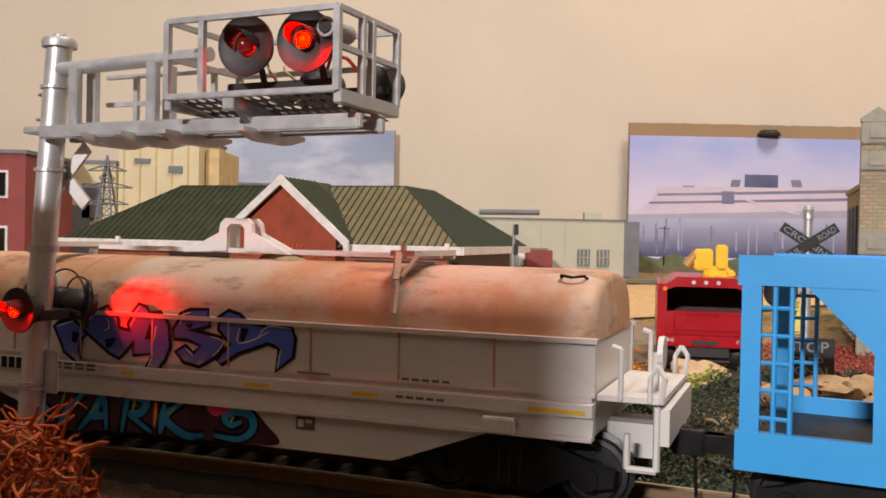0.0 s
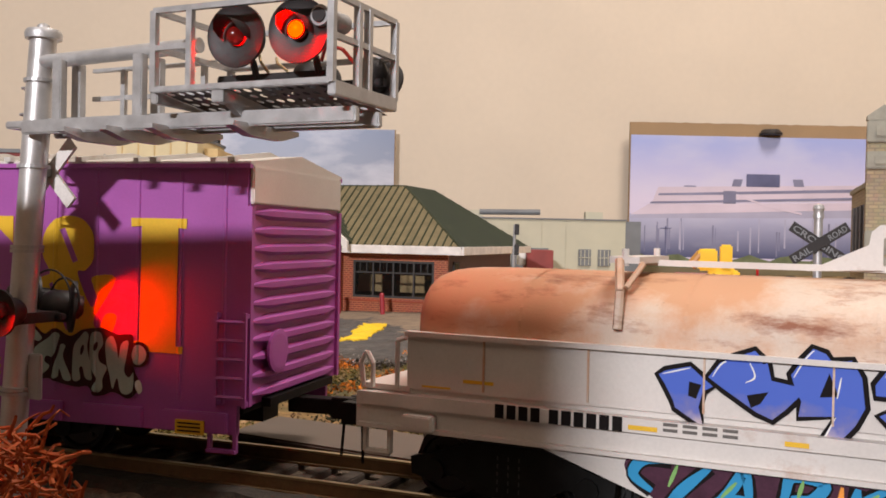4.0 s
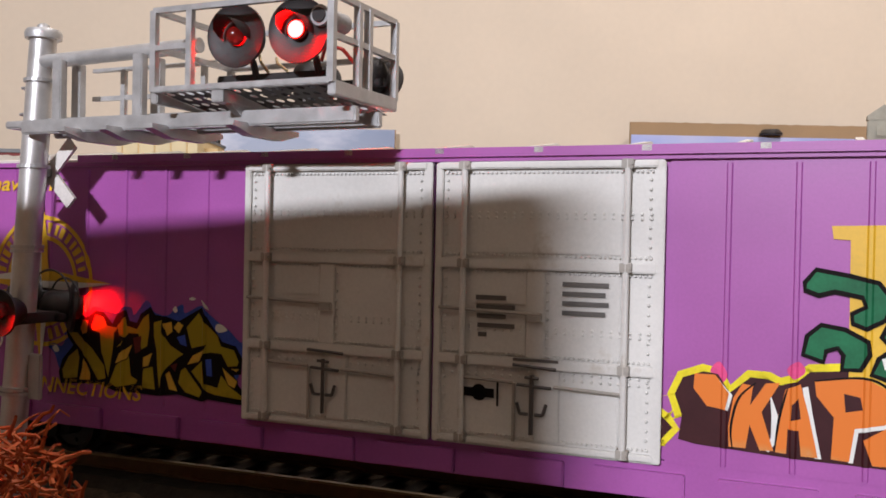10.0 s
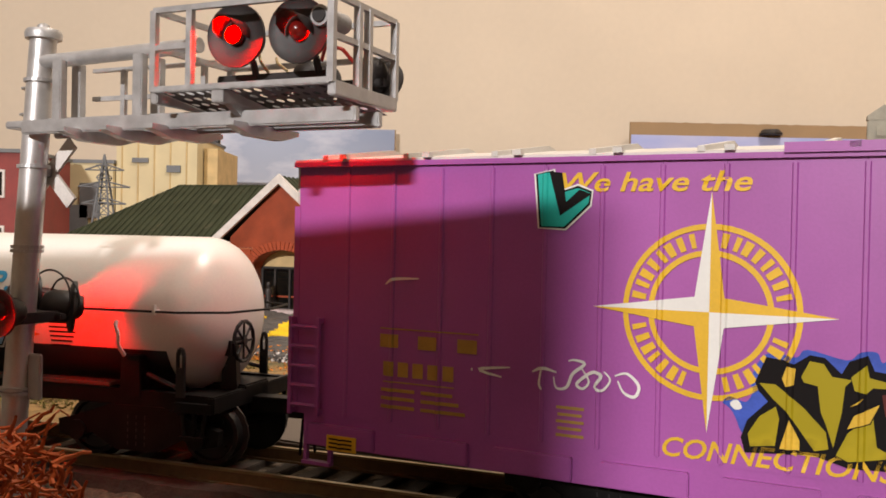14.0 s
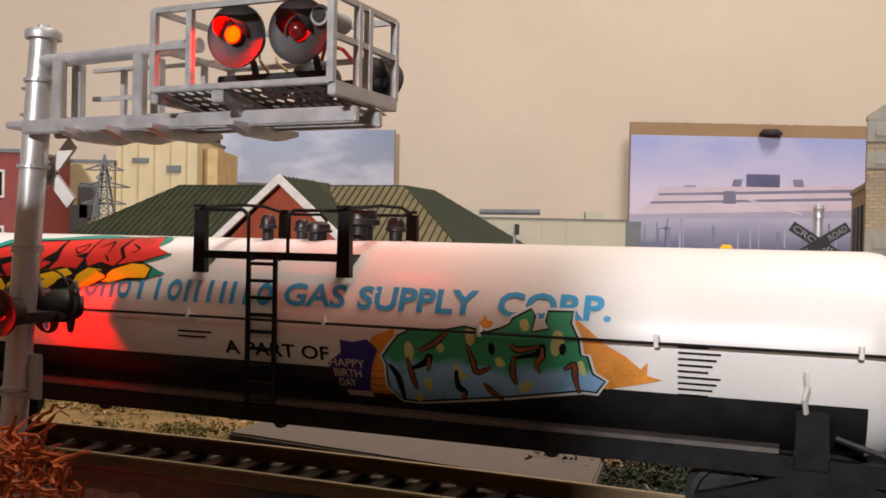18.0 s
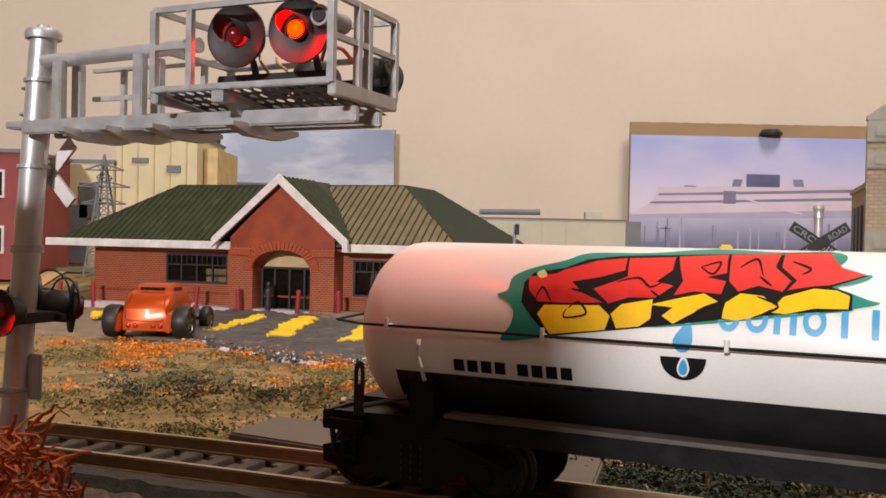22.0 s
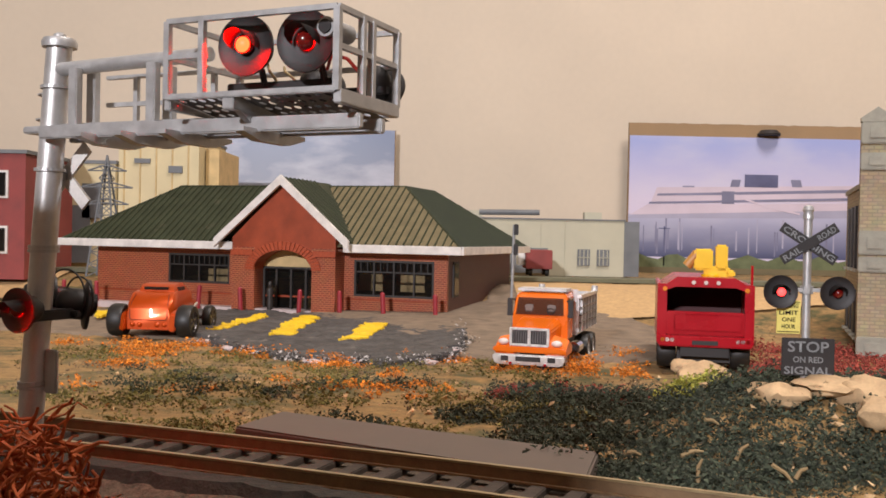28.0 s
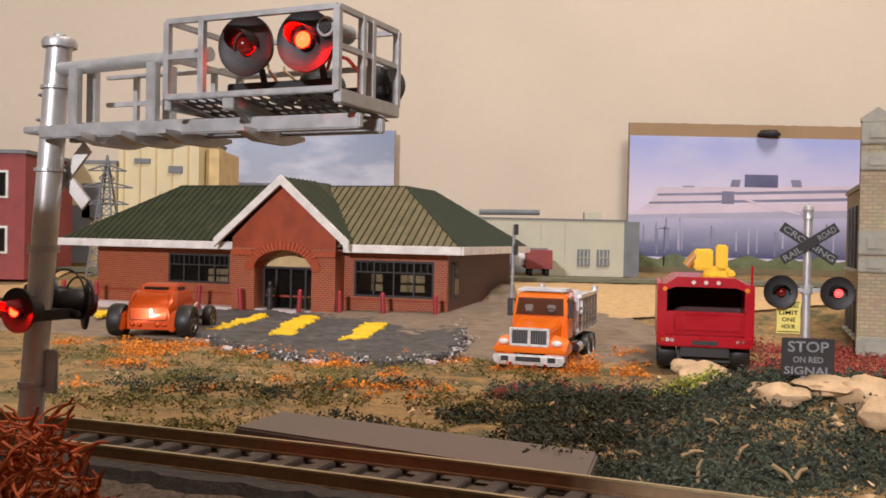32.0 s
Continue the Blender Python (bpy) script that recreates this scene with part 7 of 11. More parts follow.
    for sgn, end, wide in ((-1, -0.0744, hw), (1, 0.0722, hw - 0.0022)):
        inner = -0.0664 if sgn < 0 else 0.0630
        bm = bmesh.new()
        bm_box(bm, (inner + end) / 2, 0, 0.0167, abs(end - inner), 2 * wide, 0.0008)
        plate = part("end_platform", bm, GRIMYWHITE, car)
        for y in (-wide, wide):
            bm = bmesh.new()
            bm_bar(bm, [(end + sgn * d, y, z) for d, z in ((-0.0004, 0.0165), (0.0001, 0.0200), (-0.0009, 0.0216), (-0.0019, 0.0200), (-0.0019, 0.0165))], 0.0004)
            part("grab_rail", bm, GRIMYWHITE, plate)
            bm = bmesh.new()
            bm_bar(bm, [(end - sgn * 0.0059, y, 0.0165), (end - sgn * 0.0059, y, 0.0236), (end - sgn * 0.0072, y, 0.0240)], 0.0004)
            part("grab_rail", bm, GRIMYWHITE, plate)
            bm = bmesh.new()
            bm_bar(bm, [(end - sgn * d, y, z) for d, z in ((0.0009, 0.0160), (0.0009, 0.0072), (0.0049, 0.0072), (0.0049, 0.0120))], 0.0005)
            part("stirrup_step", bm, GRIMYWHITE, plate)
        if sgn > 0:
            bm = bmesh.new()
            bm_tube(bm, (end - 0.0022, -0.0062, 0.0168), (end - 0.0022, -0.0062, 0.0226), 0.0005, 8)
            bm_tube(bm, (end - 0.0018, -0.0062, 0.0226), (end - 0.0010, -0.0062, 0.0226), 0.0024, 14)
            part("brake_wheel", bm, GRIMYWHITE, plate)
        bm = bmesh.new()
        bm_box(bm, end + sgn * 0.0002, 0, 0.0132, 0.0012, 2 * wide, 0.0050)
        part("end_sill", bm, GRIMYWHITE, car)
        hook_coupler(car, end, sgn)
        truck(car, -0.0520 if sgn < 0 else 0.0505, WHEELS)
    marks("number_bar", car, [rect(-0.0526 + 0.0017 * k, -0.0513 + 0.0017 * k, 0.0143, 0.0162) for k in (0, 1, 2, 3, 4.5, 5.5, 6.5, 7.5, 8.5, 9.5)], INK, flat_side(hw + 0.0016), 0.0001)
    ledge = flat_side(hw + 0.0016)
    marks("yellow_dash", car, [rect(-0.0581, -0.0535, 0.0183, 0.0188), rect(-0.0645, -0.0600, 0.0172, 0.0175)], YELLOW, side, 0.0001)
    marks("yellow_dash", car, [rect(a, b, 0.0147, 0.0153) for a, b in ((-0.0344, -0.0307), (-0.0157, -0.0130), (0.0082, 0.0127), (0.0269, 0.0312), (0.0541, 0.0622))], YELLOW, ledge, 0.0001)
    marks("stencil_bar", car, [rect(0.0343 + 0.0016 * k, 0.0355 + 0.0016 * k, 0.0173, 0.0177) for k in range(5)] + [rect(0.0167, 0.0224, 0.0171, 0.0174)], STENCILGREY, side, 0.0001)
    marks("stencil_bar", car, [rect(-0.0300 + 0.0024 * k, -0.0282 + 0.0024 * k, 0.0156 - 0.0007 * j, 0.0160 - 0.0007 * j) for k in range(4) for j in range(2)] + [rect(0.0341 + 0.0016 * k, 0.0353 + 0.0016 * k, 0.0149, 0.0153) for k in range(5)], STENCILGREY, ledge, 0.0001)
    panel = marks("data_panel", car, [rect(0.0168, 0.0201, 0.0085, 0.0105)], STENCILGREY, flat_side(hw + 0.0003), 0.0001, label="small dark data panel")
    marks("panel_line", panel, [rect(0.0172, 0.0182, 0.0089, 0.0101), rect(0.0185, 0.0197, 0.0096, 0.0101)], GRIMYWHITE, flat_side(hw + 0.0003), 0.0002)

    def shoulder(u, z, lift):
        a = min(1.0, max(0.0, (z - 0.0248) / 0.0093)) ** 1.25
        bend = math.sqrt(max(0.0, 1 - a * a)) ** 0.75
        return (u, -(hw + (0.0005 if z > 0.0246 else 0.0)) * bend - lift, z)
    BENT.append(shoulder)
    spray_violet(car, shoulder)
    spray_violet_end(car, shoulder)
    spray_sky(car, flat_side(hw + 0.0003))
    return car


SPRAYPLUM = mat("plum_spray", (0.055, 0.018, 0.035), 0.5, dark=0.7, light=1.5, scale=300, bump=0.02, spec=0.2)
SKYSPRAY = two_tone("sky_blue_spray", (0.012, 0.11, 0.22), (0.03, 0.26, 0.50), 0.004, 0.010)
VIOLETSPRAY = two_tone("blue_violet_spray", (0.42, 0.36, 0.40), (0.07, 0.13, 0.52), 0.0162, 0.0225, speck=(0.14, 0.16, 0.42))
LIMEFLECK = mat("lime_fleck_spray", (0.20, 0.42, 0.12), 0.5, scale=250, bump=0.02)
coil = build_coil()


def build_blue():
    car = thing("blue_freight_car", "bright blue freight car with an open end frame and ladder", "railway car", "cars of the train")
    hw = 0.0165
    for y in (-hw, hw):
        bm = bmesh.new()
        bm_box(bm, -0.0488, y, 0.0238, 0.0024, 0.0012, 0.0264)
        bm_box(bm, -0.0330, y, 0.0238, 0.0030, 0.0012, 0.0264)
        bm_box(bm, -0.0410, y, 0.0352, 0.0190, 0.0013, 0.0038)
        bm_box(bm, -0.0410, y, 0.0122, 0.0190, 0.0013, 0.0050)
        bm_prism(bm, [(-0.0345, 0.0336), (-0.0425, 0.0336), (-0.0345, 0.0256)], 0.001, Matrix.Translation((0, y - 0.0005, 0)))
        part("end_frame", bm, CARBLUE, car, "blue open end frame")
        bm = bmesh.new()
        for u in (-0.0460, -0.0440):
            bm_tube(bm, (u, y, 0.0140), (u, y, 0.0340), 0.00035, 6)
        for k in range(5):
            bm_tube(bm, (-0.0476, y, 0.0165 + k * 0.0035), (-0.0440, y, 0.0165 + k * 0.0035), 0.0003, 6)
        part("ladder", bm, CARBLUE, car)
    bm = bmesh.new()
    bm_box(bm, 0.008, 0, 0.0238, 0.082, 2 * hw + 0.0012, 0.0264)
    part("body", bm, CARBLUE, car, "bright blue body", bevel=0.0004)
    bm = bmesh.new()
    bm_box(bm, -0.041, 0, 0.0355, 0.0180, 2 * hw, 0.0010)
    part("end_roof", bm, CARBLUE, car)
    for i in range(9):
        bm = bmesh.new()
        bm_box(bm, -0.026 + i * 0.009, -hw - 0.0010, 0.0238, 0.0012, 0.0012, 0.0250)
        part("side_post", bm, CARBLUE, car)
    bm = bmesh.new()
    bm_box(bm, 0, 0, 0.0110, 0.099, 2 * hw - 0.002, 0.0024)
    bm_box(bm, 0, 0, 0.0085, 0.096, 0.008, 0.004)
    part("underframe", bm, STEELBLACK, car)
    for sgn in (-1, 1):
        hook_coupler(car, sgn * 0.050, sgn)
        truck(car, sgn * 0.033, WHEELS)
    return car


blue = build_blue()
# ---- track ----
def rail_part(off, zlo, zhi, w, material, name, parent=None, s0=-0.35, s1=1.45, n=220):
    bm = bmesh.new()
    secs = []
    for i in range(n + 1):
        s = s0 + (s1 - s0) * i / n
        secs.append([on_curve(s, off - w / 2, zlo), on_curve(s, off + w / 2, zlo), on_curve(s, off + w / 2, zhi), on_curve(s, off - w / 2, zhi)])
    bm_loft(bm, secs)
    return part(name, bm, material, parent)


track = thing("track", "model railway track with rusty rails on dark ties", "railway track", kind="structure")
for off in (-0.00865, 0.00865):
    r = rail_part(off, -0.0004, 0.0, 0.0009, RAILTOP, "rail_head", track)
    rail_part(off, -0.0022, -0.0004, 0.0005, RAILSIDE, "rail_web", r)
    rail_part(off, -0.0026, -0.0022, 0.0020, RAILSIDE, "rail_foot", r)
bm = bmesh.new()
bm_box(bm, 0, 0, -0.0034, 0.0029, 0.0300, 0.0018)
tie_mesh = finish(bm, "tie", TIE, bevel=0.0002)
for i in range(230):
    s = -0.25 + i * 0.0066
    ob = new("tie", tie_mesh)
    ob.parent = track
    p = on_curve(s)
    ob.matrix_basis = Matrix.Translation(p) @ Matrix.Rotation(-s / R + random.uniform(-0.02, 0.02), 4, "Z")
bm = bmesh.new()
secs = []
for i in range(181):
    s = -0.35 + i * 0.01
    secs.append([on_curve(s, -0.021, -0.0064), on_curve(s, 0.022, -0.0064), on_curve(s, 0.0165, -0.0037), on_curve(s, -0.0160, -0.0037)])
bm_loft(bm, secs)
solid("track_bed", bm, BALLAST, "dark brown ballast bed under the track", "ballast", kind="structure")
# ---- crossing signals ----
BULBS = []
REDGLOW = glow("lit_red_lamp", (1.0, 0.0006, 0.00012), 800.0)
REDSOFT = glow("soft_red_lamp", (1.0, 0.055, 0.05), 3.2)
REDDARK = mat("dark_red_lens", (0.16, 0.008, 0.006), 0.25, scale=300, bump=0.05, coat=0.5)
PLATEBLACK = mat("satin_black_plate", (0.017, 0.014, 0.014), 0.55, dark=0.8, light=1.3, scale=300, bump=0.08)
REDWIRE = mat("red_wire", (0.40, 0.03, 0.02), 0.4, bump=0.03)
PLATEGREY = mat("dull_grey_plate", (0.16, 0.15, 0.145), 0.6, 0.2, bump=0.1)
MASTSTEEL = mat("polished_steel_tube", (0.62, 0.61, 0.60), 0.36, 0.6, dark=0.85, light=1.12, scale=300, bump=0.12, fine=4000)
GALV = mat("galvanised_steel", (0.36, 0.36, 0.36), 0.5, 0.4, dark=0.8, light=1.2, scale=400, bump=0.2)


def flasher(parent, c, facing, side, size=1.0, tilt=0.0, recess=0.0004, tube=False, lit=None):
    """A round flashing lamp at c: closed housing, black target plate, visor and a bulb that turns. facing: degrees, 0 looks along -y."""
    m = Matrix.Translation(c) @ Matrix.Rotation(radians(facing), 4, "Z") @ Matrix.Rotation(radians(tilt), 4, "X") @ Matrix.Scale(size, 4)
    out = m @ Matrix.Rotation(radians(90), 4, "X")          # lathe axis z goes to -y
    bm = bmesh.new()
    bm_lathe(bm, [(0.00105, -0.0001), (0.0021, -0.0003), (0.0021, -0.0024), (0.0015, -0.0034), (0.0006, -0.0038), (0, -0.0038)], 20, out)
    lamp = part("lamp_housing", bm, PLATEBLACK, parent, "black lamp housing", smooth=True)
    bm = bmesh.new()
    bm_lathe(bm, [(0.00105, -0.0001), (0.0022, 0.0), (0.0031, 0.0002), (0.0034, 0.0004), (0.0034, 0.0), (0.0030, -0.0002), (0.0021, -0.0004), (0.00108, -0.0004), (0.00105, -0.0001)], 32, out)
    part("target_plate", bm, PLATEBLACK, lamp, "round black target plate", smooth=True)
    bm = bmesh.new()
    n = 14
    rows = []
    for r, z, sweep in ((0.00165, 0.0, 180), (0.00160, 0.0005, 180), (0.00155, 0.0010, 180), (0.00150, 0.0014, 120)) if tube else ((0.00165, 0.0001, 105), (0.00160, 0.0012, 100), (0.00150, 0.0024, 80), (0.00145, 0.0030, 50)):
        rows.append([bm.verts.new((r * math.sin(radians(-sweep + 2 * sweep * i / n)), r * math.cos(radians(-sweep + 2 * sweep * i / n)), z)) for i in range(n + 1)])
    for a, b in zip(rows, rows[1:]):
        for i in range(n):
            bm.faces.new((a[i], a[i + 1], b[i + 1], b[i]))
    bmesh.ops.solidify(bm, geom=bm.faces[:], thickness=0.00018)
    for v in bm.verts:
        v.co = out @ v.co
    part("visor", bm, PLATEBLACK, lamp, "curved black visor", smooth=True)
    bm = bmesh.new()
    rr = 0.00102 * size
    bm_lathe(bm, [(0, -rr)] + [(rr * math.sin(radians(a)), -rr * math.cos(radians(a))) for a in range(15, 180, 15)] + [(0, rr)], 20)
    for v in bm.verts:
        v.co = Matrix.Rotation(radians(90), 4, "X") @ v.co
    me = finish(bm, "bulb", lit or REDGLOW, smooth=True)
    me.materials.append(REDDARK)
    for p in me.polygons:
        p.material_index = 0 if p.center.y < -0.45 * rr else 1
    bulb = new("bulb", me)
    bulb.parent = lamp
    bulb.matrix_basis = Matrix.Translation(m @ Vector((0, -0.0008 + recess, 0))) @ Matrix.Rotation(radians(facing), 4, "Z")
    tagged(bulb, "red signal bulb with a dark side")
    BULBS.append((bulb, side))
    return lamp


def collar(parent, c, r, h, material, name="clamp"):
    bm = bmesh.new()
    bm_lathe(bm, [(r, -h / 2), (r + 0.0004, -h / 2), (r + 0.0004, h / 2), (r, h / 2)], 20, Matrix.Translation(c))
    return part(name, bm, material, parent)


def build_cantilever():
    sig = thing("cantilever_signal", "silver cantilever crossing signal with red flashing lamps over the track", "railway signal",
                at=Matrix.Translation((-0.061, 0.1397, 0)) @ Matrix.Rotation(radians(-24.3), 4, "Z"))
    lean = 0.063

    def axis(z):
        k = (z - 0.0563) * lean
        return Vector((k * 0.911, k * 0.411, z))
    a, b = axis(-0.0075), axis(0.0672)
    bm = bmesh.new()
    bm_tube(bm, a, b, 0.00195, 24)
    part("mast", bm, MASTSTEEL, sig, "silver round mast", smooth=True)
    bm = bmesh.new()
    bm_lathe(bm, [(0, -0.0004), (0.0026, -0.0004), (0.0027, 0.0004), (0.0024, 0.0010), (0.0010, 0.0013), (0.0009, 0.0017), (0.0004, 0.0020), (0, 0.0020)], 20, Matrix.Translation(b))
    part("mast_cap", bm, SILVER, sig, smooth=True)
    for z in (0.0606, 0.0478, 0.0358, 0.0352, 0.0146, 0.0139):
        collar(sig, axis(z), 0.00195, 0.0005, SILVER)
    bm = bmesh.new()
    p = axis(0.0538)
    bm_box(bm, p.x - 0.0002, p.y - 0.0001, p.z, 0.0062, 0.0056, 0.0011)
    part("arm_clamp", bm, SILVER, sig, bevel=0.0002)
    bm = bmesh.new()
    bm_box(bm, *axis(-0.0068), 0.0085, 0.0085, 0.0022)
    part("base_plate", bm, GALV, sig, bevel=0.0003)
    # arm: upper pipe, two lower beams, struts
    bm = bmesh.new()
    bm_tube(bm, (0.0016, -0.0004, 0.0633), (0.0300, 0.0, 0.0640), 0.00105, 16)
    part("upper_pipe", bm, SILVER, sig, smooth=True)
    for y in (-0.0030, 0.0030):
        bm = bmesh.new()
        bm_box(bm, 0.0285, y, 0.0533, 0.0560, 0.0012, 0.0020)
        part("arm_beam", bm, SILVER, sig, bevel=0.0002)
        for x in (0.0062, 0.0212):
            bm = bmesh.new()
            bm_box(bm, x, y * 0.6, 0.0586, 0.0017, 0.0014, 0.0088)
            part("strut", bm, SILVER, sig, bevel=0.00015)
    bm = bmesh.new()
    for y in (0.0060,):
        for x in (0.0110, 0.0168, 0.0260):
            bm_box(bm, x, y, 0.0586, 0.0008, 0.0007, 0.0085)
        bm_box(bm, 0.0165, y, 0.0628, 0.0230, 0.0006, 0.0006)
        bm_box(bm, 0.0165, y, 0.0585, 0.0230, 0.0006, 0.0007)
    part("catwalk_railing", bm, SILVER, sig)
    bm = bmesh.new()
    bm_box(bm, 0.0160, 0.0028, 0.0546, 0.0270, 0.0070, 0.0005)
    part("catwalk", bm, SILVER, sig)
    for x in (0.0115, 0.0190, 0.0270, 0.0400):
        bm = bmesh.new()
        bm_prism(bm, [(-0.0074, 0.0524), (0.0074, 0.0524), (0.0074, 0.0518), (0.0035, 0.0508), (-0.0035, 0.0508), (-0.0074, 0.0518)], 0.0015, Matrix.Translation((x + 0.0008, 0.0008, 0.0003)) @ Matrix.Rotation(radians(90), 4, "Z"))
        part("outrigger", bm, SILVER, sig)
    # platform with perforated floor
    x0, x1, y0, y1, zf = 0.0290, 0.0556, -0.0078, 0.0082, 0.0565
    bm = bmesh.new()
    for y in (y0, y1):
        bm_box(bm, (x0 + x1) / 2, y, zf + (0.0002 if y < 0 else -0.0006), x1 - x0, 0.0010, 0.0008 if y < 0 else 0.0016)
    for x in (x0, x1):
        bm_box(bm, x, (y0 + y1) / 2, zf - 0.0006, 0.0011, y1 - y0, 0.0018)
    bm_box(bm, 0.0392, 0.0, zf - 0.0008, 0.0018, y1 - y0, 0.0018)
    plat = part("platform_frame", bm, SILVER, sig, "silver platform frame", bevel=0.00012)
    for a0, a1 in ((x0 + 0.0006, 0.0383), (0.0401, x1 - 0.0006)):
        tilt = Matrix.Translation((0, y0 + 0.0004, zf)) @ Matrix.Rotation(radians(-7.5), 4, "X")
        bm = bmesh.new()
        deep = y1 - y0 - 0.0008
        nx, ny = int((a1 - a0) / 0.00165), 6
        cw, cd = (a1 - a0) / (nx + 0.5), deep / ny
        for j in range(ny):
            for i in range(nx):
                ox, oy = a0 + cw * (i + 0.5 + 0.5 * (j % 2)), cd * (j + 0.5)
                rim = [(1, 0), (1, 1), (0, 1), (-1, 1), (-1, 0), (-1, -1), (0, -1), (1, -1)]
                out_ = [bm.verts.new(tilt @ Vector((ox + x * cw / 2, oy + y * cd / 2, 0))) for x, y in rim]
                in_ = [bm.verts.new(tilt @ Vector((ox + 0.00046 * math.cos(radians(45 * k)), oy + 0.00072 * math.sin(radians(45 * k)), 0))) for k in range(8)]
                for k in range(8):
                    bm.faces.new((out_[k], out_[(k + 1) % 8], in_[(k + 1) % 8], in_[k]))
            ox = a0 + cw * (nx + 0.25) if j % 2 == 0 else a0 + cw * 0.25
            bm_box(bm, ox, cd * (j + 0.5), 0, cw / 2, cd, 0.00008, tilt)
        part("floor_grating", bm, PLATEGREY, plat, "perforated silver floor plate")
    bm = bmesh.new()
    bm_prism(bm, [(-0.0078, 0.0), (0.0010, 0.0), (0.0010, -0.0030), (-0.0020, -0.0030)], 0.0010, Matrix.Translation((0.0398, 0, 0.0557)) @ Matrix.Rotation(radians(90), 4, "Z"))
    part("gusset", bm, SILVER, plat)
    ht = 0.0104
    rail = thing_part("railing", sig)
    posts = [(x0, y0), (0.0348, y0), (x1, y0), (x1, y0 + 0.0062), (x1, y0 + 0.0088), (x1, y1), (x0, y1), (0.0420, y1)]
    for x, y in posts:
        bm = bmesh.new()
        bm_box(bm, x, y, zf + ht / 2, 0.0009, 0.0008, ht)
        part("railing_post", bm, SILVER, rail)
    t = 0.0007
    for z in (zf + ht, zf + 0.0056):
        top = z > zf + 0.008
        for c, d in ((((x0 + x1) / 2 if top else (x0 + 0.0348) / 2, y0), ((x1 if top else 0.0348) - x0, t)), ((x1, (y0 + y1) / 2), (t, y1 - y0)), (((x0 + x1) / 2, y1), (x1 - x0, t)), ((x0, (y0 + y1) / 2), (t, y1 - y0))):
            bm = bmesh.new()
            bm_box(bm, *c, z, *d, t)
            part("railing_bar", bm, SILVER, rail)
    # lamps over the platform
    bm = bmesh.new()
    bm_box(bm, 0.0425, -0.0002, 0.0588, 0.0180, 0.0012, 0.0013)
    bm_box(bm, 0.0425, -0.0002, 0.0575, 0.0030, 0.0022, 0.0020)
    for x in (0.0398, 0.0494):
        bm_tube(bm, (x, -0.0005, 0.0588), (x, -0.0015, 0.0612), 0.0005, 8)
    part("lamp_crossbar", bm, PLATEBLACK, sig, "black lamp crossbar", bevel=0.0002)
    flasher(sig, (0.0396, -0.0046, 0.0636), 6, "left", 1.2)
    flasher(sig, (0.0490, -0.0046, 0.0636), 6, "right", 1.2)
    flasher(sig, (0.0425, 0.0098, 0.0594), 180, "left", 1.1, 24, 0.0013)
    flasher(sig, (0.0522, 0.0098, 0.0594), 180, "right", 1.1, 24, 0.0013)
    bm = bmesh.new()
    bm_tube(bm, (0.0522, -0.0052, 0.0652), (0.0522, 0.0005, 0.0652), 0.0013, 18)
    bell = part("bell", bm, GALV, sig, "grey cylindrical bell", smooth=True)
    bm = bmesh.new()
    bm_tube(bm, (0.0522, -0.0055, 0.0652), (0.0522, -0.0051, 0.0652), 0.0009, 14)
    part("bell_mouth", bm, PLATEBLACK, bell)
    bm = bmesh.new()
    bm_bar(bm, [(0.0500, -0.001, 0.0605), (0.0512, -0.002, 0.0622), (0.0530, -0.001, 0.0618), (0.0540, 0.001, 0.0600)], 0.00025, 6)
    part("wire", bm, REDWIRE, sig, "thin red wire")
    bm = bmesh.new()
    bm_bar(bm, [(0.0420, -0.001, 0.0594), (0.0415, -0.002, 0.0606), (0.0405, -0.001, 0.0618)], 0.0002, 6)
    bm_bar(bm, [(0.0450, -0.001, 0.0594), (0.0440, -0.002, 0.0604), (0.0432, -0.001, 0.0612)], 0.0002, 6)
    part("wire", bm, RAILTOP, sig, "bare copper wires")
    bm = bmesh.new()
    bm_box(bm, 0.0474, 0.0070, 0.0588, 0.0150, 0.0010, 0.0010)
    for x in (0.0425, 0.0522):
        bm_tube(bm, (x, 0.0070, 0.0588), (x, 0.0100, 0.0594), 0.0005, 8)
    part("lamp_crossbar", bm, PLATEBLACK, sig)
    # crossbuck behind the mast
    c = axis(0.0470) + Vector((0.0004, 0.0028, 0))
    for s in (-1, 1):
        bm = bmesh.new()
        bm_box(bm, 0, 0, 0, 0.0128, 0.0005, 0.0021, Matrix.Translation(c) @ Matrix.Rotation(radians(s * 45), 4, "Y"))
        part("crossbuck_board", bm, TRIMWHITE, sig, "white crossbuck board")
    bm = bmesh.new()
    bm_box(bm, c.x, c.y - 0.001, c.z, 0.0012, 0.002, 0.0012)
    part("crossbuck_bracket", bm, GALV, sig)
    # lower lamps on a bracket
    z = 0.0264
    q = axis(z)
    bm = bmesh.new()
    bm_box(bm, q.x - 0.0016, 0.0035, z - 0.0012, 0.0110, 0.0012, 0.0010)
    bm_box(bm, q.x - 0.0016, -0.0035, z - 0.0012, 0.0110, 0.0012, 0.0010)
    bm_box(bm, q.x, 0, z - 0.0012, 0.0052, 0.0080, 0.0016)
    part("lamp_bracket", bm, PLATEBLACK, sig, "black lamp bracket", bevel=0.0002)
    flasher(sig, (0.0010, -0.0070, z), 0, "right")
    flasher(sig, (-0.0090, -0.0070, z), 0, "left")
    flasher(sig, (-0.0002, 0.0072, z), 141, "right", 1.2, 5, 0.0027, True)
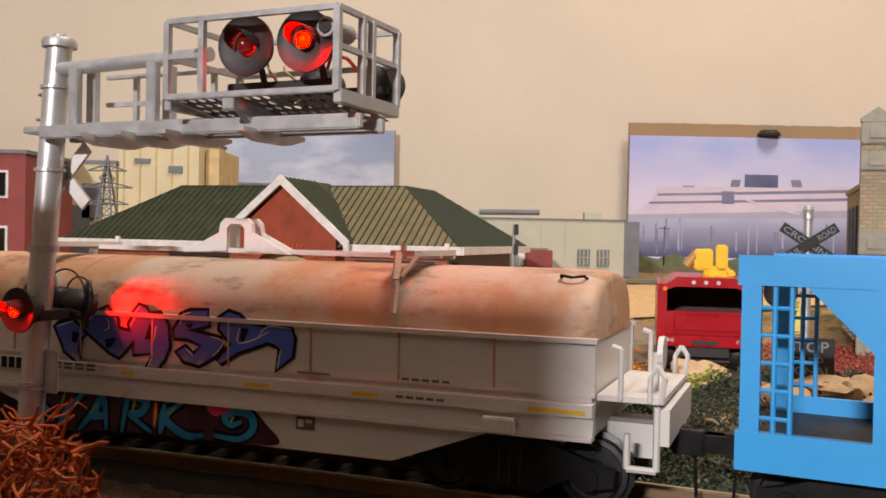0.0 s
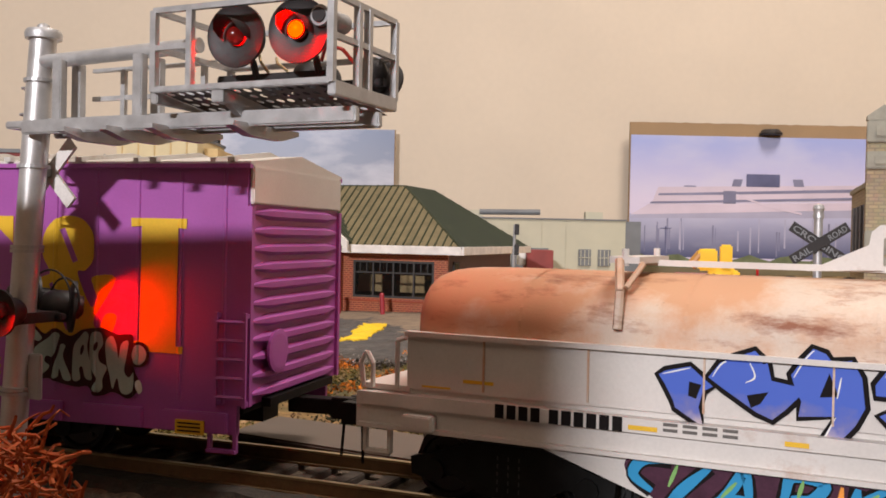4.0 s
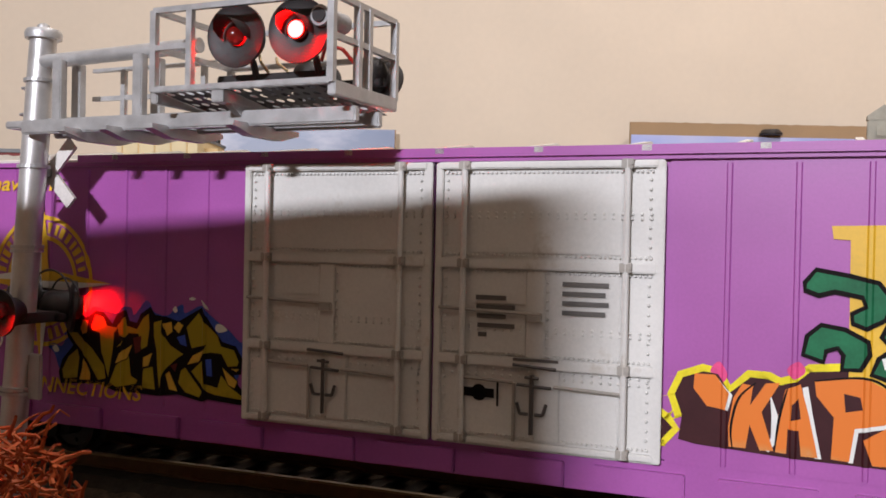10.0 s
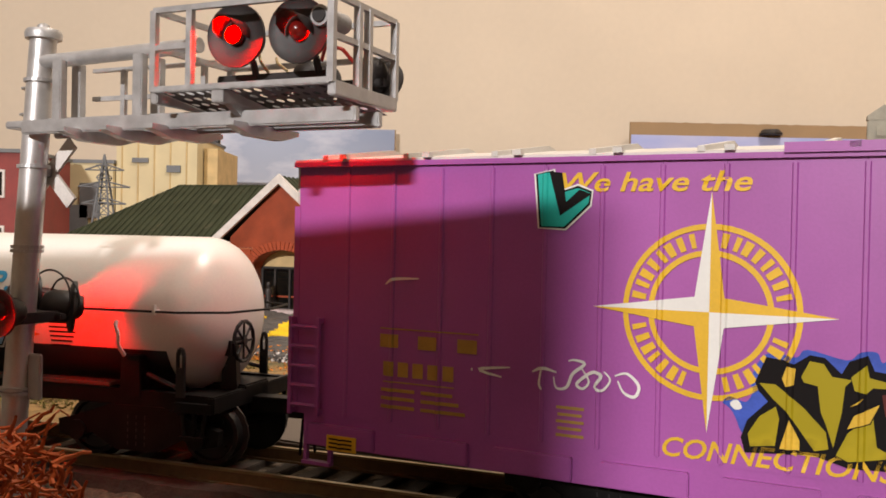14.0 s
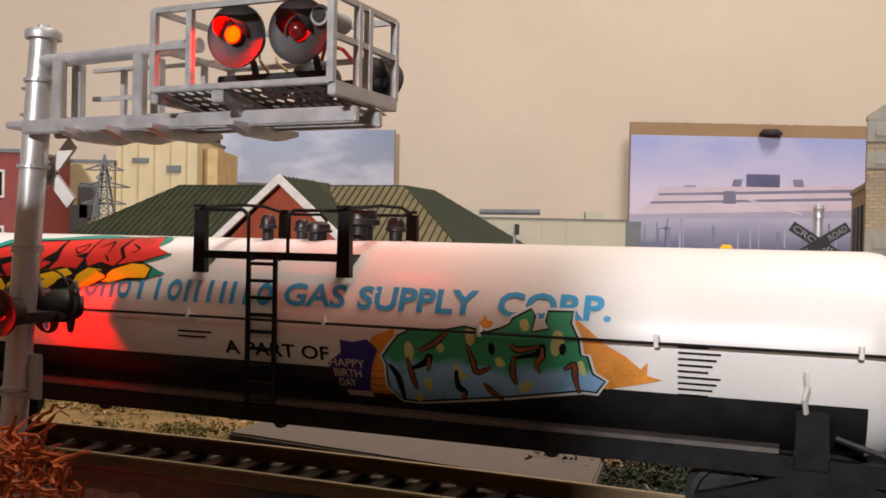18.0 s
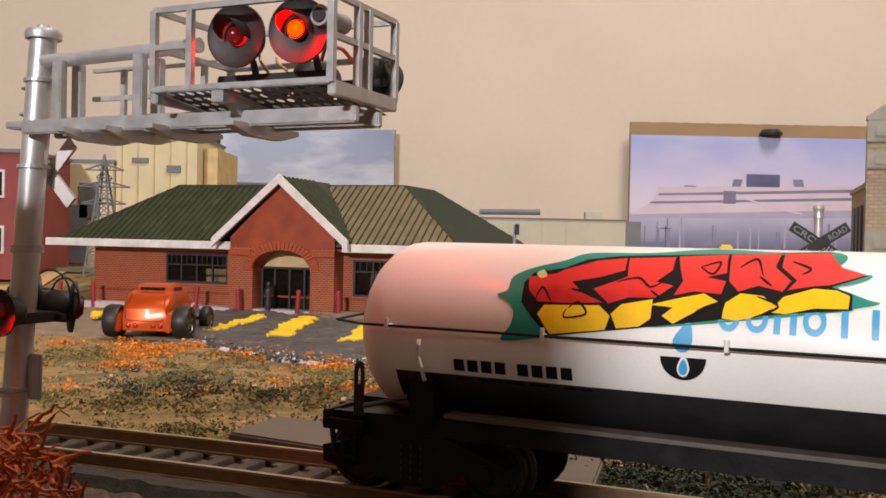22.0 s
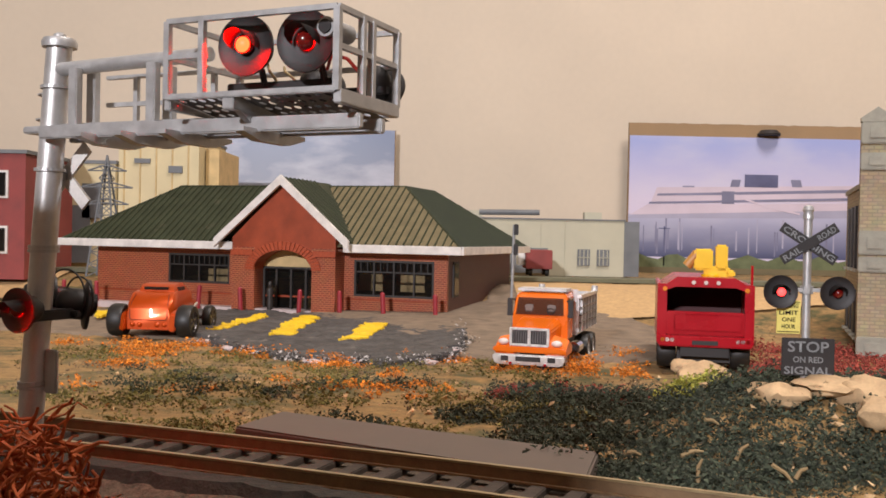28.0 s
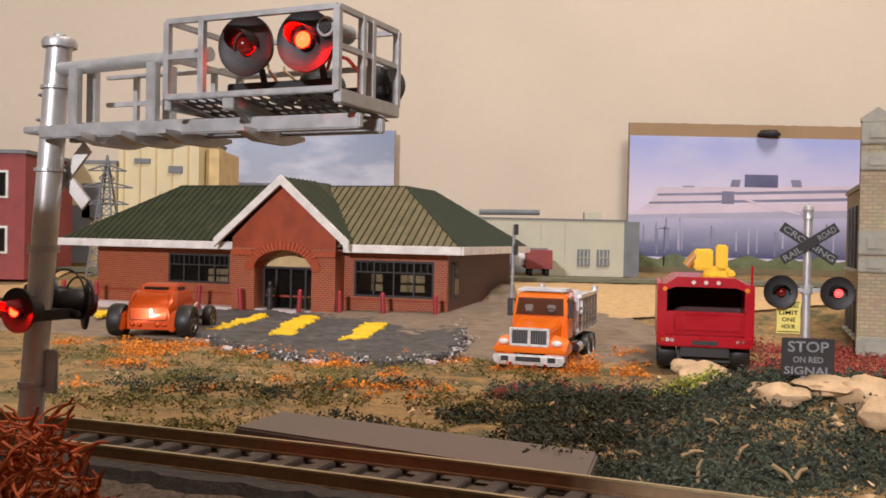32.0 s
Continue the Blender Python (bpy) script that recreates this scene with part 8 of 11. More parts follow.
    flasher(sig, (-0.0068, 0.0058, z + 0.0012), 150, "left", 1.1, 5, 0.0016)
    for cx, cz, rx, rz, yy in ((-0.0002, 0.0016, 0.0042, 0.0042, 0.0046), (0.0020, 0.0012, 0.0030, 0.0034, 0.0054)):
        bm = bmesh.new()
        bm_loft(bm, [[(q.x + cx + (rx + 0.00017 * math.cos(radians(b))) * math.cos(radians(a)), yy + 0.00017 * math.sin(radians(b)), z + cz + (rz + 0.00017 * math.cos(radians(b))) * math.sin(radians(a))) for b in range(0, 360, 60)] for a in range(180, -31, -10)])
        part("cable_loop", bm, PLATEBLACK, sig, "thin black cable loop")
    # control box low on the mast
    q = axis(0.0165)
    bm = bmesh.new()
    bm_box(bm, q.x + 0.0032, q.y + 0.0004, q.z, 0.0026, 0.0007, 0.0068)
    part("control_box", bm, SILVER, sig, "small grey control box", bevel=0.0002)
    # ladder on the far side of the mast
    bm = bmesh.new()
    for dx in (-0.0052, -0.0024):
        bm_tube(bm, axis(0.006) + Vector((dx, 0.0030, 0)), axis(0.0640) + Vector((dx, 0.0030, 0)), 0.00028, 6)
    lad = part("ladder", bm, SILVER, sig, "thin silver ladder")
    for k in range(17):
        zz = 0.008 + 0.0034 * k
        bm = bmesh.new()
        bm_tube(bm, axis(zz) + Vector((-0.0052, 0.0030, 0)), axis(zz) + Vector((-0.0024, 0.0030, 0)), 0.00022, 6)
        part("rung", bm, SILVER, lad)
    for zz in (0.0600, 0.0560):
        bm = bmesh.new()
        bm_bar(bm, [axis(zz) + Vector((-0.0038 + 0.0022 * math.cos(radians(a)), 0.0030 + 0.0022 * math.sin(radians(a)), 0)) for a in range(0, 361, 30)], 0.0002, 5)
        part("ladder_hoop", bm, SILVER, lad)
    return sig


def thing_part(name, parent):
    ob = new(name)
    ob.empty_display_size = 0.005
    ob.parent = parent
    return ob


cantilever = build_cantilever()


def build_far_signal(c, turn):
    sig = thing("crossing_signal", "grey crossing signal with crossbuck, red lamps and stop sign", "railway signal",
                at=Matrix.Translation(c) @ Matrix.Rotation(radians(turn), 4, "Z"))
    bm = bmesh.new()
    bm_tube(bm, (0, 0, -0.014), (0, 0, 0.0345), 0.00095, 16)
    part("post", bm, SILVER, sig, smooth=True)
    bm = bmesh.new()
    bm_lathe(bm, [(0, -0.0006), (0.0012, -0.0006), (0.0012, 0.0002), (0.0010, 0.0008), (0.0013, 0.0016), (0.0010, 0.0024), (0, 0.0028)], 16, Matrix.Translation((0, 0, 0.0345)))
    part("post_finial", bm, SILVER, sig, smooth=True)
    zc = 0.0283
    for s, words in ((1, ("RAIL", "ROAD")), (-1, ("CROSSING",))):
        m = Matrix.Translation((0, -0.0012 - 0.0003 * s, zc)) @ Matrix.Rotation(radians(-s * 33), 4, "Y")
        bm = bmesh.new()
        bm_box(bm, 0, 0, 0, 0.0142, 0.0005, 0.0023, m)
        board = part("crossbuck_board", bm, PLATEBLACK, sig, "weathered dark crossbuck board")

        def put(u, z, lift, m=m):
            return m @ Vector((u, -0.00025 - lift, z))
        if len(words) == 2:
            lettering("lettering", board, words[0], -0.0066, -0.0022, -0.0007, 0.0007, SIGNGREY, put)
            lettering("lettering", board, words[1], 0.0022, 0.0066, -0.0007, 0.0007, SIGNGREY, put)
        else:
            lettering("lettering", board, words[0], -0.0066, 0.0066, -0.0007, 0.0007, SIGNGREY, put)
    bm = bmesh.new()
    bm_box(bm, 0, -0.0006, 0.0177, 0.0100, 0.0009, 0.0009)
    bm_tube(bm, (0, 0, 0.0168), (0, 0, 0.0186), 0.0015, 14)
    part("lamp_crossarm", bm, SILVER, sig)
    flasher(sig, (-0.0062, -0.0022, 0.0172), 0, "left", 1.12, lit=REDSOFT)
    flasher(sig, (0.0062, -0.0022, 0.0172), 0, "right", 1.12, lit=REDSOFT)
    bm = bmesh.new()
    bm_box(bm, 0.0003, -0.0014, 0.0024, 0.0116, 0.0006, 0.0086)
    stop = part("stop_sign", bm, PLATEBLACK, sig, "black stop sign with grey letters", bevel=0.00015)

    def flat(u, z, lift):
        return Vector((u, -0.0017 - lift, z))
    lettering("lettering", stop, "STOP", -0.0042, 0.0048, 0.0035, 0.0060, SIGNGREY, flat)
    lettering("lettering", stop, "ON RED", -0.0030, 0.0036, 0.0011, 0.0025, SIGNGREY, flat)
    lettering("lettering", stop, "SIGNAL", -0.0049, 0.0055, -0.0016, 0.0002, SIGNGREY, flat)
    bm = bmesh.new()
    bm_box(bm, -0.0040, -0.0006, 0.0114, 0.0052, 0.0005, 0.0076)
    lim = part("limit_sign", bm, SIGNYELLOW, sig, "small yellow parking sign")

    def flat2(u, z, lift):
        return Vector((u, -0.00085 - lift, z))
    for k, words in enumerate(("PARKING", "LIMIT", "ONE", "HOUR")):
        w = 0.0021 if k < 2 else 0.0015
        lettering("lettering", lim, words, -0.0040 - w, -0.0040 + w, 0.0135 - 0.0016 * k, 0.0145 - 0.0016 * k, INK, flat2)
    marks("sign_border", lim, [rect(-0.0064, -0.0016, 0.0147, 0.01485), rect(-0.0064, -0.0016, 0.0079, 0.0081)], INK, flat2)
    return sig


SIGNGREY = mat("weathered_sign_letters", (0.21, 0.22, 0.23), 0.6, scale=400, bump=0.05)
SIGNYELLOW = mat("pale_yellow_sign", (0.72, 0.62, 0.16), 0.6, dark=0.9, scale=300, bump=0.05)
build_far_signal((0.0838, 0.2085, 0.0105), -8)

# ---- brick station ----
def brick_mat(name, brick, mortar, w=0.0026, h=0.00095, joint=0.14, mix=0.25, bump=0.5, rough=0.7):
    """Moulded brickwork: courses follow the wall's own length and height."""
    m = bpy.data.materials.new(name)
    m.use_nodes = True
    nt = m.node_tree
    bsdf = nt.nodes["Principled BSDF"]
    tc = nt.nodes.new("ShaderNodeTexCoord")
    sep = nt.nodes.new("ShaderNodeSeparateXYZ")
    nt.links.new(tc.outputs["Object"], sep.inputs[0])
    add = nt.nodes.new("ShaderNodeMath")
    nt.links.new(sep.outputs["X"], add.inputs[0])
    nt.links.new(sep.outputs["Y"], add.inputs[1])
    com = nt.nodes.new("ShaderNodeCombineXYZ")
    nt.links.new(add.outputs[0], com.inputs["X"])
    nt.links.new(sep.outputs["Z"], com.inputs["Y"])
    br = nt.nodes.new("ShaderNodeTexBrick")
    nt.links.new(com.outputs[0], br.inputs["Vector"])
    br.inputs["Color1"].default_value = (*brick, 1)
    br.inputs["Color2"].default_value = (*[c * (1 - mix) for c in brick], 1)
    br.inputs["Mortar"].default_value = (*mortar, 1)
    br.inputs["Scale"].default_value = 1.0
    br.inputs["Brick Width"].default_value, br.inputs["Row Height"].default_value = w, h
    br.inputs["Mortar Size"].default_value = h * joint
    no = nt.nodes.new("ShaderNodeTexNoise")
    no.inputs["Scale"].default_value, no.inputs["Detail"].default_value = 220, 6
    nt.links.new(tc.outputs["Object"], no.inputs["Vector"])
    mx = nt.nodes.new("ShaderNodeMix")
    mx.data_type, mx.blend_type = "RGBA", "MULTIPLY"
    mx.inputs["Factor"].default_value = 0.4
    nt.links.new(br.outputs["Color"], mx.inputs["A"])
    nt.links.new(no.outputs["Color"], mx.inputs["B"])
    gain = nt.nodes.new("ShaderNodeBrightContrast")
    gain.inputs["Bright"].default_value = 0.02
    nt.links.new(mx.outputs["Result"], gain.inputs["Color"])
    nt.links.new(gain.outputs["Color"], bsdf.inputs["Base Color"])
    bsdf.inputs["Roughness"].default_value = rough
    b = nt.nodes.new("ShaderNodeBump")
    b.inputs["Strength"].default_value, b.inputs["Distance"].default_value = bump, 0.0003
    b.invert = True
    nt.links.new(br.outputs["Fac"], b.inputs["Height"])
    nt.links.new(b.outputs["Normal"], bsdf.inputs["Normal"])
    return m


WALLBRICK = brick_mat("orange_red_moulded_brick", (0.34, 0.047, 0.009), (0.64, 0.20, 0.07), 0.0030, 0.0013, 0.15, bump=1.0, rough=0.42)
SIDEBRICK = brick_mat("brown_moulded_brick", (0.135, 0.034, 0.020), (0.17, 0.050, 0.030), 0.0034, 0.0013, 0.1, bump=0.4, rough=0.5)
TANBRICK = brick_mat("tan_brick", (0.52, 0.42, 0.25), (0.34, 0.28, 0.18), 0.0042, 0.0017, 0.16)
PLAINRED = mat("orange_red_plaster", (0.32, 0.050, 0.012), 0.5, dark=0.72, light=1.2, scale=120, bump=0.35)
FRAMEDARK = mat("dark_bronze_frame", (0.030, 0.024, 0.021), 0.5, scale=300, bump=0.1)
INTERIOR = mat("dim_interior", (0.05, 0.035, 0.025), 0.9, scale=60, bump=0.05)
PAPERTAN = mat("tan_paper", (0.62, 0.45, 0.22), 0.8, scale=100, bump=0.05)
KERBPINK = mat("pale_pink_kerb", (0.56, 0.46, 0.45), 0.8, dark=0.85, scale=300, bump=0.2)
POSTRED = mat("dark_red_post", (0.30, 0.025, 0.035), 0.45, scale=300, bump=0.1)
STRIPE = mat("thick_yellow_paint", (0.80, 0.52, 0.01), 0.6, dark=0.8, light=1.1, scale=500, bump=0.6, fine=2000)


def wall_with_openings(name, parent, material, x0, x1, z0, z1, y, thick, holes, label=""):
    """A wall along x with rectangular openings; outside face at y, thickness behind it."""
    bm = bmesh.new()
    cuts = sorted({x0, x1, *[h[0] for h in holes], *[h[1] for h in holes]})
    for a, b in zip(cuts, cuts[1:]):
        mid = (a + b) / 2
        spans = [(z0, z1)]
        for h in holes:
            if h[0] < mid < h[1]:
                nxt = []
                for s in spans:
                    if s[0] < h[2]:
                        nxt.append((s[0], min(s[1], h[2])))
                    if s[1] > h[3]:
                        nxt.append((max(s[0], h[3]), s[1]))
                spans = nxt
        for s in spans:
            bm_box(bm, mid, y + thick / 2, (s[0] + s[1]) / 2, b - a, thick, s[1] - s[0])
    bmesh.ops.remove_doubles(bm, verts=bm.verts, dist=1e-6)
    return part(name, bm, material, parent, label)


def window_unit(parent, x0, x1, z0, z1, y, cols, rows=1, upper=0.0, name="window"):
    """A framed window: frame, mullions and dark panes; upper: height of a top row of small panes."""
    bm = bmesh.new()
    t = 0.0014
    for x in (x0 + t / 2, x1 - t / 2):
        bm_box(bm, x, y + 0.001, (z0 + z1) / 2, t, 0.0022, z1 - z0)
    for z in (z0 + t / 2, z1 - t / 2):
        bm_box(bm, (x0 + x1) / 2, y + 0.001, z, x1 - x0 - 2 * t, 0.0022, t)
    win = part(name, bm, FRAMEDARK, parent, "dark framed shop window")
    w = (x1 - x0) / cols
    for i in range(1, cols):
        bm = bmesh.new()
        bm_box(bm, x0 + w * i, y + 0.001, (z0 + z1) / 2, 0.0011, 0.0018, z1 - z0 - 2 * t)
        part("mullion", bm, FRAMEDARK, win)
    if upper:
        bm = bmesh.new()
        bm_box(bm, (x0 + x1) / 2, y + 0.001, z1 - upper, x1 - x0 - 2 * t, 0.0016, 0.0009)
        part("transom", bm, FRAMEDARK, win)
        for i in range(cols * 3):
            if i % 3:
                bm = bmesh.new()
                bm_box(bm, x0 + w * i / 3, y + 0.001, z1 - upper / 2, 0.0006, 0.0014, upper)
                part("glazing_bar", bm, FRAMEDARK, win)
    for i in range(cols):
        bm = bmesh.new()
        bm_box(bm, x0 + w * (i + 0.5), y + 0.0016, (z0 + z1) / 2, w - 0.0012, 0.0003, z1 - z0 - 2 * t)
        part("pane", bm, PANEGLASS, win)
    return win


def pane_glass():
    m = bpy.data.materials.new("smoky_window_glass")
    m.use_nodes = True
    bsdf = m.node_tree.nodes["Principled BSDF"]
    bsdf.inputs["Base Color"].default_value = (0.02, 0.018, 0.016, 1)
    bsdf.inputs["Roughness"].default_value = 0.06
    bsdf.inputs["Alpha"].default_value = 0.22
    return m


PANEGLASS = pane_glass()


def slope_ribs(parent, a, b, c, d, n, material):
    """Standing seams up a roof slope: from the eave a-b to the top edge d-c, square to the eave."""
    a, b, c, d = Vector(a), Vector(b), Vector(c), Vector(d)
    e = (b - a).normalized()
    up = (d - a) - e * (d - a).dot(e)
    length, height = (b - a).length, up.length
    up.normalize()
    nrm = e.cross(up).normalized()
    if nrm.z < 0:
        nrm = -nrm
    ld, lc = (d - a).dot(e), (c - a).dot(e)
    for i in range(n):
        s = length * (i + 0.5) / n
        h = height
        if s < ld:
            h = height * s / ld
        elif s > lc:
            h = height * (length - s) / (length - lc)
        if h < 0.004:
            continue
        p, q = a + e * s, a + e * s + up * h
        bm = bmesh.new()
        w, t = 0.00055, 0.0011
        vs = [bm.verts.new(p + e * w + nrm * -0.0002), bm.verts.new(p - e * w + nrm * -0.0002), bm.verts.new(p - e * w * 0.5 + nrm * t), bm.verts.new(p + e * w * 0.5 + nrm * t)]
        us = [bm.verts.new(v.co + (q - p)) for v in vs]
        for k in range(4):
            bm.faces.new((vs[k], vs[(k + 1) % 4], us[(k + 1) % 4], us[k]))
        bm.faces.new(vs)
        bm.faces.new(us[::-1])
        part("roof_seam", bm, material, parent)


def slab_poly(bm, pts, thick, down=Vector((0, 0, -1))):
    top = [bm.verts.new(p) for p in pts]
    low = [bm.verts.new(Vector(p) + down * thick) for p in pts]
    bm.faces.new(top)
    bm.faces.new(low[::-1])
    n = len(pts)
    for i in range(n):
        bm.faces.new((top[(i + 1) % n], top[i], low[i], low[(i + 1) % n]))


def build_station():
    st = thing("station_building", "single-storey red brick station with a dark green hipped metal roof", "building",
               at=Matrix.Translation((0.003, 0.559, -0.0140)) @ Matrix.Rotation(radians(-17.95), 4, "Z"))
    L, D, HW = 0.253, 0.157, 0.0440
    # x runs from -L to 0 along the front, y goes into the depth, z from the ground
    wl = (-0.1965, -0.1500, 0.0190, 0.0385)
    wr = (-0.0615, -0.0085, 0.0145, 0.0375)
    wall_with_openings("wall", st, WALLBRICK, -L, 0, 0, HW, 0, 0.003, [wl, (-0.124, -0.084, 0.0, 0.036), wr], "orange-red moulded brick front wall")
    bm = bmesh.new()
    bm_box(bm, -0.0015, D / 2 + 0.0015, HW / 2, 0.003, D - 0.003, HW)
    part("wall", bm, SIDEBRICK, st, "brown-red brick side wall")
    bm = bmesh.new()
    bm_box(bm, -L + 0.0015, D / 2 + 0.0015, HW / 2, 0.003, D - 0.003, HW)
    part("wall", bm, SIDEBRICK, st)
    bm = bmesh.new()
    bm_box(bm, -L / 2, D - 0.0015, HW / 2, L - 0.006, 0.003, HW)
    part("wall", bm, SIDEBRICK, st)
    bm = bmesh.new()
    bm_box(bm, -L / 2, D / 2, 0.0005, L - 0.008, D - 0.008, 0.001)
    part("floor_slab", bm, INTERIOR, st)
    for x in (-0.176, -0.062, -0.033):
        bm = bmesh.new()
        bm_box(bm, x, 0.030, 0.022, 0.0165, 0.001, 0.0110)
        part("interior_panel", bm, PAPERTAN, st, "tan panel seen through the window")
    window_unit(st, *wl[:2], *wl[2:], 0.0004, 4, upper=0.0075)
    window_unit(st, *wr[:2], *wr[2:], 0.0004, 4, upper=0.0075)
    bm = bmesh.new()
    bm_box(bm, 0.0001, 0.016, 0.0265, 0.0016, 0.011, 0.022)
    sw = part("window", bm, FRAMEDARK, st, "narrow dark side window")
    bm = bmesh.new()
    bm_box(bm, 0.0010, 0.016, 0.0265, 0.0004, 0.009, 0.020)
    part("pane", bm, GLASSDARK, sw)
    # base course and kerb
    bm = bmesh.new()
    bm_box(bm, -L / 2, -0.0006, 0.0128, L, 0.0012, 0.0012)
    part("sill_course", bm, PLAINRED, st)
    bm = bmesh.new()
    bm_box(bm, -L / 2 + 0.004, -0.0045, 0.0024, L + 0.014, 0.0160, 0.0052)
    part("kerb", bm, KERBPINK, st, "pale pink kerb along the walls")
    bm = bmesh.new()
    bm_box(bm, 0.0085, D / 2, 0.0022, 0.0170, D + 0.02, 0.0050)
    part("kerb", bm, KERBPINK, st)
    # entrance portal with arch and gable
    px0, px1, py = -0.1400, -0.0680, -0.0138
    cx = (px0 + px1) / 2
    ra, zs = 0.0200, 0.0300
    n = 18
    for a, b in ((px0, cx - ra), (cx + ra, px1)):
        bm = bmesh.new()
        bm_box(bm, (a + b) / 2, py + 0.0069, 0.022, b - a, 0.0138, 0.044)
        part("portal_pier", bm, WALLBRICK, st)
    bm = bmesh.new()
    arch = [(cx + ra * math.cos(radians(a)), zs + 0.62 * ra * math.sin(radians(a))) for a in np.linspace(180, 0, n)]
    gable = [(px0, 0.0440), *[(x, z) for x, z in [(cx - ra, 0.0440 - 0.0)]], ]
    outline = [(px0, 0.0440), (cx - ra, 0.0440), (cx - ra, zs)] + arch[1:-1] + [(cx + ra, zs), (cx + ra, 0.0440), (px1, 0.0440), (px1, 0.0500), (cx, 0.0842), (px0, 0.0500)]
    bm_prism(bm, outline, 0.0138, Matrix.Translation((0, py, 0)))
    bmesh.ops.triangulate(bm, faces=[f for f in bm.faces if len(f.verts) > 4], ngon_method="EAR_CLIP")
    part("gable_wall", bm, PLAINRED, st, "smooth orange-red gable over the entrance")
    vous = part_empty("arch", st)
    for k in range(26):
        a0, a1 = 180 - 180 * k / 26, 180 - 180 * (k + 0.86) / 26
        bm = bmesh.new()
        r0, r1 = ra + 0.0002, ra + 0.0062
        pts = [(cx + r0 * math.cos(radians(a)), zs + 0.62 * r0 * math.sin(radians(a))) for a in (a0, a1)] + [(cx + r1 * math.cos(radians(a)), zs + 0.68 * r1 * math.sin(radians(a))) for a in (a1, a0)]
        bm_prism(bm, pts, 0.0012, Matrix.Translation((0, py - 0.0010, 0)))
        part("arch_brick", bm, BRICKRED2, vous)
    for a, b in ((px0 - 0.0005, cx - ra - 0.001), (cx + ra + 0.001, px1 + 0.0005)):
        bm = bmesh.new()
        bm_box(bm, (a + b) / 2, py - 0.0006, 0.0405, b - a, 0.0016, 0.0035)
        part("cornice", bm, BRICKRED2, st)
    # doors
    dz = 0.0310
    bm = bmesh.new()
    t = 0.0014
    for x in (cx - ra + t / 2, cx + ra - t / 2, cx - ra * 0.52, cx + ra * 0.52, cx):
        bm_box(bm, x, -0.0012, dz / 2, t, 0.002, dz)
    for z in (dz, 0.0012):
        bm_box(bm, cx, -0.0012, z, 2 * ra, 0.002, t)
    door = part("entrance_door", bm, FRAMEDARK, st, "dark framed double entrance door")
    for i, (a, b) in enumerate(((-1, -0.52), (-0.52, 0), (0, 0.52), (0.52, 1))):
        bm = bmesh.new()
        bm_box(bm, cx + ra * (a + b) / 2, -0.0008, dz / 2, ra * (b - a) - t, 0.0004, dz - 2 * t)
        part("door_pane", bm, PANEGLASS, door)
    bm = bmesh.new()
    bm_prism(bm, [(cx - ra, dz)] + [(x, z) for x, z in arch[1:-1]] + [(cx + ra, dz)], 0.0006, Matrix.Translation((0, -0.0012, 0)))
    part("fanlight", bm, PAPERTAN, door, "tan arched fanlight")
    # roof: a hipped mansard with a flat crown
    ex0, ex1, ey0, ey1, ez = -0.277, 0.012, -0.0110, 0.168, 0.0457
    tx0, tx1, ty0, ty1, tz = -0.219, -0.046, 0.0483, 0.109, 0.0858
    E = [(ex0, ey0, ez), (ex1, ey0, ez), (ex1, ey1, ez), (ex0, ey1, ez)]
    T = [(tx0, ty0, tz), (tx1, ty0, tz), (tx1, ty1, tz), (tx0, ty1, tz)]
    bm = bmesh.new()
    lo, hi = [bm.verts.new(p) for p in E], [bm.verts.new(p) for p in T]
    for k in range(4):
        bm.faces.new((lo[k], lo[(k + 1) % 4], hi[(k + 1) % 4], hi[k]))
    bm.faces.new(hi)
    bm.faces.new(lo[::-1])
    roof = part("roof", bm, ROOFGREEN, st, "dark green standing-seam metal roof")
    slope_ribs(roof, E[0], E[1], T[1], T[0], 58, ROOFGREEN)
    # thin tan sheet over the slope's right part; its colour paints in a sheen
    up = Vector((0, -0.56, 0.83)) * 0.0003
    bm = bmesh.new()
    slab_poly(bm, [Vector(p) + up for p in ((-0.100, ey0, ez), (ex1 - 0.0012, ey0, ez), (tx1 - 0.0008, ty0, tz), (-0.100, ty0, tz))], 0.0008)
    part("sheen_sheet", bm, ROOFSHEEN, roof, "tan sheet with the sheen of the roof slope in its colour")
    slope_ribs(roof, E[1], E[2], T[2], T[1], 34, ROOFGREEN)
    bm = bmesh.new()
    for p, q in ((E[0], T[0]), (E[1], T[1]), (T[0], T[1]), (T[1], T[2]), (E[2], T[2])):
        bm_tube(bm, p, q, 0.0008, 6)
    part("hip_cap", bm, ROOFGREEN, roof)
    for c, s in (((( ex0 + px0) / 2 - 0.004, ey0 - 0.0004, ez - 0.0012), (px0 - ex0 - 0.008 + 0.014, 0.0020, 0.0050)), (((px1 + ex1) / 2 + 0.002, ey0 - 0.0004, ez - 0.0012), (ex1 - px1 - 0.004, 0.0020, 0.0050)),
                 ((ex1 + 0.0004, (ey0 + ey1) / 2, ez - 0.0012), (0.0020, ey1 - ey0, 0.0050)), ((ex0 - 0.0004, (ey0 + ey1) / 2, ez - 0.0012), (0.0020, ey1 - ey0, 0.0050))):
        bm = bmesh.new()
        bm_box(bm, *c, *s)
        part("gutter", bm, TRIMWHITE, st, "white gutter board", bevel=0.0003)
    bm = bmesh.new()
    bm_box(bm, (ex0 + ex1) / 2, (ey0 + ey1) / 2, ez - 0.0026, ex1 - ex0 - 0.002, ey1 - ey0 - 0.002, 0.0012)
    part("soffit", bm, SOFFIT, st)
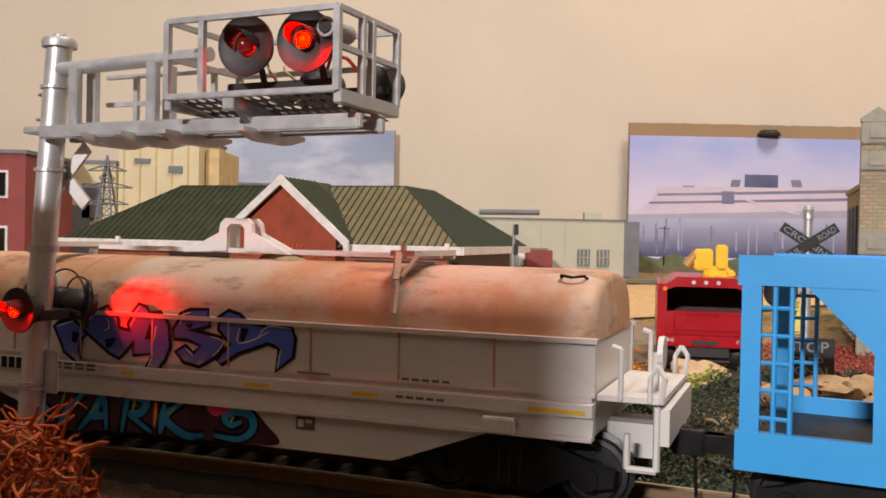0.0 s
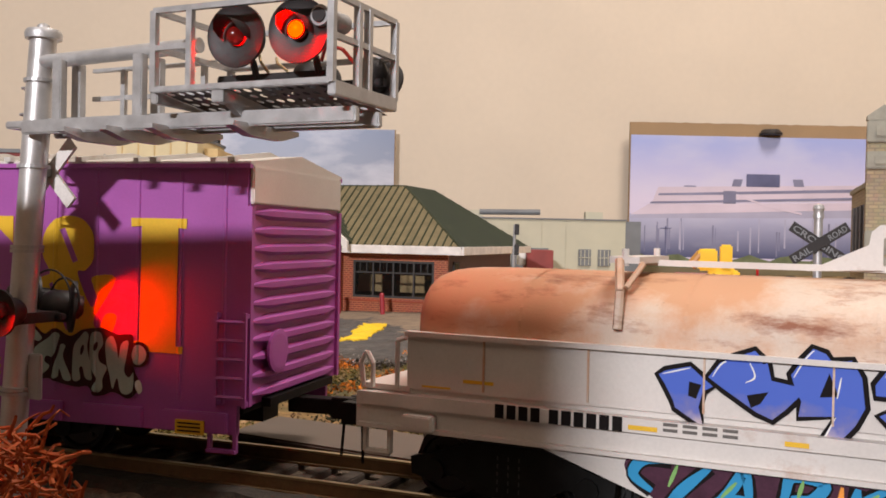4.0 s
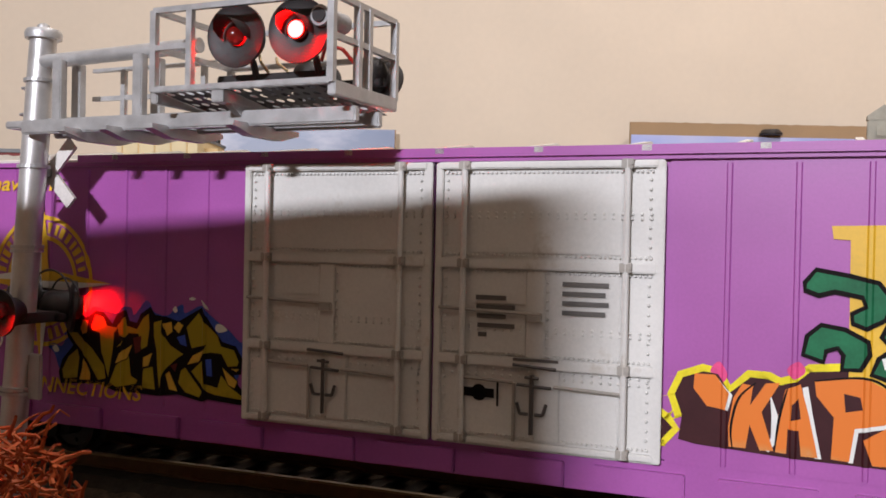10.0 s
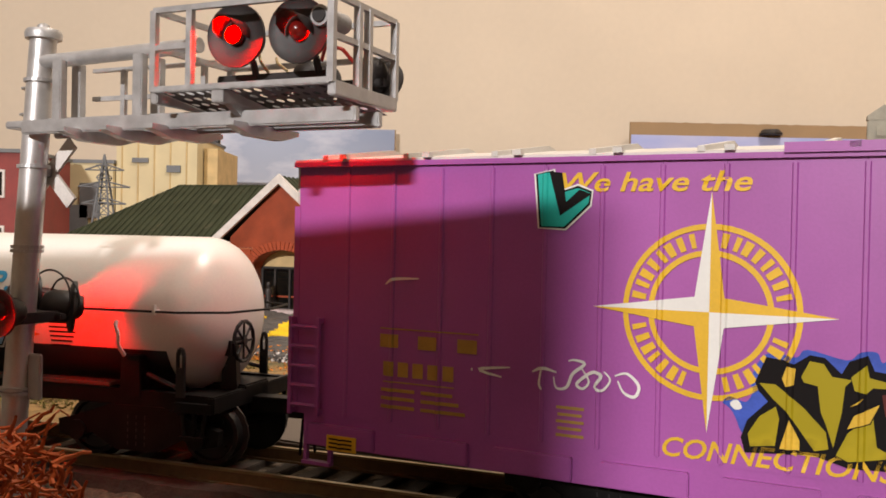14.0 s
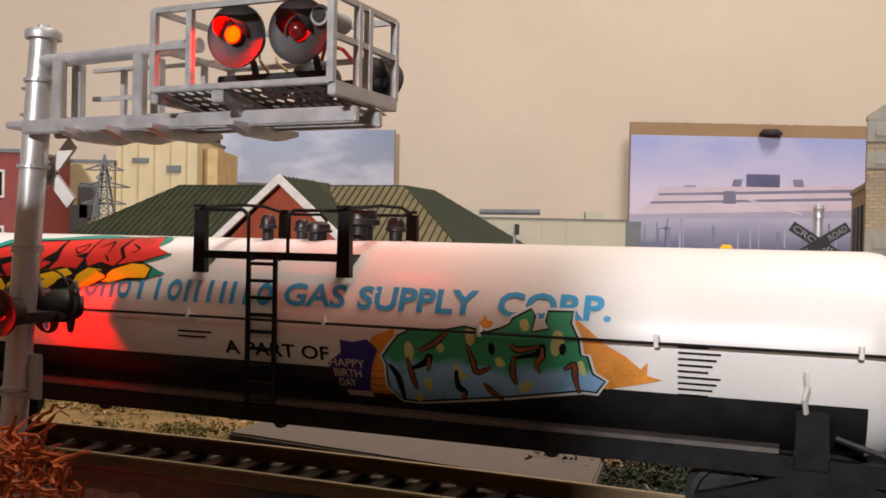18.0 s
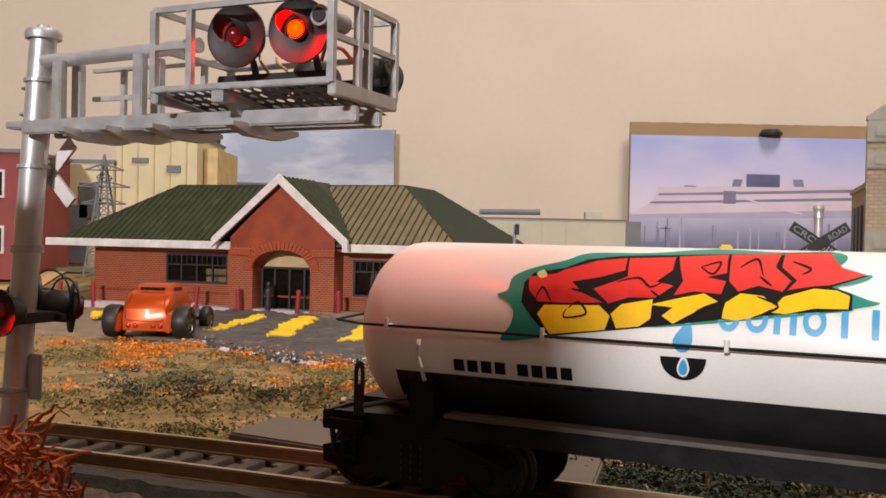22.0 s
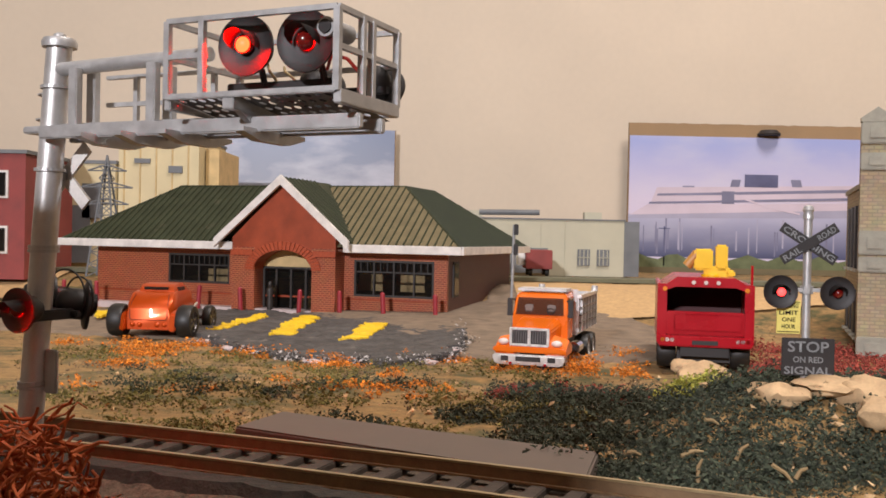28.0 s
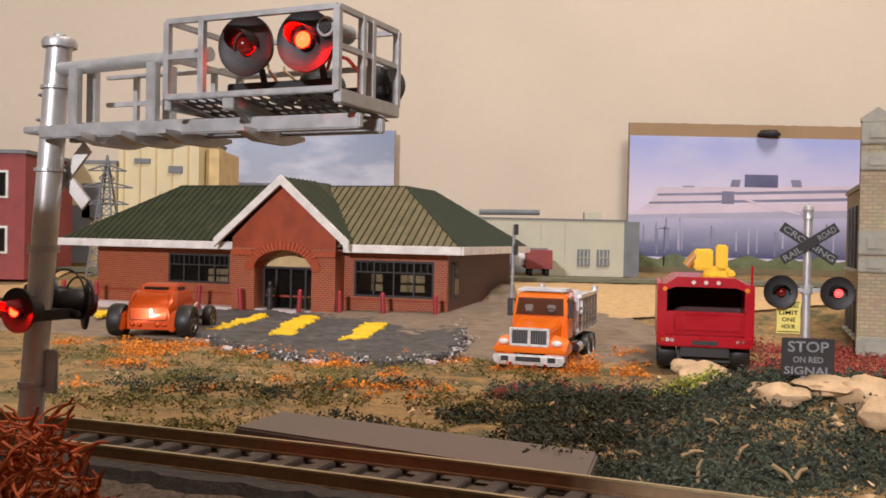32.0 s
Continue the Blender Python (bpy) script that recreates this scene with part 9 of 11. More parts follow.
    # cross gable roof over the portal
    gy0, gz_e, gz_p, half = py - 0.0045, 0.0485, 0.0880, 0.0450
    back = 0.054
    groof = None
    for s in (-1, 1):
        bm = bmesh.new()
        pts = [Vector((cx + s * half, gy0, gz_e)), Vector((cx, gy0, gz_p)), Vector((cx, back, gz_p)), Vector((cx + s * half, back * 0.16, gz_e))]
        slab_poly(bm, pts if s < 0 else pts[::-1], 0.0016)
        g = part("gable_roof", bm, ROOFGREEN, roof)
        bm = bmesh.new()
        slab_poly(bm, [Vector((cx + s * (half + 0.0016), gy0 - 0.0012, gz_e + 0.0006)), Vector((cx, gy0 - 0.0012, gz_p + 0.0014)), Vector((cx, gy0 - 0.0012, gz_p - 0.0046)), Vector((cx + s * (half + 0.0016), gy0 - 0.0012, gz_e - 0.0050))], 0.0024, Vector((0, 1, 0)))
        part("barge_board", bm, TRIMWHITE, st, "white sloping barge board")
        for k in range(1, 9):
            f = (k - 0.5) / 8.5
            y1 = gy0 + 0.001 + k * 0.0058
            bm = bmesh.new()
            x_end = cx + s * half * 1.0
            frac = min(1.0, max(0.15, (y1 - back * 0.16) / (back - back * 0.16))) if y1 > back * 0.16 else 0.0
            p = Vector((x_end + (cx - x_end) * frac, y1, gz_e + (gz_p - gz_e) * frac + 0.0004))
            q = Vector((cx, y1, gz_p + 0.0004))
            if (q - p).length > 0.003:
                bm_tube(bm, p, q, 0.0005, 4)
                part("roof_seam", bm, ROOFGREEN, roof)
            else:
                bm.free()
    # figures and bollards are things of their own
    return st


def part_empty(name, parent):
    ob = new(name)
    ob.parent = parent
    return ob


# lighter than the roof green: the slope's sheen is put into this tan
ROOFSHEEN = mat("tan_roof_sheen", (0.150, 0.122, 0.066), 0.6, dark=0.8, light=1.25, scale=120, bump=0.1, stain=(0.06, 0.062, 0.035), stain_at=0.6, stain_scale=70, spec=0.3)
BRICKRED2 = mat("rim_brick", (0.38, 0.062, 0.018), 0.45, dark=0.75, light=1.2, scale=600, bump=0.3)
SOFFIT = mat("brown_soffit", (0.16, 0.07, 0.045), 0.8, scale=100, bump=0.1)
station = build_station()
SM = station.matrix_basis.copy()


def on_station(x, y):
    p = SM @ Vector((x, y, 0))
    return p.x, p.y


# red bollards along the forecourt
bm = bmesh.new()
bm_tube(bm, (0, 0, -0.002), (0, 0, 0.0172), 0.00145, 12)
bm_lathe(bm, [(0.00145, 0.0172), (0.0010, 0.0180), (0, 0.0183)], 12)
first = solid("bollard", bm, POSTRED, "dark red round bollard before the station", "bollard", "bollards before the station", smooth=True)
spots = [(-0.2950, -0.012), (-0.2720, -0.012), (-0.2440, -0.012), (-0.1640, -0.0150), (-0.1300, -0.0190), (-0.0900, -0.0190), (-0.0640, -0.0150), (-0.0350, -0.0150), (-0.0020, -0.0150)]
for i, (x, y) in enumerate(spots):
    wx, wy = on_station(x, y)
    m = Matrix.Translation((wx, wy, -0.0135)) @ Matrix.Rotation(radians(random.uniform(-4, 4)), 4, "Y")
    if i == 0:
        first.matrix_basis = m
    else:
        copy_thing(first, m)
# small painted figurine by the door: one plain shape
bm = bmesh.new()
bm_lathe(bm, [(0.0022, 0), (0.0024, 0.0008), (0.0016, 0.0012), (0.0021, 0.0085), (0.0017, 0.0110), (0.0024, 0.0150), (0.0020, 0.0168), (0.0009, 0.0176), (0.0013, 0.0188), (0.0014, 0.0200), (0.0009, 0.0212), (0, 0.0215)], 14)
fx, fy = on_station(-0.1135, -0.0120)
solid("figurine", bm, FRAMEDARK, "tiny dark painted figurine by the station door", "figurine", smooth=True, at=Matrix.Translation((fx, fy, -0.0128)))
# ---- roads, panels and ground cover ----
def ground_patch(name, outline, material, lift, label, category, thick=0.0012, jag=0.0, kind="structure", seed=1, step=0.006, level=None):
    """A flat patch that lies on the ground: outline in x, y, filled on a fine grid so that it follows the ground."""
    rng = random.Random(seed)
    pts = []
    for (ax, ay), (bx, by) in zip(outline, outline[1:] + outline[:1]):
        k = max(1, int(math.hypot(bx - ax, by - ay) / step))
        for i in range(k):
            t = i / k
            pts.append((ax + (bx - ax) * t + rng.uniform(-jag, jag), ay + (by - ay) * t + rng.uniform(-jag, jag)))
    bm = bmesh.new()
    high = (lambda x, y: gz(x, y) + lift) if level is None else (lambda x, y: level + rng.uniform(-jag, jag) * 0.15)
    top = [bm.verts.new((x, y, high(x, y))) for x, y in pts]
    low = [bm.verts.new((v.co.x + rng.uniform(-jag, jag), v.co.y - abs(jag), v.co.z - thick)) for v in top]
    f = bm.faces.new(top)
    n = len(pts)
    for i in range(n):
        bm.faces.new((top[(i + 1) % n], top[i], low[i], low[(i + 1) % n]))
    bmesh.ops.triangulate(bm, faces=[f], ngon_method="BEAUTY")
    return solid(name, bm, material, label, category, kind=kind)


# dusty road in front of the forecourt, and the sand slope behind
ground_patch("road", [(-0.62, 0.515), (-0.30, 0.490), (-0.12, 0.432), (0.00, 0.395), (0.055, 0.372), (0.10, 0.40), (0.13, 0.52), (0.10, 0.66), (0.035, 0.68), (0.02, 0.52), (-0.03, 0.50), (-0.30, 0.62), (-0.62, 0.66)],
             DIRTROAD, 0.0014, "dusty grey-brown road before the station", "road", 0.003, 0.002, seed=2)


def inside(x, y, outline):
    hit = False
    for (ax, ay), (bx, by) in zip(outline, outline[1:] + outline[:1]):
        if (ay > y) != (by > y) and x < ax + (y - ay) * (bx - ax) / (by - ay):
            hit = not hit
    return hit


def lumps(x, y):
    """The forecourt's uneven top: broad swells, ridges and small grit."""
    v = Vector((x, y, 0))
    ridge = 1 - abs(noise.noise(v * 95))
    return -0.0097 + 0.0007 * noise.noise(v * 40) + 0.0009 * max(0.0, ridge - 0.72) / 0.28 + 0.0004 * noise.noise(v * 420)


def rough_patch(name, outline, material, lift, label, category, cell, jag, thick, kind="structure", seed=0.0):
    """A plastered patch with a lumpy top and a torn edge."""
    xs, ys = [p[0] for p in outline], [p[1] for p in outline]
    nx, ny = int((max(xs) - min(xs) + 4 * jag) / cell) + 1, int((max(ys) - min(ys) + 4 * jag) / cell) + 1
    ox, oy = min(xs) - 2 * jag, min(ys) - 2 * jag
    verts, faces, keys, edges = [], [], {}, set()

    def corner(i, j):
        if (i, j) not in keys:
            x, y = ox + i * cell, oy + j * cell
            w = Vector((x * 900, y * 900, seed))
            x, y = x + 0.42 * cell * noise.noise(w), y + 0.42 * cell * noise.noise(w + Vector((31, 7, 0)))
            keys[(i, j)] = len(verts)
            verts.append((x, y, lumps(x, y) + lift))
        return keys[(i, j)]
    for i in range(nx):
        for j in range(ny):
            x, y = ox + (i + 0.5) * cell, oy + (j + 0.5) * cell
            w = Vector((x, y, seed))
            if inside(x + jag * noise.noise(w * 120) + 0.6 * jag * noise.noise(w * 400), y + 1.6 * jag * noise.noise(w * 150 + Vector((9, 9, 0))), outline):
                q = (corner(i, j), corner(i + 1, j), corner(i + 1, j + 1), corner(i, j + 1))
                faces.append(q)
                for e in zip(q, q[1:] + q[:1]):
                    edges.add(e)
    low = {}
    for a, b in [e for e in sorted(edges) if (e[1], e[0]) not in edges]:
        for k in (a, b):
            if k not in low:
                low[k] = len(verts)
                x, y, z = verts[k]
                verts.append((x, y, z - thick))
        faces.append((b, a, low[a], low[b]))
    me = bpy.data.meshes.new(name)
    me.from_pydata(verts, [], faces)
    me.materials.append(material)
    return tagged(new(name, me), label, category, kind=kind)


FORECOURT = [(-0.205, 0.560), (-0.150, 0.490), (-0.1083, 0.424), (-0.0615, 0.3600), (-0.0172, 0.3510), (0.0047, 0.3853), (0.0120, 0.4547), (0.0080, 0.5300), (-0.0572, 0.5500), (-0.130, 0.580)]
rough_patch("forecourt", FORECOURT, ASPHALT, 0.0, "cracked lumpy dark asphalt forecourt with torn edges", "pavement", 0.0020, 0.0050, 0.0045)
for k, quad in enumerate(([(-0.1150, 0.4540), (-0.1085, 0.4550), (-0.0990, 0.5200), (-0.1050, 0.5450), (-0.1110, 0.5000)], [(-0.0810, 0.4330), (-0.0715, 0.4420), (-0.0695, 0.5350), (-0.0815, 0.5400), (-0.0835, 0.4950)],
                          [(-0.0450, 0.4190), (-0.0350, 0.4300), (-0.0275, 0.4970), (-0.0415, 0.5010), (-0.0430, 0.4600)], [(-0.1900, 0.5060), (-0.1885, 0.5180), (-0.1990, 0.5500), (-0.2010, 0.5380)])):
    rough_patch("yellow_stripe", quad, STRIPE, 0.0007, "thick ragged yellow parking stripe", "paint stripe", 0.0010, 0.0030, 0.0012, "", 3.0 + k)
# chips of plaster along the forecourt's edge
for k, (x, y) in enumerate(((-0.1080, 0.4180), (-0.0900, 0.3950), (-0.0780, 0.3820), (-0.0500, 0.3560), (-0.0050, 0.3640), (0.0040, 0.4000))):
    bm = bmesh.new()
    bmesh.ops.create_icosphere(bm, subdivisions=2, radius=0.0022 + 0.0008 * (k % 2))
    for v in bm.verts:
        v.co = Vector((v.co.x * 1.6, v.co.y, v.co.z * 0.5)) * (1 + 0.5 * noise.noise(v.co * 700 + Vector((k, 0, 0))))
    solid("plaster_chip", bm, KERBPINK, "small pale plaster chip on the road", "debris", "plaster chips", at=Matrix.Translation((x, y, -0.0112)))
rng = random.Random(77)
RIM = []
for (ax, ay), (bx, by) in zip(FORECOURT[2:7], FORECOURT[3:8]):
    for i in range(46):
        t = rng.random()
        RIM.append((ax + (bx - ax) * t + rng.gauss(0, 0.0022), ay + (by - ay) * t + rng.gauss(0, 0.0028)))
for x0, x1, y0 in ((0.052, 0.62, 0.575), (-0.75, -0.30, 0.66)):
    xs = [x0 + (x1 - x0) * i / 60 for i in range(61)]
    ys = [y0 + 0.13 * i / 20 for i in range(21)]
    tagged(grid_sheet("sand_bank", SAND, xs, ys, lambda x, y: gz(x, y) + 0.0016, 0.0004), "pale sand embankment beside the station", "embankment")
bm = bmesh.new()
bm_box(bm, 0.0, 0.765, 0.0060, 1.5, 0.036, 0.003)
solid("far_road", bm, FARROAD, "grey green strip of road before the far buildings", "road", kind="structure")
# grade crossing panel beyond the far rail, and the weathered slab on the near side
bm = bmesh.new()
slab_poly(bm, [Vector((-0.0417, 0.1837, -0.0008)), Vector((0.0246, 0.1476, -0.0008)), Vector((0.0298, 0.1676, -0.0008)), Vector((-0.0349, 0.2011, -0.0008))], 0.0046)
solid("crossing_panel", bm, PANEL, "flat grey-brown crossing panel beside the rail", "crossing panel", kind="structure", bevel=0.0004)
bm = bmesh.new()
secs = []
rng = random.Random(8)
for i in range(70):
    s = 0.415 + i * 0.0030
    j = rng.uniform(-0.0006, 0.0006)
    secs.append([on_curve(s, -0.0175 + j, -0.0062), on_curve(s, -0.0112, -0.0062), on_curve(s, -0.0112 + j * 0.3, -0.0018 + j * 0.2), on_curve(s, -0.0150 + j, -0.0019 + j * 0.3)])
bm_loft(bm, secs)
solid("trackside_slab", bm, DARKSLAB, "cracked dark slab along the near rail", "slab", kind="structure")


def crumbs(name, spots, size, material, label, category, flat=0.8, seed=1, leaves=3):
    """Ground foam: a great many small lumps, joined, as nobody could count them. spots: (x, y, spread, height, count)."""
    rng = random.Random(seed)
    verts, faces = [], []
    for x, y, spread, height, count in spots:
        for _ in range(count):
            a, q = rng.uniform(0, 2 * math.pi), spread * math.sqrt(rng.random())
            px_, py_ = x + q * math.cos(a), y + q * math.sin(a)
            top = height * max(0.0, 1 - (q / spread) ** 2)
            pz_ = gz(px_, py_) + rng.uniform(0.0, 1.0) * top + size * 0.25
            for _ in range(leaves):
                s = size * rng.uniform(0.5, 1.35)
                ox, oy, oz = rng.gauss(0, size), rng.gauss(0, size), rng.gauss(0, size * 0.7)
                base = len(verts)
                for _ in range(4):
                    verts.append((px_ + ox + rng.uniform(-s, s), py_ + oy + rng.uniform(-s, s), pz_ + oz + rng.uniform(-s, s) * flat))
                faces += [(base, base + 1, base + 2), (base, base + 2, base + 3), (base, base + 3, base + 1), (base + 1, base + 3, base + 2)]
    me = bpy.data.meshes.new(name)
    me.from_pydata(verts, [], faces)
    me.materials.append(material)
    return tagged(new(name, me), label, category, kind="stuff")


def foam(name, colour, dark=0.5, light=1.6):
    m = mat(name, colour, 0.95, dark=dark, light=light, scale=700, bump=0.4, fine=3000)
    nt = m.node_tree
    bsdf = nt.nodes["Principled BSDF"]
    geo = nt.nodes.new("ShaderNodeNewGeometry")
    old = bsdf.inputs["Base Color"].links[0].from_socket
    mr = nt.nodes.new("ShaderNodeMapRange")
    mr.inputs["To Min"].default_value, mr.inputs["To Max"].default_value = 0.45, 1.5
    nt.links.new(geo.outputs["Random Per Island"], mr.inputs["Value"])
    mul = nt.nodes.new("ShaderNodeMix")
    mul.data_type, mul.blend_type = "RGBA", "MULTIPLY"
    mul.inputs["Factor"].default_value = 1.0
    nt.links.new(old, mul.inputs["A"])
    nt.links.new(mr.outputs["Result"], mul.inputs["B"])
    nt.links.new(mul.outputs["Result"], bsdf.inputs["Base Color"])
    return m


FOAMORANGE = foam("orange_foam", (0.62, 0.20, 0.02))
FOAMOLIVE = foam("olive_foam", (0.145, 0.122, 0.032))
FOAMGREEN = foam("dark_green_foam", (0.040, 0.050, 0.030))
FOAMRED = foam("red_foam", (0.27, 0.05, 0.035))
FOAMLIME = foam("lime_foam", (0.30, 0.30, 0.05))
FOAMTAN = foam("tan_chips", (0.50, 0.34, 0.18))


def scatter(n, seed, x0, x1, d0, d1, spread, height, count, bias=None):
    """Spots laid by bearing (x as a share of the distance) and distance from the lens."""
    rng = random.Random(seed)
    out = []
    while len(out) < n:
        y = d0 + (d1 - d0) * rng.random()
        b = rng.uniform(x0, x1)
        x = b * y
        if math.hypot(x - CX, y - CY) - R < 0.021:
            continue
        if bias and noise.noise((x * 30 + seed, y * 30, 0)) < bias:
            continue
        out.append((x, y, spread * rng.uniform(0.5, 1.3), height * rng.uniform(0.4, 1.3), int(count * rng.uniform(0.6, 1.3))))
    return out


crumbs("orange_ground_cover", scatter(120, 1, -0.42, 0.10, 0.320, 0.415, 0.008, 0.0030, 34, 0.08) + scatter(22, 2, 0.13, 0.22, 0.33, 0.42, 0.007, 0.004, 30) + scatter(34, 3, -0.40, 0.12, 0.26, 0.33, 0.005, 0.002, 16, 0.12), 0.00062, FOAMORANGE, "bright orange autumn ground foam", "ground cover", seed=1)
crumbs("olive_ground_cover", scatter(210, 4, -0.46, 0.16, 0.20, 0.38, 0.008, 0.0026, 28, -0.05), 0.00060, FOAMOLIVE, "olive green ground foam", "ground cover", seed=2)
crumbs("dark_green_bushes", scatter(420, 5, 0.07, 0.50, 0.150, 0.285, 0.0085, 0.0048, 44, -0.35) + scatter(46, 6, -0.12, 0.14, 0.215, 0.30, 0.006, 0.0042, 40, 0.05) + scatter(20, 7, -0.36, -0.1, 0.25, 0.31, 0.006, 0.0035, 36, 0.0), 0.00062, FOAMGREEN, "dark green-grey bushes of ground foam", "bush", seed=3)
crumbs("red_ground_cover", scatter(150, 8, 0.33, 0.52, 0.24, 0.46, 0.010, 0.0050, 44) + scatter(26, 9, 0.06, 0.24, 0.24, 0.30, 0.004, 0.003, 22, 0.05), 0.00075, FOAMRED, "dark red autumn ground foam", "ground cover", seed=4)
crumbs("lime_bush", [(0.0640 + 0.004 * math.cos(k * 1.3), 0.232 + 0.004 * math.sin(k * 2.1), 0.0065, 0.0062, 150) for k in range(9)], 0.00055, FOAMLIME, "yellow-green leafy bush among the rocks", "bush", seed=5)
crumbs("tan_chips", scatter(120, 10, -0.45, 0.50, 0.16, 0.36, 0.004, 0.001, 4) + scatter(46, 11, 0.12, 0.5, 0.15, 0.23, 0.003, 0.0035, 3), 0.0011, FOAMTAN, "loose tan stone chips and bark", "gravel", seed=6, leaves=1)

crumbs("earth_crumbs", scatter(330, 21, -0.46, 0.40, 0.22, 0.56, 0.010, 0.0012, 14), 0.00055, EARTH, "loose brown earth and grit", "gravel", seed=7, leaves=2)

# sand-coloured rocks at the foot of the far signal
ROCK = mat("sandstone_rock", (0.52, 0.36, 0.20), 0.85, dark=0.7, light=1.2, scale=220, bump=0.8, fine=1400)


def rock(x, y, sx, sy, sz, seed, z=None):
    bm = bmesh.new()
    bmesh.ops.create_icosphere(bm, subdivisions=3, radius=1.0)
    for v in bm.verts:
        n = noise.noise(v.co * 1.4 + Vector((seed * 7.3, 0, 0))) * 0.35 + noise.noise(v.co * 3.5 + Vector((0, seed * 3.1, 0))) * 0.16
        v.co = v.co * (1 + n)
        v.co = Vector((v.co.x * sx, v.co.y * sy, v.co.z * sz))
    return solid("rock", bm, ROCK, "sand-coloured rough rock beside the crossing", "rock", "rocks by the crossing", smooth=True, at=Matrix.Translation((x, y, (gz(x, y) if z is None else z))) @ Matrix.Rotation(seed, 4, "Z"))


for x, y, sx, sy, sz, seed, z in ((0.0736, 0.255, 0.009, 0.0072, 0.0037, 1, 0.0013), (0.0728, 0.27, 0.0056, 0.0044, 0.0023, 2, 0.0016), (0.0756, 0.2, 0.0061, 0.0048, 0.0027, 3, 0.0050), (0.0896, 0.205, 0.0099, 0.0079, 0.0022, 4, 0.0066),
                                (0.0938, 0.2, 0.0073, 0.0058, 0.0041, 5, 0.0056), (0.0905, 0.185, 0.0045, 0.0036, 0.0034, 6, 0.004), (0.0741, 0.21, 0.0033, 0.0026, 0.0018, 7, 0.0048)):
    rock(x, y, sx, sy, sz, seed, z)
# loose twigs and shavings in the near bushes
TWIG = mat("pale_twig", (0.30, 0.21, 0.10), 0.8, scale=400, bump=0.3)
rng = random.Random(12)
for x, y, ang in ((0.0577, 0.1709, 50), (0.0599, 0.1561, -40), (0.0634, 0.1564, 45), (0.057, 0.1888, -20), (0.0479, 0.17, 12), (0.0456, 0.1561, 80), (0.0364, 0.169, -5), (0.0694, 0.1959, -30)):
    bm = bmesh.new()
    l = rng.uniform(0.0014, 0.0026)
    bm_tube(bm, (-l, 0, 0), (l * 0.2, 0.0003, 0.0004), 0.00042, 6, 0.00036)
    bm_tube(bm, (l * 0.2, 0.0003, 0.0004), (l, 0, 0), 0.00036, 6, 0.0002)
    solid("twig", bm, TWIG, "short pale twig lying in the bushes", "twig", "loose twigs", at=Matrix.Translation((x, y, gz(x, y) + 0.0042)) @ Matrix.Rotation(radians(-ang), 4, "Y") @ Matrix.Rotation(radians(rng.uniform(-20, 20)), 4, "Z"))


# orange dyed lichen bush at the foot of the mast
def lichen(c, r, h, n, seed):
    rng = random.Random(seed)
    bush = thing("lichen_bush", "tangled bright orange lichen bush beside the mast", "bush", at=Matrix.Translation(c))
    groups = [bmesh.new() for _ in range(6)]
    for k in range(n):
        bm = groups[k % 6]
        a = rng.uniform(0, 2 * math.pi)
        q = r * math.sqrt(rng.random()) * 0.95
        p = Vector((q * math.cos(a), q * math.sin(a), rng.uniform(-0.002, h * (1 - 0.55 * (q / r) ** 2))))
        d = Vector((rng.gauss(0, 1), rng.gauss(0, 1), rng.gauss(0.2, 0.7))).normalized()
        rad = rng.uniform(0.00018, 0.00042)
        for _ in range(rng.randrange(3, 6)):
            d2 = (d + Vector((rng.gauss(0, 0.55), rng.gauss(0, 0.55), rng.gauss(0.05, 0.5)))).normalized()
            q2 = p + d2 * rng.uniform(0.0008, 0.0018)
            bm_tube(bm, p, q2, rad, 5, rad * 0.85, caps=False)
            p, d, rad = q2, d2, rad * 0.86
    for bm in groups:
        part("branch_tangle", bm, LICHEN, bush, smooth=True)
    bm = bmesh.new()
    bmesh.ops.create_icosphere(bm, subdivisions=2, radius=0.0016)
    for v in bm.verts:
        v.co = v.co * (1 + 0.35 * noise.noise(v.co * 900)) + Vector((0.0005, -r * 0.8, h * 0.42))
    part("stone", bm, WHITE, bush, "small white stone caught in the bush")
    bm = bmesh.new()
    for k in range(10):
        a = k * 0.63
        bm_tube(bm, (0.2 * r * math.cos(a), 0.2 * r * math.sin(a), -0.003), (0.5 * r * math.cos(a), 0.5 * r * math.sin(a), h * 0.5), 0.0005, 6, 0.0003)
    part("stem", bm, LICHEN, bush)
    return bush


LICHEN = mat("orange_lichen", (0.40, 0.080, 0.013), 0.7, dark=0.55, light=1.35, scale=500, bump=0.2)
lichen((-0.0530, 0.1120, -0.0060), 0.0105, 0.0215, 620, 4)
lichen((-0.0640, 0.1160, -0.0060), 0.0100, 0.0205, 420, 9)
# an added shade caster on the near side, out of view: a plain carton shape that keeps the lamp off the foot of the mast
# and the lower train
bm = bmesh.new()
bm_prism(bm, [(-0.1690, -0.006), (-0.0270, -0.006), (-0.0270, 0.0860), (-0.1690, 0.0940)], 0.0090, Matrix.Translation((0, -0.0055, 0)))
solid("carton", bm, CARDBOARD, "unseen block added to cast shade on the lower train", "carton", bevel=0.0008)

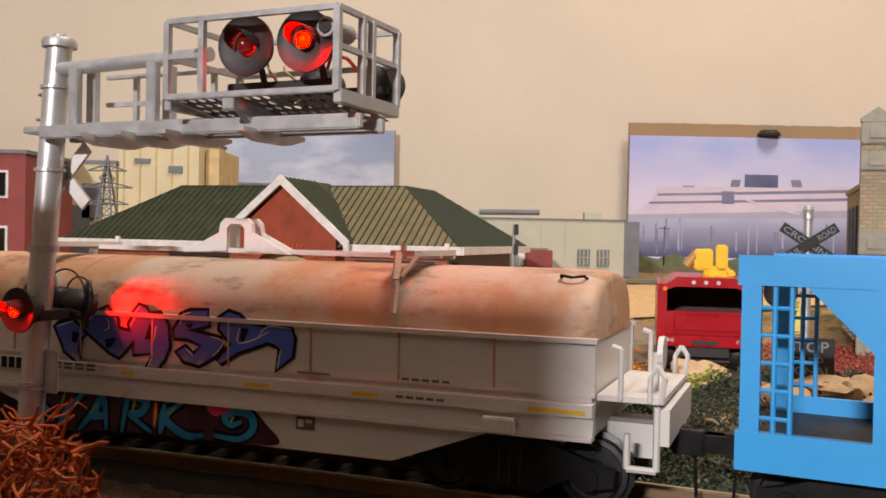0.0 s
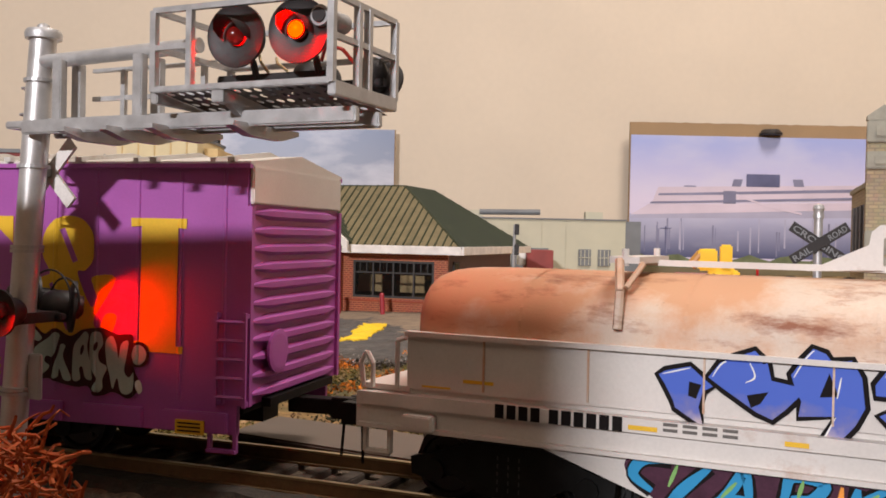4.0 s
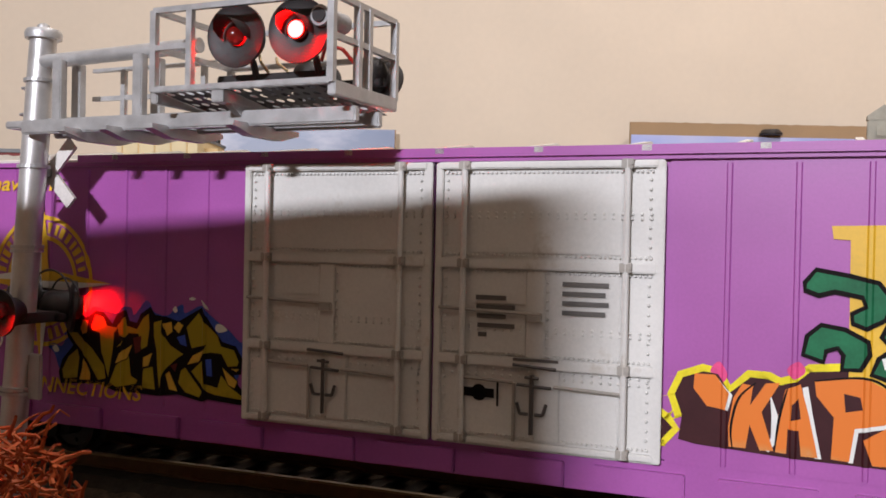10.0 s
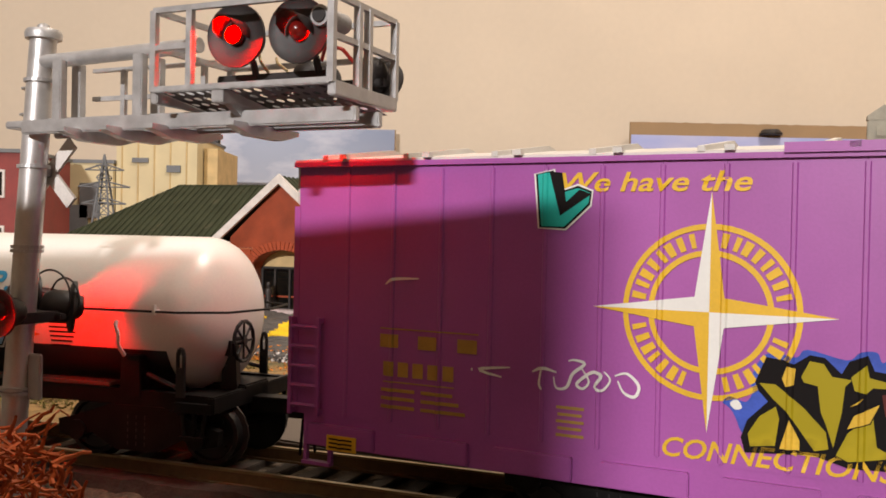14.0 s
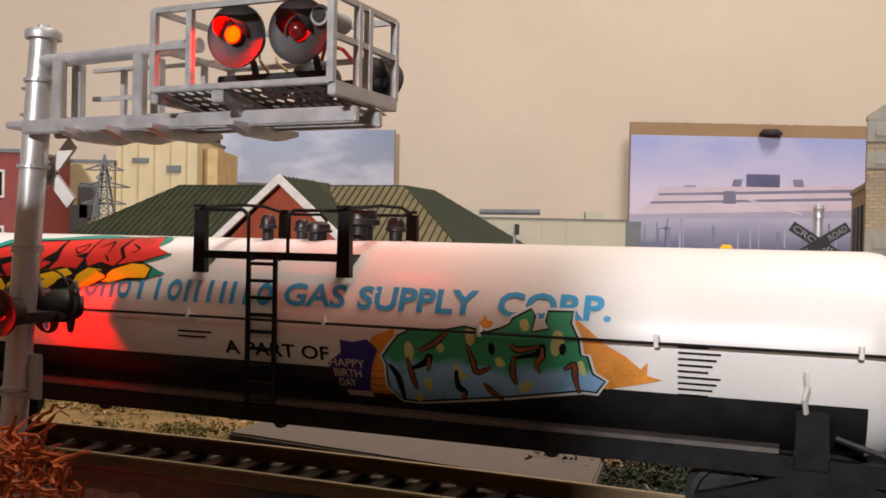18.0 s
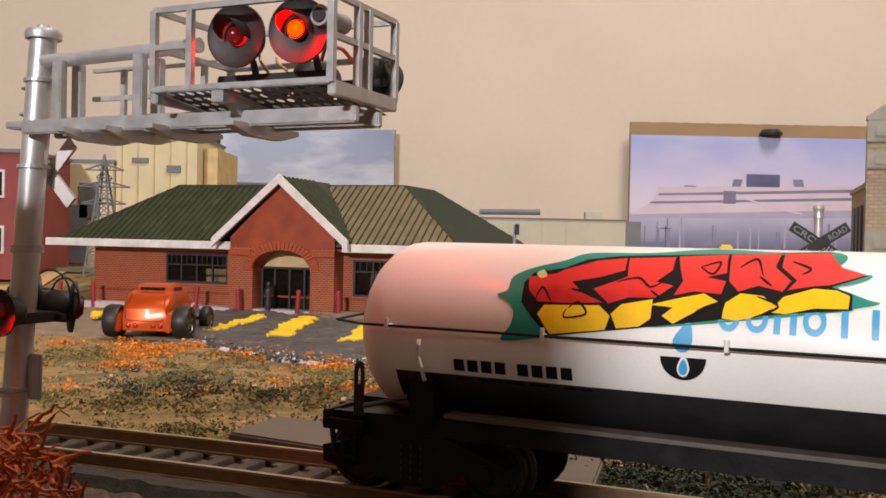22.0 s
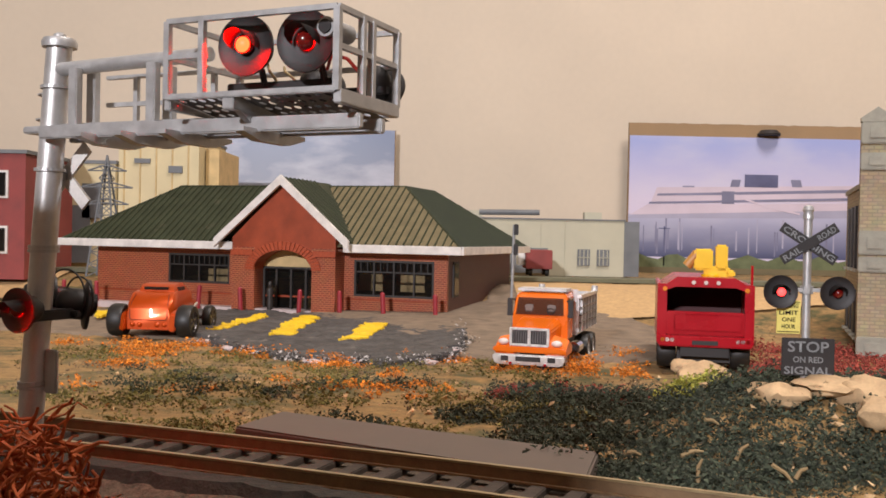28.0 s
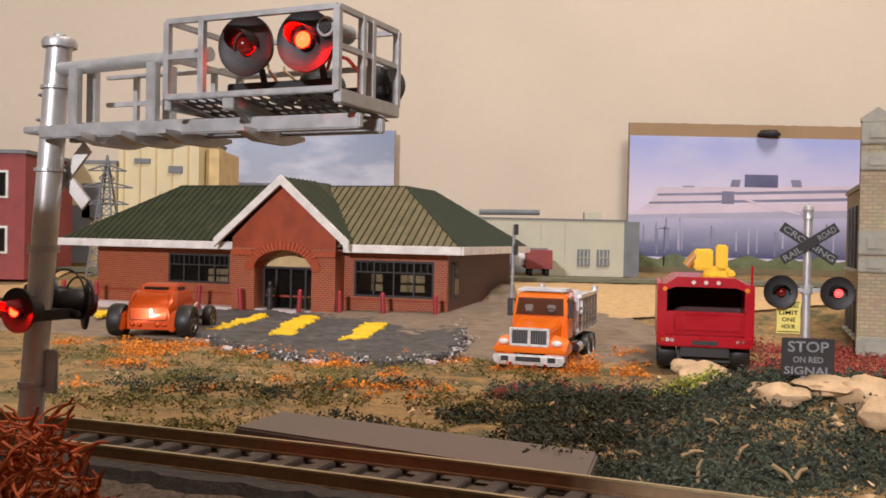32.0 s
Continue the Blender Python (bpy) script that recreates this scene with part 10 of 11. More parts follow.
crumbs("plaster_grit", [(x, y, 0.0016, 0.0046, 4) for x, y in RIM if rng.random() < 0.75], 0.0007, PLASTERWHITE, "white plaster grit along the forecourt's edge", "grit", seed=5, leaves=2)
crumbs("tar_grit", [(x + 0.001, y - 0.0015, 0.0020, 0.0040, 4) for x, y in RIM], 0.0008, ASPHALT, "dark tar lumps along the forecourt's edge", "grit", seed=6, leaves=2)
crumbs("orange_tuft", [(0.0535 + rng.gauss(0, 0.005), 0.372 + rng.gauss(0, 0.010), 0.003, 0.004, 9) for _ in range(26)] + [(0.0500 + rng.gauss(0, 0.004), 0.356 + rng.gauss(0, 0.004), 0.003, 0.003, 8) for _ in range(16)], 0.0008, FOAMORANGE, "orange foliage tufts beside the dump truck", "ground cover", seed=8)
# unseen dark sheet added on the near side of the track to cut bounced light
bm = bmesh.new()
bm_loft(bm, [[on_curve(0.18 + 0.02 * i, -0.32, -0.0090), on_curve(0.18 + 0.02 * i, -0.0180, -0.0090), on_curve(0.18 + 0.02 * i, -0.0180, -0.0058), on_curve(0.18 + 0.02 * i, -0.32, -0.0058)] for i in range(40)])
solid("bounce_sheet", bm, DARKSLAB, "unseen dark sheet added to cut light bounced onto the train", "ground cover", kind="structure")
# ---- model vehicles ----
CARORANGE = mat("metallic_orange_paint", (0.54, 0.066, 0.0015), 0.38, 0.45, dark=0.85, light=1.08, scale=60, bump=0.02, coat=0.25)
TRUCKORANGE = mat("orange_truck_paint", (0.80, 0.155, 0.004), 0.25, dark=0.92, light=1.06, scale=60, bump=0.02, coat=0.3)
CHROME = mat("chrome", (0.82, 0.81, 0.79), 0.10, 1.0, scale=100, bump=0.02)
TYRE = mat("black_tyre_rubber", (0.014, 0.013, 0.012), 0.5, dark=0.7, light=1.4, scale=300, bump=0.1)
TRUCKRED = mat("deep_red_paint", (0.40, 0.003, 0.012), 0.28, dark=0.85, light=1.08, scale=60, bump=0.03, coat=0.12, spec=0.35)
DARKRED = mat("dark_red_inside", (0.055, 0.006, 0.008), 0.6, scale=60, bump=0.03)
BOOMYELLOW = mat("yellow_plastic", (0.86, 0.56, 0.01), 0.35, dark=0.9, light=1.06, scale=100, bump=0.03)
BEDSILVER = mat("silver_plastic", (0.66, 0.66, 0.66), 0.32, 0.3, scale=200, bump=0.08)
HEADLIGHT = mat("pale_headlight_lens", (0.75, 0.66, 0.62), 0.15, scale=200, bump=0.02, coat=0.5)
WINDGLASS = bpy.data.materials.new("tinted_windscreen")
WINDGLASS.use_nodes = True
for _key, _val in (("Base Color", (0.03, 0.024, 0.02, 1)), ("Roughness", 0.08), ("Alpha", 0.5)):
    WINDGLASS.node_tree.nodes["Principled BSDF"].inputs[_key].default_value = _val
AMBER = mat("amber_lens", (0.75, 0.25, 0.03), 0.2, scale=200, bump=0.02)


def road_wheel(parent, x, y, z, r, w, rim=CHROME, name="wheel"):
    """A tyre with a rim of its own; the axle runs along x."""
    m = Matrix.Translation((x, y, z)) @ Matrix.Rotation(radians(90), 4, "Y")
    bm = bmesh.new()
    bm_lathe(bm, [(r * 0.62, -w / 2), (r * 0.92, -w / 2), (r, -w * 0.32), (r, w * 0.32), (r * 0.92, w / 2), (r * 0.62, w / 2)], 22, m)
    wheel = part(name, bm, TYRE, parent, smooth=True)
    bm = bmesh.new()
    bm_lathe(bm, [(0, -w * 0.30), (r * 0.2, -w * 0.30), (r * 0.25, -w * 0.22), (r * 0.55, -w * 0.25), (r * 0.64, -w * 0.46), (r * 0.64, w * 0.46), (r * 0.55, w * 0.25), (r * 0.25, w * 0.22), (r * 0.2, w * 0.30), (0, w * 0.30)], 22, m)
    part("rim", bm, rim, wheel, smooth=True)
    bm = bmesh.new()
    for k in range(5):
        a = 2 * math.pi * k / 5
        for s in (-1, 1):
            bm_box(bm, s * w * 0.38, 0, r * 0.38, w * 0.1, r * 0.16, r * 0.5, Matrix.Translation((x, y, z)) @ Matrix.Rotation(a, 4, "X"))
    part("spokes", bm, rim, wheel)
    return wheel


RIMGREY = mat("dull_rim_metal", (0.16, 0.15, 0.15), 0.35, 0.7, scale=400, bump=0.05)
SEAMBROWN = mat("dark_orange_seam", (0.16, 0.022, 0.004), 0.5, scale=300, bump=0.02)
TRIMCHROME = mat("bright_trim_metal", (0.74, 0.73, 0.71), 0.34, 0.55, dark=0.7, light=1.1, scale=500, bump=0.08)


def build_hot_rod(at):
    car = thing("hot_rod_car", "glossy orange hot rod toy car with fat black rear tyres", "car", at=at)
    # rear faces -y
    def ring(y, w, zlo, zhi, top):
        return [(-w, y, zlo), (-w * 1.02, y, (zlo + zhi) / 2), (-w * 0.94, y, zhi), (-w * top, y, zhi + 0.0012), (w * top, y, zhi + 0.0012), (w * 0.94, y, zhi), (w * 1.02, y, (zlo + zhi) / 2), (w, y, zlo)]
    bm = bmesh.new()
    bm_loft(bm, [ring(-0.0010, 0.0104, 0.0045, 0.0130, 0.85), ring(0.0012, 0.0114, 0.0038, 0.0160, 0.86), ring(0.0050, 0.0116, 0.0036, 0.0196, 0.86), ring(0.0100, 0.0112, 0.0036, 0.0206, 0.86), ring(0.0300, 0.0105, 0.0040, 0.0200, 0.86), ring(0.0320, 0.0098, 0.0040, 0.0150, 0.8), ring(0.0480, 0.0070, 0.0045, 0.0140, 0.8), ring(0.0500, 0.0064, 0.0050, 0.0120, 0.8)])
    body = part("body", bm, CARORANGE, car, "glossy orange body", smooth=True)
    bm = bmesh.new()
    bm_loft(bm, [ring(0.0090, 0.0090, 0.0200, 0.0214, 0.9), ring(0.0120, 0.0092, 0.0200, 0.0236, 0.86), ring(0.0230, 0.0088, 0.0200, 0.0240, 0.86), ring(0.0300, 0.0084, 0.0196, 0.0212, 0.9)])
    top = part("cabin", bm, CARORANGE, car, smooth=True)
    bm = bmesh.new()
    bm_box(bm, 0, 0.0100, 0.0230, 0.0116, 0.0034, 0.0013)
    part("rear_window", bm, GLASSDARK, top)
    for s in (-1, 1):
        bm = bmesh.new()
        bm_box(bm, s * 0.0088, 0.0170, 0.0226, 0.0012, 0.0090, 0.0018)
        part("side_window", bm, GLASSDARK, top)
        bm = bmesh.new()
        bm_loft(bm, [[(s * 0.0105, y, z) for y, z in ((-0.004, 0.0035), (-0.002, 0.0120), (0.006, 0.0145), (0.013, 0.0120), (0.015, 0.0040))], [(s * 0.0135, y, z) for y, z in ((-0.003, 0.0035), (-0.001, 0.0110), (0.006, 0.0132), (0.012, 0.0110), (0.014, 0.0040))]])
        part("fender", bm, CARORANGE, car, smooth=True, bevel=0.0006)
        road_wheel(car, s * 0.0165, 0.0050, 0.0078, 0.0078, 0.0070, RIMGREY)
        road_wheel(car, s * 0.0135, 0.0470, 0.0062, 0.0062, 0.0042, RIMGREY)
        bm = bmesh.new()
        bm_bar(bm, [(s * 0.0075, 0.040, 0.0120), (s * 0.0105, 0.036, 0.0140), (s * 0.0110, 0.030, 0.0125)], 0.0009, 8)
        part("exhaust_pipe", bm, CHROME, car)
        for x in (0.0042, 0.0076):
            bm = bmesh.new()
            bm_lathe(bm, [(0, 0.0009), (0.0008, 0.0007), (0.0012, 0.0003), (0.0013, -0.0004), (0, -0.0004)], 12, Matrix.Translation((s * x, -0.0011, 0.0064)) @ Matrix.Rotation(radians(90), 4, "X"))
            part("tail_light", bm, CARORANGE, car, smooth=True)
    bm = bmesh.new()
    bm_bar(bm, [(-0.0080, 0.0040, 0.0203), (-0.0088, 0.0006, 0.0166), (-0.0090, -0.0011, 0.0130), (-0.0090, -0.0012, 0.0096), (-0.0082, -0.0012, 0.0086), (0.0082, -0.0012, 0.0086), (0.0090, -0.0012, 0.0096), (0.0090, -0.0011, 0.0130), (0.0088, 0.0006, 0.0166), (0.0080, 0.0040, 0.0203)], 0.00022, 6)
    part("boot_seam", bm, SEAMBROWN, car, "dark seam round the boot lid")
    bm = bmesh.new()
    bm_box(bm, 0, 0.0415, 0.0165, 0.0070, 0.0080, 0.0050)
    for k in range(4):
        bm_tube(bm, (-0.002 + 0.004 * (k % 2), 0.039 + 0.004 * (k // 2), 0.0190), (-0.002 + 0.004 * (k % 2), 0.039 + 0.004 * (k // 2), 0.0222), 0.0011, 10)
    part("engine", bm, CHROME, car, "chrome engine block")
    bm = bmesh.new()
    bm_box(bm, 0, -0.0010, 0.0044, 0.0200, 0.0012, 0.0008)
    part("rear_lip", bm, CARORANGE, car, bevel=0.0003)
    bm = bmesh.new()
    bm_tube(bm, (-0.0165, 0.0050, 0.0078), (0.0165, 0.0050, 0.0078), 0.0012, 8)
    part("axle", bm, PLATEBLACK, car)
    bm = bmesh.new()
    bm_tube(bm, (-0.0135, 0.0470, 0.0062), (0.0135, 0.0470, 0.0062), 0.0010, 8)
    part("axle", bm, PLATEBLACK, car)
    return car


def build_dump_truck(at):
    tr = thing("dump_truck", "orange dump truck with chrome grille and silver bed", "truck", at=at)
    # the front faces -y
    bm = bmesh.new()
    sec = lambda y, w, z0, z1: [(-w, y, z0), (-w, y, z1 - 0.0012), (-w * 0.9, y, z1), (w * 0.9, y, z1), (w, y, z1 - 0.0012), (w, y, z0)]
    bm_loft(bm, [sec(0.0180, 0.0115, 0.0120, 0.0224), sec(0.0205, 0.0108, 0.0120, 0.0300), sec(0.0218, 0.0104, 0.0120, 0.0310), sec(0.0335, 0.0106, 0.0120, 0.0312), sec(0.0350, 0.0104, 0.0120, 0.0300)])
    cab = part("cab", bm, TRUCKORANGE, tr, "orange cab", smooth=False, bevel=0.0004)
    bm = bmesh.new()
    slab_poly(bm, [Vector((-0.0098, 0.0176, 0.0222)), Vector((0.0098, 0.0176, 0.0222)), Vector((0.0092, 0.0198, 0.0290)), Vector((-0.0092, 0.0198, 0.0290))], 0.0008, Vector((0, -1, 0)))
    part("windscreen", bm, WINDGLASS, cab, "clear windscreen over pale seats")
    for x in (-0.0046, 0.0046):
        bm = bmesh.new()
        bm_box(bm, x, 0.0186, 0.0246, 0.0036, 0.0010, 0.0034)
        part("seat", bm, HEADLIGHT, cab, "pale seat", bevel=0.0004)
    bm = bmesh.new()
    bm_bar(bm, [(0.0046 + 0.0015 * math.cos(radians(a)), 0.0170, 0.0238 + 0.0012 * math.sin(radians(a))) for a in range(0, 361, 40)], 0.0002, 6)
    part("steering_wheel", bm, PLATEBLACK, cab)
    for s in (-1, 1):
        bm = bmesh.new()
        bm_box(bm, s * 0.0110, 0.0262, 0.0256, 0.0008, 0.0085, 0.0062)
        part("side_window", bm, GLASSDARK, cab)
        bm = bmesh.new()
        bm_box(bm, s * 0.0125, 0.0180, 0.0250, 0.0020, 0.0012, 0.0072)
        bm_tube(bm, (s * 0.0105, 0.0190, 0.0280), (s * 0.0125, 0.0180, 0.0282), 0.0003, 6)
        bm_tube(bm, (s * 0.0105, 0.0190, 0.0222), (s * 0.0125, 0.0180, 0.0218), 0.0003, 6)
        part("mirror", bm, PLATEBLACK, tr, bevel=0.0003)
        bm = bmesh.new()
        bm_loft(bm, [[(s * 0.0060, y, z) for y, z in ((0.0000, 0.0075), (0.0006, 0.0130), (0.0080, 0.0160), (0.0150, 0.0130), (0.0155, 0.0080))], [(s * 0.0140, y, z) for y, z in ((0.0012, 0.0075), (0.0020, 0.0112), (0.0080, 0.0138), (0.0145, 0.0115), (0.0150, 0.0080))]])
        part("fender", bm, TRUCKORANGE, tr, bevel=0.0004)
        bm = bmesh.new()
        bmesh.ops.create_icosphere(bm, subdivisions=2, radius=1.0)
        for v in bm.verts:
            v.co = Vector((s * 0.0105 + v.co.x * 0.0022, 0.0006 + v.co.y * 0.0011, 0.0127 + v.co.z * 0.0013))
        part("headlight", bm, HEADLIGHT, tr, "pale headlight", smooth=True)
        road_wheel(tr, s * 0.0112, 0.0085, 0.0058, 0.0058, 0.0040, BEDSILVER)
        for y in (0.0560, 0.0690):
            road_wheel(tr, s * 0.0112, y, 0.0058, 0.0058, 0.0060, BEDSILVER)
        bm = bmesh.new()
        bm_tube(bm, (s * 0.0118, 0.0300, 0.0080), (s * 0.0118, 0.0400, 0.0080), 0.0026, 14)
        part("fuel_tank", bm, CHROME, tr, smooth=True)
    bm = bmesh.new()
    bm_loft(bm, [[(-0.0074, 0.0000, 0.0096), (-0.0076, 0.0000, 0.0166), (-0.0060, 0.0000, 0.0186), (0.0060, 0.0000, 0.0186), (0.0076, 0.0000, 0.0166), (0.0074, 0.0000, 0.0096)],
                 [(-0.0088, 0.0182, 0.0096), (-0.0090, 0.0182, 0.0190), (-0.0072, 0.0182, 0.0214), (0.0072, 0.0182, 0.0214), (0.0090, 0.0182, 0.0190), (0.0088, 0.0182, 0.0096)]])
    part("hood", bm, TRUCKORANGE, tr, "orange hood", bevel=0.0005)
    bm = bmesh.new()
    for c, s in (((0, -0.0006, 0.0180), (0.0154, 0.0012, 0.0009)), ((0, -0.0006, 0.0118), (0.0154, 0.0012, 0.0009)), ((-0.0073, -0.0006, 0.0149), (0.0010, 0.0012, 0.0066)), ((0.0073, -0.0006, 0.0149), (0.0010, 0.0012, 0.0066)), ((0, -0.0008, 0.0149), (0.0012, 0.0012, 0.0066))):
        bm_box(bm, *c, *s)
    grille = part("grille", bm, TRIMCHROME, tr, "chrome grille", bevel=0.0002)
    for k in range(14):
        bm = bmesh.new()
        bm_box(bm, -0.0062 + k * 0.00095, -0.0004, 0.0149, 0.0004, 0.0008, 0.0056)
        part("grille_bar", bm, RIMGREY, grille)
    bm = bmesh.new()
    bm_box(bm, 0, 0.0001, 0.0149, 0.0138, 0.0006, 0.0060)
    part("grille_back", bm, PLATEBLACK, grille)
    bm = bmesh.new()
    bm_prism(bm, [(-0.0142, 0.0088), (0.0142, 0.0088), (0.0146, 0.0104), (0.0120, 0.0114), (-0.0120, 0.0114), (-0.0146, 0.0104)], 0.0030, Matrix.Translation((0, -0.0010, 0)))
    part("valance", bm, TRUCKORANGE, tr, "orange panel under the grille", bevel=0.0004)
    bm = bmesh.new()
    bm_prism(bm, [(-0.0128, 0.0042), (0.0128, 0.0042), (0.0140, 0.0054), (0.0142, 0.0082), (-0.0142, 0.0082), (-0.0140, 0.0054)], 0.0026, Matrix.Translation((0, -0.0026, 0)))
    bumper = part("bumper", bm, TRIMCHROME, tr, "chrome bumper", bevel=0.0006)
    for x, w in ((0, 0.0098), (-0.0092, 0.0030), (0.0092, 0.0030)):
        bm = bmesh.new()
        bm_box(bm, x, -0.0025, 0.0066, w, 0.0006, 0.0019)
        part("bumper_opening", bm, PLATEBLACK, bumper)
    for x in (-0.0068, 0.0068):
        bm = bmesh.new()
        bm_tube(bm, (x, -0.0026, 0.0048), (x, -0.0034, 0.0048), 0.0006, 8)
        part("tow_eye", bm, TRUCKRED, bumper)
    bm = bmesh.new()
    bm_box(bm, 0, 0.0040, 0.0030, 0.0200, 0.0040, 0.0040)
    bm_box(bm, 0, 0.0400, 0.0085, 0.0090, 0.0760, 0.0036)
    part("chassis", bm, PLATEBLACK, tr)
    bm = bmesh.new()
    bm_box(bm, 0, 0.0270, 0.0322, 0.0200, 0.0120, 0.0010)
    part("cab_shield", bm, BEDSILVER, tr, "silver cab shield")
    # bed
    bed = None
    for c, s in (((0, 0.0585, 0.0140), (0.0240, 0.0440, 0.0010)), ((-0.0122, 0.0585, 0.0215), (0.0010, 0.0440, 0.0150)), ((0.0122, 0.0585, 0.0215), (0.0010, 0.0440, 0.0150)), ((0, 0.0370, 0.0225), (0.0240, 0.0010, 0.0190)), ((0, 0.0805, 0.0215), (0.0240, 0.0010, 0.0150))):
        bm = bmesh.new()
        bm_box(bm, *c, *s)
        p = part("bed_panel", bm, BEDSILVER, tr, "silver bed panel")
    for s in (-1, 1):
        for k in range(6):
            bm = bmesh.new()
            bm_box(bm, s * 0.0131, 0.0400 + k * 0.0078, 0.0215, 0.0012, 0.0012, 0.0146)
            part("bed_rib", bm, BEDSILVER, tr)
        bm = bmesh.new()
        bm_box(bm, s * 0.0128, 0.0585, 0.0290, 0.0020, 0.0446, 0.0014)
        part("bed_rail", bm, TRIMCHROME, tr)
        for k in range(3):
            bm = bmesh.new()
            bm_box(bm, s * 0.0128, 0.0585, 0.0180 + 0.0032 * k, 0.0014, 0.0430, 0.0007)
            part("bed_groove", bm, RIMGREY, tr)
        bm = bmesh.new()
        bm_tube(bm, (s * 0.0124, 0.0798, 0.0290), (s * 0.0124, 0.0798, 0.0318), 0.0016, 10)
        part("tailgate_hinge", bm, TRIMCHROME, tr, bevel=0.0003)
    return tr


def build_red_truck(at):
    tr = thing("bucket_truck", "deep red utility truck seen from behind with a yellow boom", "truck", at=at)
    w, zt = 0.0180, 0.0362
    # rear faces -y; an open box body with an arched roof
    for s in (-1, 1):
        bm = bmesh.new()
        bm_box(bm, s * (w - 0.0008), 0.0280, 0.0222, 0.0016, 0.0560, 0.0230)
        part("body_side", bm, TRUCKRED, tr, "deep red body side", bevel=0.0003)
        bm = bmesh.new()
        bm_box(bm, s * (w - 0.0018), -0.0006, 0.0222, 0.0036, 0.0016, 0.0230)
        part("rear_post", bm, TRUCKRED, tr, bevel=0.0003)
        for y in (0.0120, 0.0230):
            road_wheel(tr, s * 0.0140, y, 0.0065, 0.0065, 0.0070, PLATEBLACK)
        road_wheel(tr, s * 0.0140, 0.0640, 0.0065, 0.0065, 0.0050, PLATEBLACK)
        for dx in (0.0, -0.0018, -0.0036):
            bm = bmesh.new()
            bm_tube(bm, (s * (w - 0.0022) + s * dx, -0.0006, 0.0122), (s * (w - 0.0022) + s * dx, -0.0022, 0.0122), 0.0008, 10)
            part("tail_light", bm, HEADLIGHT if dx else AMBER, tr, "small tail light")
        bm = bmesh.new()
        bm_tube(bm, (s * (w - 0.0028), -0.0004, 0.0318), (s * (w - 0.0028), -0.0020, 0.0318), 0.0009, 10)
        part("marker_light", bm, AMBER, tr)
    bm = bmesh.new()
    pts = [(-w, 0.0312), (-w * 0.60, 0.0364), (w * 0.60, 0.0364), (w, 0.0318), (w, 0.0302), (w * 0.62, 0.0326), (-w * 0.62, 0.0326), (-w, 0.0300)]
    bm_prism(bm, pts, 0.0570, Matrix.Translation((0, -0.0010, 0)))
    part("roof", bm, TRUCKRED, tr, "deep red roof")
    for x in (-0.0046, 0, 0.0046):
        bm = bmesh.new()
        bm_tube(bm, (x, -0.0008, 0.0344), (x, -0.0020, 0.0344), 0.0008, 10)
        part("roof_light", bm, HEADLIGHT, tr, "small pale roof light")
    bm = bmesh.new()
    bm_box(bm, 0, -0.0004, 0.0186, 2 * w - 0.0072, 0.0018, 0.0092)
    gate = part("tailgate", bm, TRUCKRED, tr, "deep red tailgate", bevel=0.0004)
    bm = bmesh.new()
    bm_box(bm, 0.0010, -0.0014, 0.0190, 0.0250, 0.0006, 0.0064)
    part("gate_panel", bm, TRUCKRED, gate, bevel=0.0003)
    bm = bmesh.new()
    bm_box(bm, 0, -0.0010, 0.0118, 2 * w - 0.0010, 0.0024, 0.0042)
    part("rear_bumper", bm, TRUCKRED, tr, bevel=0.0005)
    bm = bmesh.new()
    bm_box(bm, 0, -0.0024, 0.0114, 0.0096, 0.0006, 0.0016)
    part("plate_bar", bm, PLATEBLACK, tr)
    bm = bmesh.new()
    bm_box(bm, 0, 0.0300, 0.0235, 2 * w - 0.0036, 0.0010, 0.0190)
    bm_box(bm, 0, 0.0280, 0.0112, 2 * w - 0.0040, 0.0540, 0.0012)
    part("inside", bm, DARKRED, tr, "dark inside of the body")
    bm = bmesh.new()
    bm_box(bm, 0, 0.0720, 0.0200, 2 * w - 0.0060, 0.0300, 0.0200)
    part("cab", bm, TRUCKRED, tr, bevel=0.0015)
    bm = bmesh.new()
    bm_box(bm, 0, 0.0400, 0.0080, 0.0180, 0.0800, 0.0044)
    bm_box(bm, 0, 0.0060, 0.0062, 0.0200, 0.0020, 0.0060)
    part("chassis", bm, PLATEBLACK, tr)
    bm = bmesh.new()
    bm_tube(bm, (w - 0.0004, 0.0060, 0.0310), (w - 0.0004, 0.0060, 0.0412), 0.0005, 8)
    part("rod", bm, TRUCKRED, tr)
    bm = bmesh.new()
    bm_box(bm, -0.0002, 0.0160, 0.0430, 0.0072, 0.0070, 0.0086, Matrix.Translation((0.0, 0, 0)))
    bm_box(bm, 0.0068, 0.0160, 0.0436, 0.0046, 0.0060, 0.0110)
    bm_box(bm, 0.0050, 0.0160, 0.0380, 0.0100, 0.0060, 0.0050)
    bm_box(bm, 0.0100, 0.0160, 0.0375, 0.0040, 0.0060, 0.0030)
    boom = part("boom", bm, BOOMYELLOW, tr, "bright yellow boom head", bevel=0.0007)
    bm = bmesh.new()
    bm_tube(bm, (-0.0066, 0.0150, 0.0402), (-0.0024, 0.0150, 0.0456), 0.0020, 12)
    part("boom_cylinder", bm, BOOMBROWN, boom)
    bm = bmesh.new()
    bm_tube(bm, (0.0030, 0.0160, 0.0350), (0.0030, 0.0160, 0.0372), 0.0040, 14)
    part("turntable", bm, BOOMYELLOW, boom)
    return tr


